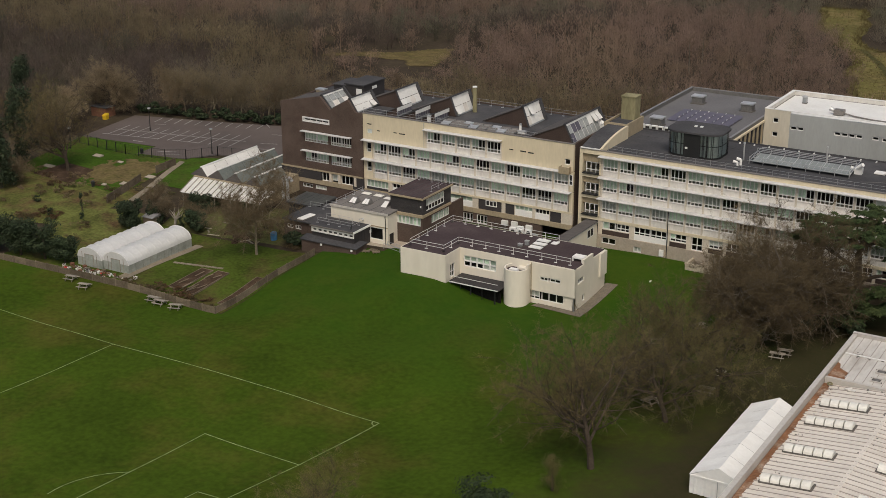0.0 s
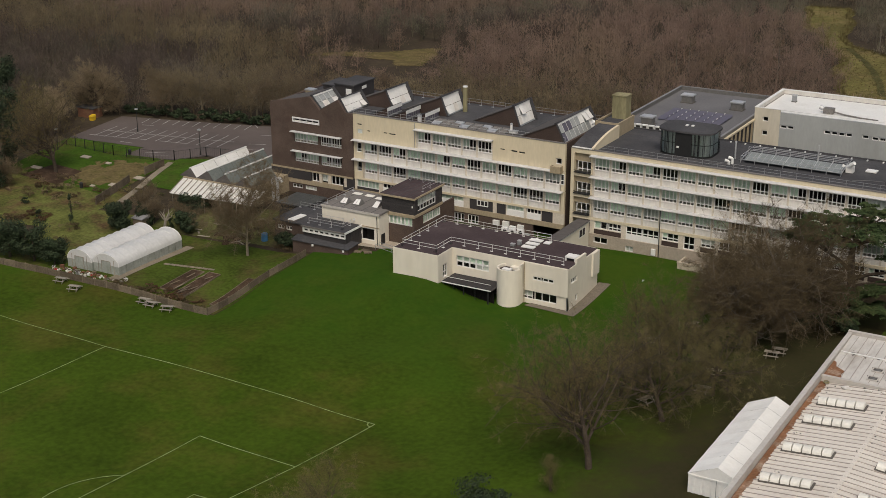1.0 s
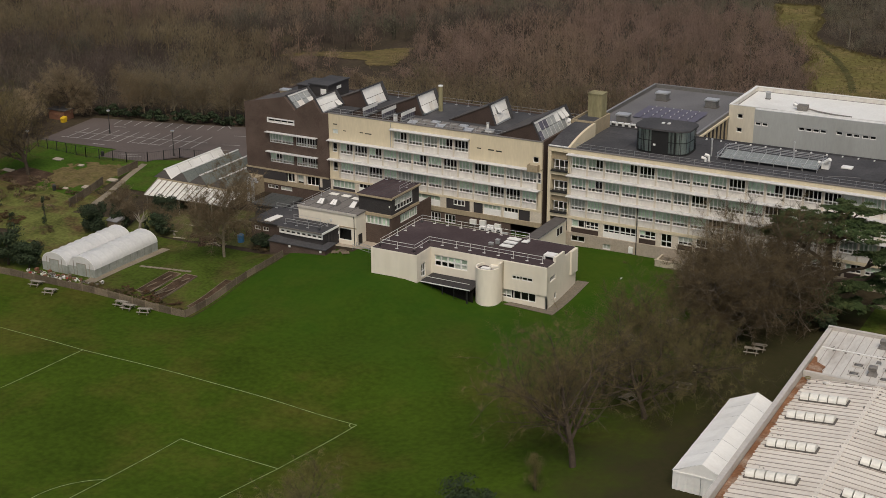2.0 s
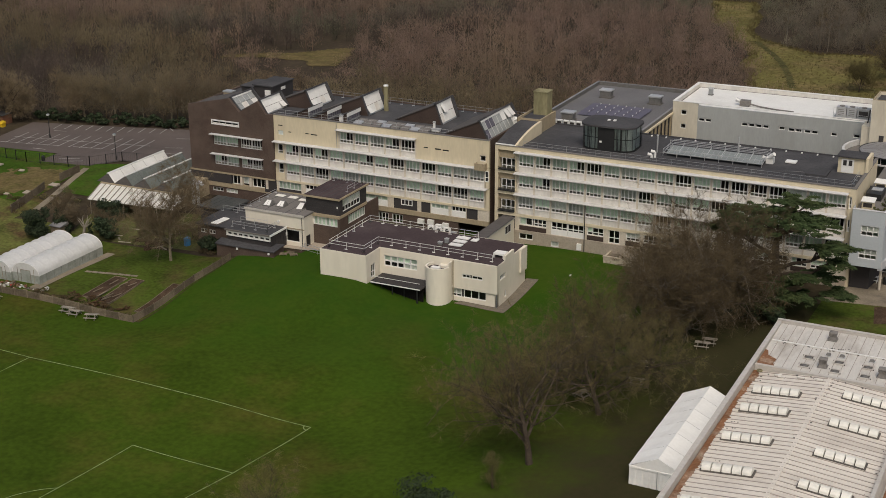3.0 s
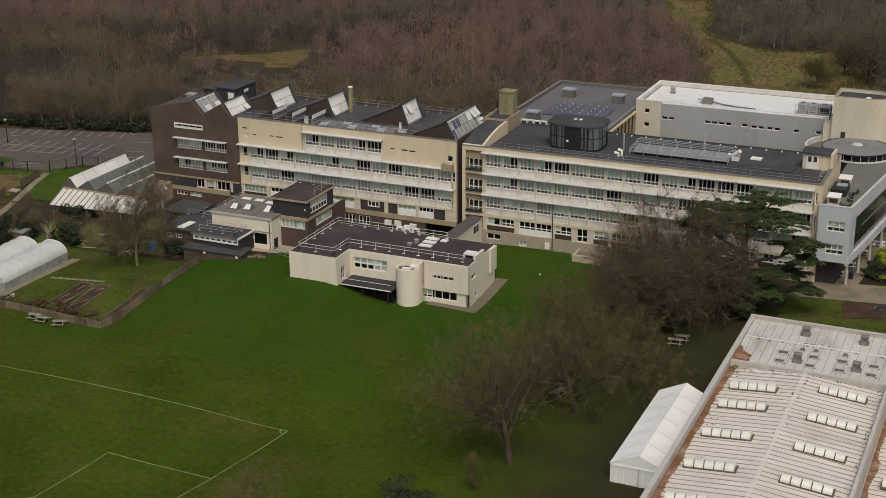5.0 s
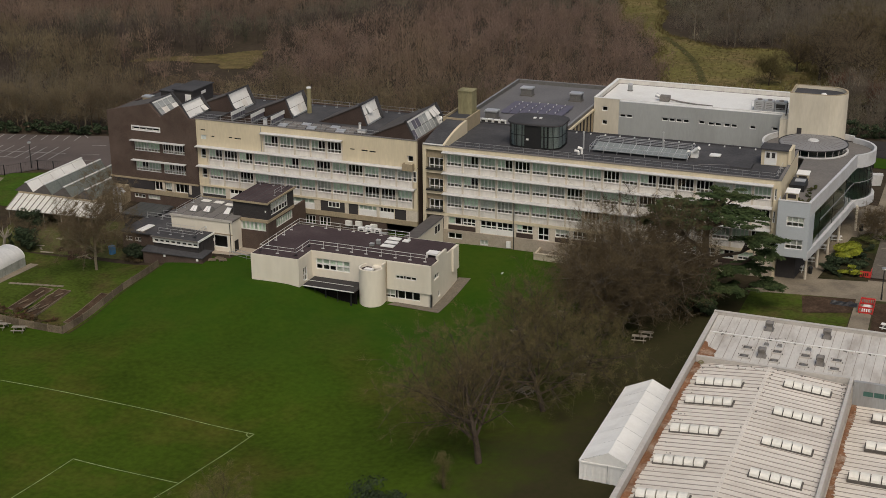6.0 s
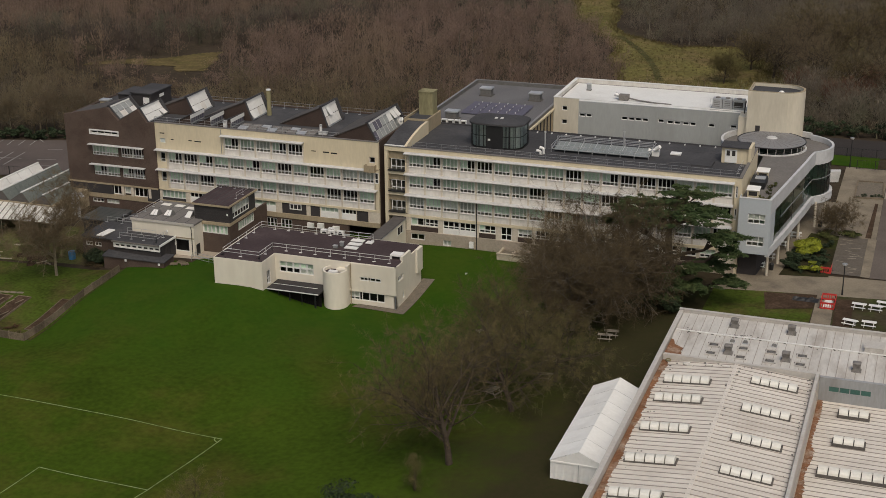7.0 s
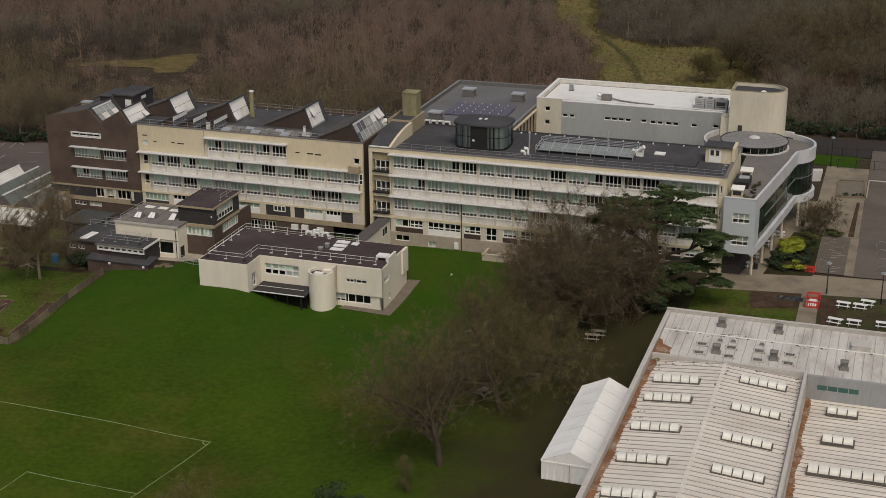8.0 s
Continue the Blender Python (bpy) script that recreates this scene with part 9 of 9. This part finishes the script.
for i, (x, y, w, h) in enumerate(((-95, -24, 4, 1.8), (-88, -34, 5, 1.2), (-99, -31, 5, 1.4), (-106, -15, 5, 1.6), (-76.5, -33, 4, 1.2), (-74, -38, 4, 1.4), (-52.8, -47.2, 3, 1.0), (-48, -46.8, 3, 1.2), (-39, -23.6, 4, 1.2), (-47, -22, 5, 1.4), (-53, -22.5, 5, 1.6))):
    leafy("bramble", "brown winter bramble and dead stems", "shrub", x, y, w, w, h, TWIG_RED, 700, 0.10, 160 + i, 9, "brambles", 0.1)
br = random.Random(31)
for i in range(26):
    x, y = br.uniform(-112, -74), br.uniform(-38, -12)
    leafy("bramble", "brown winter bramble in rough grass", "shrub", x, y, br.uniform(1.2, 3.2), br.uniform(1.2, 3.0), br.uniform(0.5, 1.3), br.choice([TWIG_RED, TWIG_TAN, SHRUB, TWIG_GREEN]), 260, 0.11, 300 + i, 6, "brambles", 0.1)
for i in range(12):
    x, y = -51 + 1.3 * i + br.uniform(-0.5, 0.5), -47.4 + br.uniform(-0.4, 0.9)
    leafy("bramble", "brown dead border plants inside the garden fence", "shrub", x, y, br.uniform(1.2, 2.4), br.uniform(0.9, 1.8), br.uniform(0.4, 0.9), br.choice([TWIG_RED, TWIG_RED, TWIG_TAN]), 240, 0.1, 380 + i, 6, "brambles", 0.1)
for i in range(18):
    x, y = br.uniform(-48.5, -36.5), -45.9 + br.uniform(-0.9, 0.9)
    leafy("bramble", "rust-brown dead stems beside the raised beds", "shrub", x, y, br.uniform(1.2, 2.4), br.uniform(1.0, 1.8), br.uniform(0.4, 0.9), br.choice([TWIG_RED, DEAD_LEAF]), 240, 0.1, 500 + i, 6, "brambles", 0.1)
for i in range(26):
    x, y = br.uniform(-110, -80), br.uniform(-24, -14)
    leafy("bramble", "brown winter bramble between the plots", "shrub", x, y, br.uniform(1.8, 3.6), br.uniform(1.4, 3.0), br.uniform(0.7, 1.6), br.choice([TWIG_RED, DEAD_LEAF, TWIG_TAN]), 300, 0.1, 530 + i, 7, "brambles", 0.1)
for i in range(9):
    x, y = br.uniform(-92, -84), br.uniform(-33.5, -29)
    leafy("bramble", "rust-brown dead bracken in rough grass", "shrub", x, y, br.uniform(1.6, 3.0), br.uniform(1.4, 2.6), br.uniform(0.4, 0.8), DEAD_LEAF, 300, 0.11, 560 + i, 7, "brambles", 0.1)
for i in range(14):
    x, y = br.uniform(-49, -37), br.uniform(-23.5, -15)
    leafy("bramble", "tangled brown bare shrub in the garden yard", "shrub", x, y, br.uniform(2.0, 3.6), br.uniform(2.0, 3.4), br.uniform(1.2, 2.4), br.choice([TWIG_GREEN, TWIG_TAN, TWIG]), 420, 0.09, 600 + i, 8, "brambles", 0.1)
for i in range(16):
    x, y = br.uniform(-64, -36), br.uniform(-24, -12)
    leafy("bramble", "brown winter shrub in the garden yard", "shrub", x, y, br.uniform(1.2, 3.0), br.uniform(1.2, 3.0), br.uniform(0.6, 1.6), br.choice([TWIG_GREEN, TWIG_TAN, SHRUB, EVERGREEN]), 300, 0.11, 340 + i, 6, "brambles", 0.1)
for i in range(10):
    leafy("roadside_shrub", "dark evergreen scrub beyond the road", "shrub", 44 + 4.6 * i, 83.6 + br.uniform(-0.6, 1), 6.5, 4, br.uniform(2.2, 4.0), EVERGREEN, 700, 0.26, 400 + i, 9, "roadside scrub", 0.05)
for i in range(4):
    leafy("low_hedge", "low dark hedge along the raised bed", "hedge", 69.9 + 1.2 * i, 43.7 + 0.15 * i, 1.5, 0.9, 0.9, EVERGREEN, 260, 0.1, 420 + i, 6, "bed hedges", 0.1)
for i, (x, y) in enumerate(((59.0, 6.4), (59.5, 7.8), (59.1, 3.4), (58.3, 0.0), (59.2, 0.4))):
    leafy("terrace_plant", "straggly green plant on the roof terrace", "plant", x, y, 1.3, 1.3, 0.9, SHRUB, 240, 0.1, 440 + i, 6, "terrace plants", 0.1, 0.0, 14.9)
for i in range(16):
    x, y = 62.9 + 1.45 * (i % 4) + br.uniform(-0.3, 0.3), 4.0 + 3.6 * (i // 4) + 0.5 * (i % 4) + br.uniform(-0.4, 0.4)
    leafy("bed_shrub", "low dark shrub in the bed beside the wing", "shrub", x, y, 2.4, 2.8, br.uniform(0.9, 1.5), EVERGREEN, 420, 0.13, 460 + i, 7, "bed shrubs", 0.1)
leafy("golden_shrub", "large golden-leaved evergreen shrub by the wing", "shrub", 64.8, 13.2, 5.6, 8.0, 1.9, GOLD, 7500, 0.16, 201, 14, "golden shrubs")
leafy("golden_shrub", "smaller golden evergreen shrub by the path", "shrub", 65.6, 4.9, 4.4, 3.4, 1.5, GOLD, 2200, 0.14, 202, 9, "golden shrubs")
for i, (x, y, w, h) in enumerate(((62.6, 5.2, 3.2, 1.7), (63.0, 8.8, 3.6, 1.7), (66.4, 8.6, 4.2, 1.3), (67.0, 20.5, 6, 1.2), (70.2, 22.8, 4, 1.0))):
    leafy("low_shrub", "dark clipped shrub in the planting bed", "shrub", x, y, w, w * 0.9, h, EVERGREEN if i < 3 else SHRUB, 1500, 0.13, 210 + i, 9, "clipped shrubs")
leafy("evergreen_bush", "dark evergreen bush at the edge of the field", "bush", 27.6, -80.2, 7.5, 5.5, 3.4, EVERGREEN, 2200, 0.15, 230, 14, "evergreen bushes")
for i, (x, y, w, h) in enumerate(((46.4, -17.8, 4.2, 3.4), (49.4, -18.4, 3.6, 2.8), (44.0, -19.6, 3.4, 3.0))):
    leafy("evergreen_bush", "dark holly bush in the shade of the cedar", "bush", x, y, w, w * 0.9, h, EVERGREEN, 2200, 0.15, 240 + i, 14, "holly bushes")
leafy("small_tree", "small twiggy brown-green tree beneath the oak", "tree", 33.0, -74.2, 3.4, 3.4, 4.6, TWIG_GREEN, 2600, 0.07, 231, 26, "", 0.06, 0.6)

# cedar: a forked trunk, rising limbs and flat plates of needles in tiers
CX, CY = 48.7, -12.6


def needle_plate(b, c, rx, ry, turn, count, rng):
    """A level spray of needles with a ragged rim, its shoots fanned out along one way."""
    for _ in range(count):
        t, q = rng.uniform(0, 2 * math.pi), rng.random() ** 0.5
        q *= 0.78 + 0.3 * math.sin(3 * t + turn) * math.sin(5 * t)
        u, v = q * rx * math.cos(t), q * ry * math.sin(t)
        e = c + Vector((u * math.cos(turn) - v * math.sin(turn), u * math.sin(turn) + v * math.cos(turn), rng.gauss(0, 0.07) - 0.16 * q * q))
        a = turn + rng.gauss(0, 0.6)
        l, w = rng.uniform(0.16, 0.34), rng.uniform(0.05, 0.10)
        way = Vector((math.cos(a), math.sin(a), rng.gauss(0, 0.22))) * l
        across = Vector((-math.sin(a), math.cos(a), rng.gauss(0, 0.35))) * w
        b.poly(e - way, e + across, e + way, e - across)


def cedar_tree():
    rng = random.Random(77)
    ob = thing("cedar_tree", "old dark green cedar with level spreading plates of foliage", "tree")
    z0 = height(CX, CY)
    fork = Vector((CX - 0.6, CY, z0 + 4.2))
    part("trunk", Build().tube((CX, CY, z0 - 0.4), tuple(fork), 0.85, 0.7, 10).tube(tuple(fork), (CX - 1.2, CY + 0.4, 12.6), 0.62, 0.42, 8).tube((CX - 1.2, CY + 0.4, 12.6), (CX - 0.3, CY + 0.8, 17.0), 0.42, 0.12, 7), BARK, ob)
    # tiers: middle x, y, z of the plate, half widths, fall towards the rim, limbs, where the limbs leave the trunk
    tiers = [(49.0, -9.6, 18.3, 3.4, 2.6, 0.5, 7, 14.5), (47.6, -11.9, 16.9, 8.0, 5.6, 1.2, 30, 11.5), (43.0, -13.0, 15.2, 3.8, 3.6, 0.5, 8, 10.0),
             (55.3, -12.6, 13.5, 2.2, 2.6, 0.5, 8, 9.0), (56.0, -12.8, 11.6, 1.4, 2.0, 0.3, 3, 8.0), (52.7, -12.9, 9.3, 2.7, 3.0, 0.6, 8, 6.4), (56.2, -12.9, 7.2, 1.9, 1.7, 0.3, 4, 5.6),
             (46.6, -14.6, 8.0, 3.4, 3.0, 0.7, 12, 6.0), (50.6, -15.4, 6.9, 2.4, 1.8, 0.3, 6, 5.4), (47.4, -16.2, 5.6, 3.2, 1.8, 0.3, 7, 4.8)]
    for x, y, z, rx, ry, fall, limbs, leave in tiers:
        base, hub = Vector((CX - 0.9, CY + 0.3, leave)), Vector((x, y, z - 1.0))
        stem = base.lerp(hub, 0.62) + Vector((0, 0, -0.25))
        part("main_limb", Build().tube(base, base.lerp(stem, 0.5) + Vector((0, 0, 0.25)), 0.3, 0.25, 7).tube(base.lerp(stem, 0.5) + Vector((0, 0, 0.25)), stem, 0.25, 0.19, 7), BARK, ob)
        for k in range(limbs):
            q, a = ((k + 0.6) / limbs) ** 0.5, k * 2.4 + x
            tip = Vector((x + rx * q * math.cos(a), y + ry * q * math.sin(a), z - fall * q * q + rng.uniform(-0.25, 0.2)))
            root = stem + Vector((rng.uniform(-0.1, 0.1), rng.uniform(-0.1, 0.1), rng.uniform(-0.1, 0.1)))
            limb, needles = Build(), Build()
            p = root
            for i in range(1, 7):
                u = i / 6
                n = root.lerp(tip, u)
                n.z = root.z + (tip.z - root.z) * (1 - (1 - u) ** 1.6) - 0.12
                n += Vector((rng.uniform(-0.25, 0.25), rng.uniform(-0.25, 0.25), rng.uniform(-0.15, 0.15))) * (u < 1)
                limb.tube(p, n, 0.12 * (1 - (i - 1) * 0.14) + 0.015, 0.12 * (1 - i * 0.14) + 0.015, 5)
                p = n
            bough = part("limb", limb, BARK, ob)
            way = math.atan2(tip.y - root.y, tip.x - root.x)
            for i in range(6):
                c = tip + Vector((rng.gauss(0, 0.75), rng.gauss(0, 0.7), rng.gauss(0, 0.16)))
                needle_plate(needles, c, rng.uniform(0.8, 1.35), rng.uniform(0.45, 0.8), way + rng.gauss(0, 0.5), 150, rng)
            part("foliage", needles, CEDAR, bough, "plate of dark green needles")


cedar_tree()


# birches with pale stems at the edges of the meadow
def birch(seed, h):
    rng = random.Random(seed)
    wood, twig = Build(), Build()
    top = Vector((rng.uniform(-0.5, 0.5), rng.uniform(-0.5, 0.5), h))
    wood.tube((0, 0, -0.3), tuple(top * 0.55), 0.17, 0.11, 6).tube(tuple(top * 0.55), tuple(top), 0.11, 0.03, 5)
    for k in range(26):
        p = top * rng.uniform(0.35, 0.95)
        a = rng.uniform(0, 2 * math.pi)
        d = Vector((math.cos(a), math.sin(a), rng.uniform(0.6, 1.4))).normalized()
        l = rng.uniform(1.0, 2.4)
        sliver(twig, p, d, l, 0.025, rng)
        for j in range(22):
            dd = (d + Vector((rng.uniform(-1, 1), rng.uniform(-1, 1), rng.uniform(-1.1, 0.7)))).normalized()
            sliver(twig, p + d * l * rng.uniform(0.3, 1), dd, rng.uniform(0.4, 0.9), 0.014, rng)
    ob = thing("birch_tree", "slender bare birch with a pale stem", "tree", "birches")
    part("trunk", wood, WOODS_PALE, ob, "pale peeling stem")
    part("crown", twig, TWIG_RED, ob)
    return ob


plant(birch(5, 11.5), [(8, 165.5, 1.0, 0), (17.5, 161, 1.1, 80), (21.5, 163.5, 1.0, 150), (-4, 120, 0.9, 30), (-6, 123, 0.8, 130)])
plant(birch(6, 10.0), [(-25, 118, 1.0, 0), (-29, 121, 0.9, 100), (-73, 101, 0.9, 60), (27, 168, 1.1, 190), (19.6, 160, 0.9, 260)])
plant(bare_tree(41, 15.0, OAK, BARK, WOODS_OLIVE, "tall spreading bare tree at the edge of the meadow", 0.5, 0.03), [(51.3, 139, 1.0, 30), (44.6, 131, 0.8, 150), (61.5, 149, 1.05, 220), (57.0, 124, 0.85, 300), (70.5, 132, 1.0, 80), (41.0, 146, 0.7, 200), (75.0, 112, 0.9, 10)])
plant(bare_tree(44, 15.0, AIRY, BARK, TWIG, "tall bare tree with dark forked limbs", 0.5, 0.03), [(56.6, 145, 1.0, 0), (66.0, 158, 1.1, 110), (48.0, 154, 0.9, 70), (64.5, 114, 0.75, 250), (78.0, 140, 1.05, 330), (38.5, 137, 0.6, 40)])
plant(bare_tree(47, 9.0, DENSE, BARK, TWIG_RUST, "reddish twiggy tree at the roadside wood", 0.5, 0.026), [(68.1, 116, 1.0, 0), (60.5, 108, 0.8, 90), (51.5, 118, 0.7, 170)])
plant(bare_tree(52, 9.0, TALL, BARK, TWIG_GREEN, "small upright bare tree standing alone in the meadow", 0.55, 0.02), [(34.5, 121.8, 0.85, 0)])
for i, (x, y, w, h) in enumerate(((71.5, 107, 6, 8.5), (77.0, 103, 6, 7.0), (66.0, 100, 5, 5.0))):
    leafy("ivy_tree", "dark ivy-clad tree beside the road", "tree", x, y, w, w, h, EVERGREEN, 2600, 0.16, 260 + i, 22, "ivy-clad trees", 0.1, 0.4)

# rough grass along the meadow's margins
turf = random.Random(61)
margin = Build()
for _ in range(26000):
    x, y = turf.uniform(-34, 46), turf.uniform(104, 230)
    if not (is_meadow(x, y) or is_glade(x, y)):
        continue
    edge = sum(not is_meadow(x + a, y + b) for a, b in ((2.2, 0), (-2.2, 0), (0, 2.6), (0, -2.6)))
    if edge == 0 and turf.random() < 0.72:
        continue
    p = Vector((x, y, height(x, y) + 0.08))
    for k in range(4):
        d = Vector((turf.uniform(-0.7, 0.7), turf.uniform(-0.7, 0.7), 1)).normalized()
        sliver(margin, p + Vector((turf.uniform(-0.3, 0.3), turf.uniform(-0.3, 0.3), 0)), d, turf.uniform(0.25, 0.6) * (1.7 if edge else 1), 0.05, turf)
tagged(part("rough_grass", margin, TUSSOCK), "pale rough grass along the meadow margins", "grass", kind="stuff")


# ---- far woods: bare trees past counting ----
def in_wood(x, y):
    if is_meadow(x, y) or is_meadow(x - 3, y + 8) or (x > -50 and is_meadow(x - 6, y + 15)):
        return False
    if x < 91 - 1.19 * (y + 193) - 12 or x > 104 + 0.05 * (y + 193):
        return False
    if y > 330:
        return False
    if x > 44:
        return y > 84
    if x > -66:
        return y > (60 if x > -8 else 25)
    if x > -120:
        return y > 32.5 + 0.14 * (x + 120)
    return y > -44 and not (x > -128 and y < 27)


def is_dark_wood(x, y, clump):
    """Old mixed wood: east of the meadow, behind the long clearing and along the northern ridge."""
    if x > 42 + 8 * clump or (x < -108 and y < 60) or (y > 140 and x > 3 - 0.3 * (y - 163)):
        return True
    if -150 < x < -70 and 104 + 0.62 * (x + 119) < y < 140 + 0.75 * (x + 119) + 14 * clump:
        return True
    return -75 < x < -14 and y > 190 + 16 * clump + 0.2 * (x + 42)


def wood_tree(rng, n):
    """Vertices of one unit-high winter tree as n thin triangles."""
    tri = []
    trunk_top = 0.55
    for k in range(3):
        a, b = 2 * np.pi * k / 3, 2 * np.pi * (k + 1) / 3
        r = 0.014
        tri.append([(r * np.cos(a), r * np.sin(a), 0), (r * np.cos(b), r * np.sin(b), 0), (0, 0, trunk_top + 0.2)])
    lead = []
    for k in range(9):
        z = rng.uniform(0.06, 0.58)
        a = rng.uniform(0, 2 * np.pi)
        l = rng.uniform(0.2, 0.42)
        end = np.array([np.cos(a) * l * 0.62, np.sin(a) * l * 0.62, z + l * rng.uniform(0.5, 1.0)])
        lead.append((np.array([0, 0, z]), end))
        s = np.array([-np.sin(a), np.cos(a), 0]) * 0.005
        tri.append([tuple(np.array([0, 0, z]) - s), tuple(np.array([0, 0, z]) + s), tuple(end)])
    while len(tri) < n:
        p0, p1 = lead[rng.integers(len(lead))]
        p = p0 + (p1 - p0) * rng.uniform(0.25, 1.05) + rng.normal(0, 0.06, 3)
        d = 0.7 * (p1 - p0) / np.linalg.norm(p1 - p0) + rng.normal(0, 0.38, 3) + np.array([0, 0, 0.75])
        d /= np.linalg.norm(d)
        s = np.cross(d, np.array([0, 0, 1.0]) + rng.normal(0, 0.35, 3))
        s *= rng.uniform(0.0032, 0.0058) / np.linalg.norm(s)
        e = p + d * rng.uniform(0.045, 0.10)
        tri.append([tuple(p - s), tuple(p + s), tuple(e)])
    return np.array(tri, float)


nr = np.random.default_rng(12)
kinds = [wood_tree(nr, 332) for _ in range(10)]
blocks, dark_blocks, olive_blocks, shady_blocks = [], [], [], []
step = 5.0
grid = [(gx, gy) for gx in np.arange(-470, 130, step) for gy in np.arange(-46, 330, step)]
grid += [(gx, gy) for gx in np.arange(42, 100, step) for gy in np.arange(84, 200, step)]
for gx, gy in grid:
    x, y = gx + nr.uniform(-0.5, 0.5) * step, gy + nr.uniform(-0.5, 0.5) * step
    if not in_wood(x, y):
        continue
    clump = noise.noise(Vector((x * 0.022, y * 0.022, 0.4)))
    if is_glade(x, y) and nr.random() < 0.72:
        continue
    if nr.random() < 0.10 + 0.12 * max(0, -clump):
        continue
    h = 10.0 + 2.6 * clump + nr.uniform(-1.8, 1.8)
    if x < -50 and any(is_meadow(x - 0.525 * k, y + 0.85 * k) for k in (22, 29, 36, 43)):
        h *= 0.45
    if x < -50 and any(is_meadow(x - 0.525 * k, y + 0.85 * k) for k in (8, 11, 14, 17, 20)):
        h *= 0.5
    w = h * nr.uniform(1.05, 1.4) * (1.9 if h < 5.5 else 1.0)
    t = nr.uniform(0, 2 * np.pi)
    k = kinds[nr.integers(len(kinds))]
    c, s = np.cos(t), np.sin(t)
    v = np.empty_like(k)
    v[..., 0] = (k[..., 0] * c - k[..., 1] * s) * w + x
    v[..., 1] = (k[..., 0] * s + k[..., 1] * c) * w + y
    v[..., 2] = k[..., 2] * h + 2.2
    (shady_blocks if (x < -126 + 10 * clump and y < 74 + 16 * clump) or (-150 < x < -60 and 104 + 0.62 * (x + 119) < y < 121 + 0.75 * (x + 119) + 10 * clump) else dark_blocks if is_dark_wood(x, y, clump) else olive_blocks if y < 78 + 22 * clump - 0.25 * (x + 60) else blocks).append(v)


def wood_mesh(name, trees, material):
    co = np.concatenate(trees).reshape(-1, 3)
    nt = len(co) // 3
    me = bpy.data.meshes.new(name)
    me.vertices.add(len(co))
    me.vertices.foreach_set("co", co.ravel().astype(np.float32))
    me.loops.add(len(co))
    me.loops.foreach_set("vertex_index", np.arange(len(co), dtype=np.int32))
    me.polygons.add(nt)
    me.polygons.foreach_set("loop_start", np.arange(0, len(co), 3, dtype=np.int32))
    me.polygons.foreach_set("loop_total", np.full(nt, 3, dtype=np.int32))
    me.materials.append(material)
    me.update(calc_edges=True)
    return new(name, me)


tagged(wood_mesh("woodland", blocks, WOODS), "dense brown leafless winter woodland of birch and scrub", "woodland", kind="stuff")
tagged(wood_mesh("mixed_woodland", dark_blocks, DARK_WOODS), "dark mixed winter woodland with ivy and evergreens", "woodland", kind="stuff")
tagged(wood_mesh("shady_woodland", shady_blocks, SHADY_WOODS), "dark bare wood with ivy west of the car park", "woodland", kind="stuff")
tagged(wood_mesh("scrub_woodland", olive_blocks, WOODS_OLIVE), "olive-brown bare scrub wood behind the school", "woodland", kind="stuff")
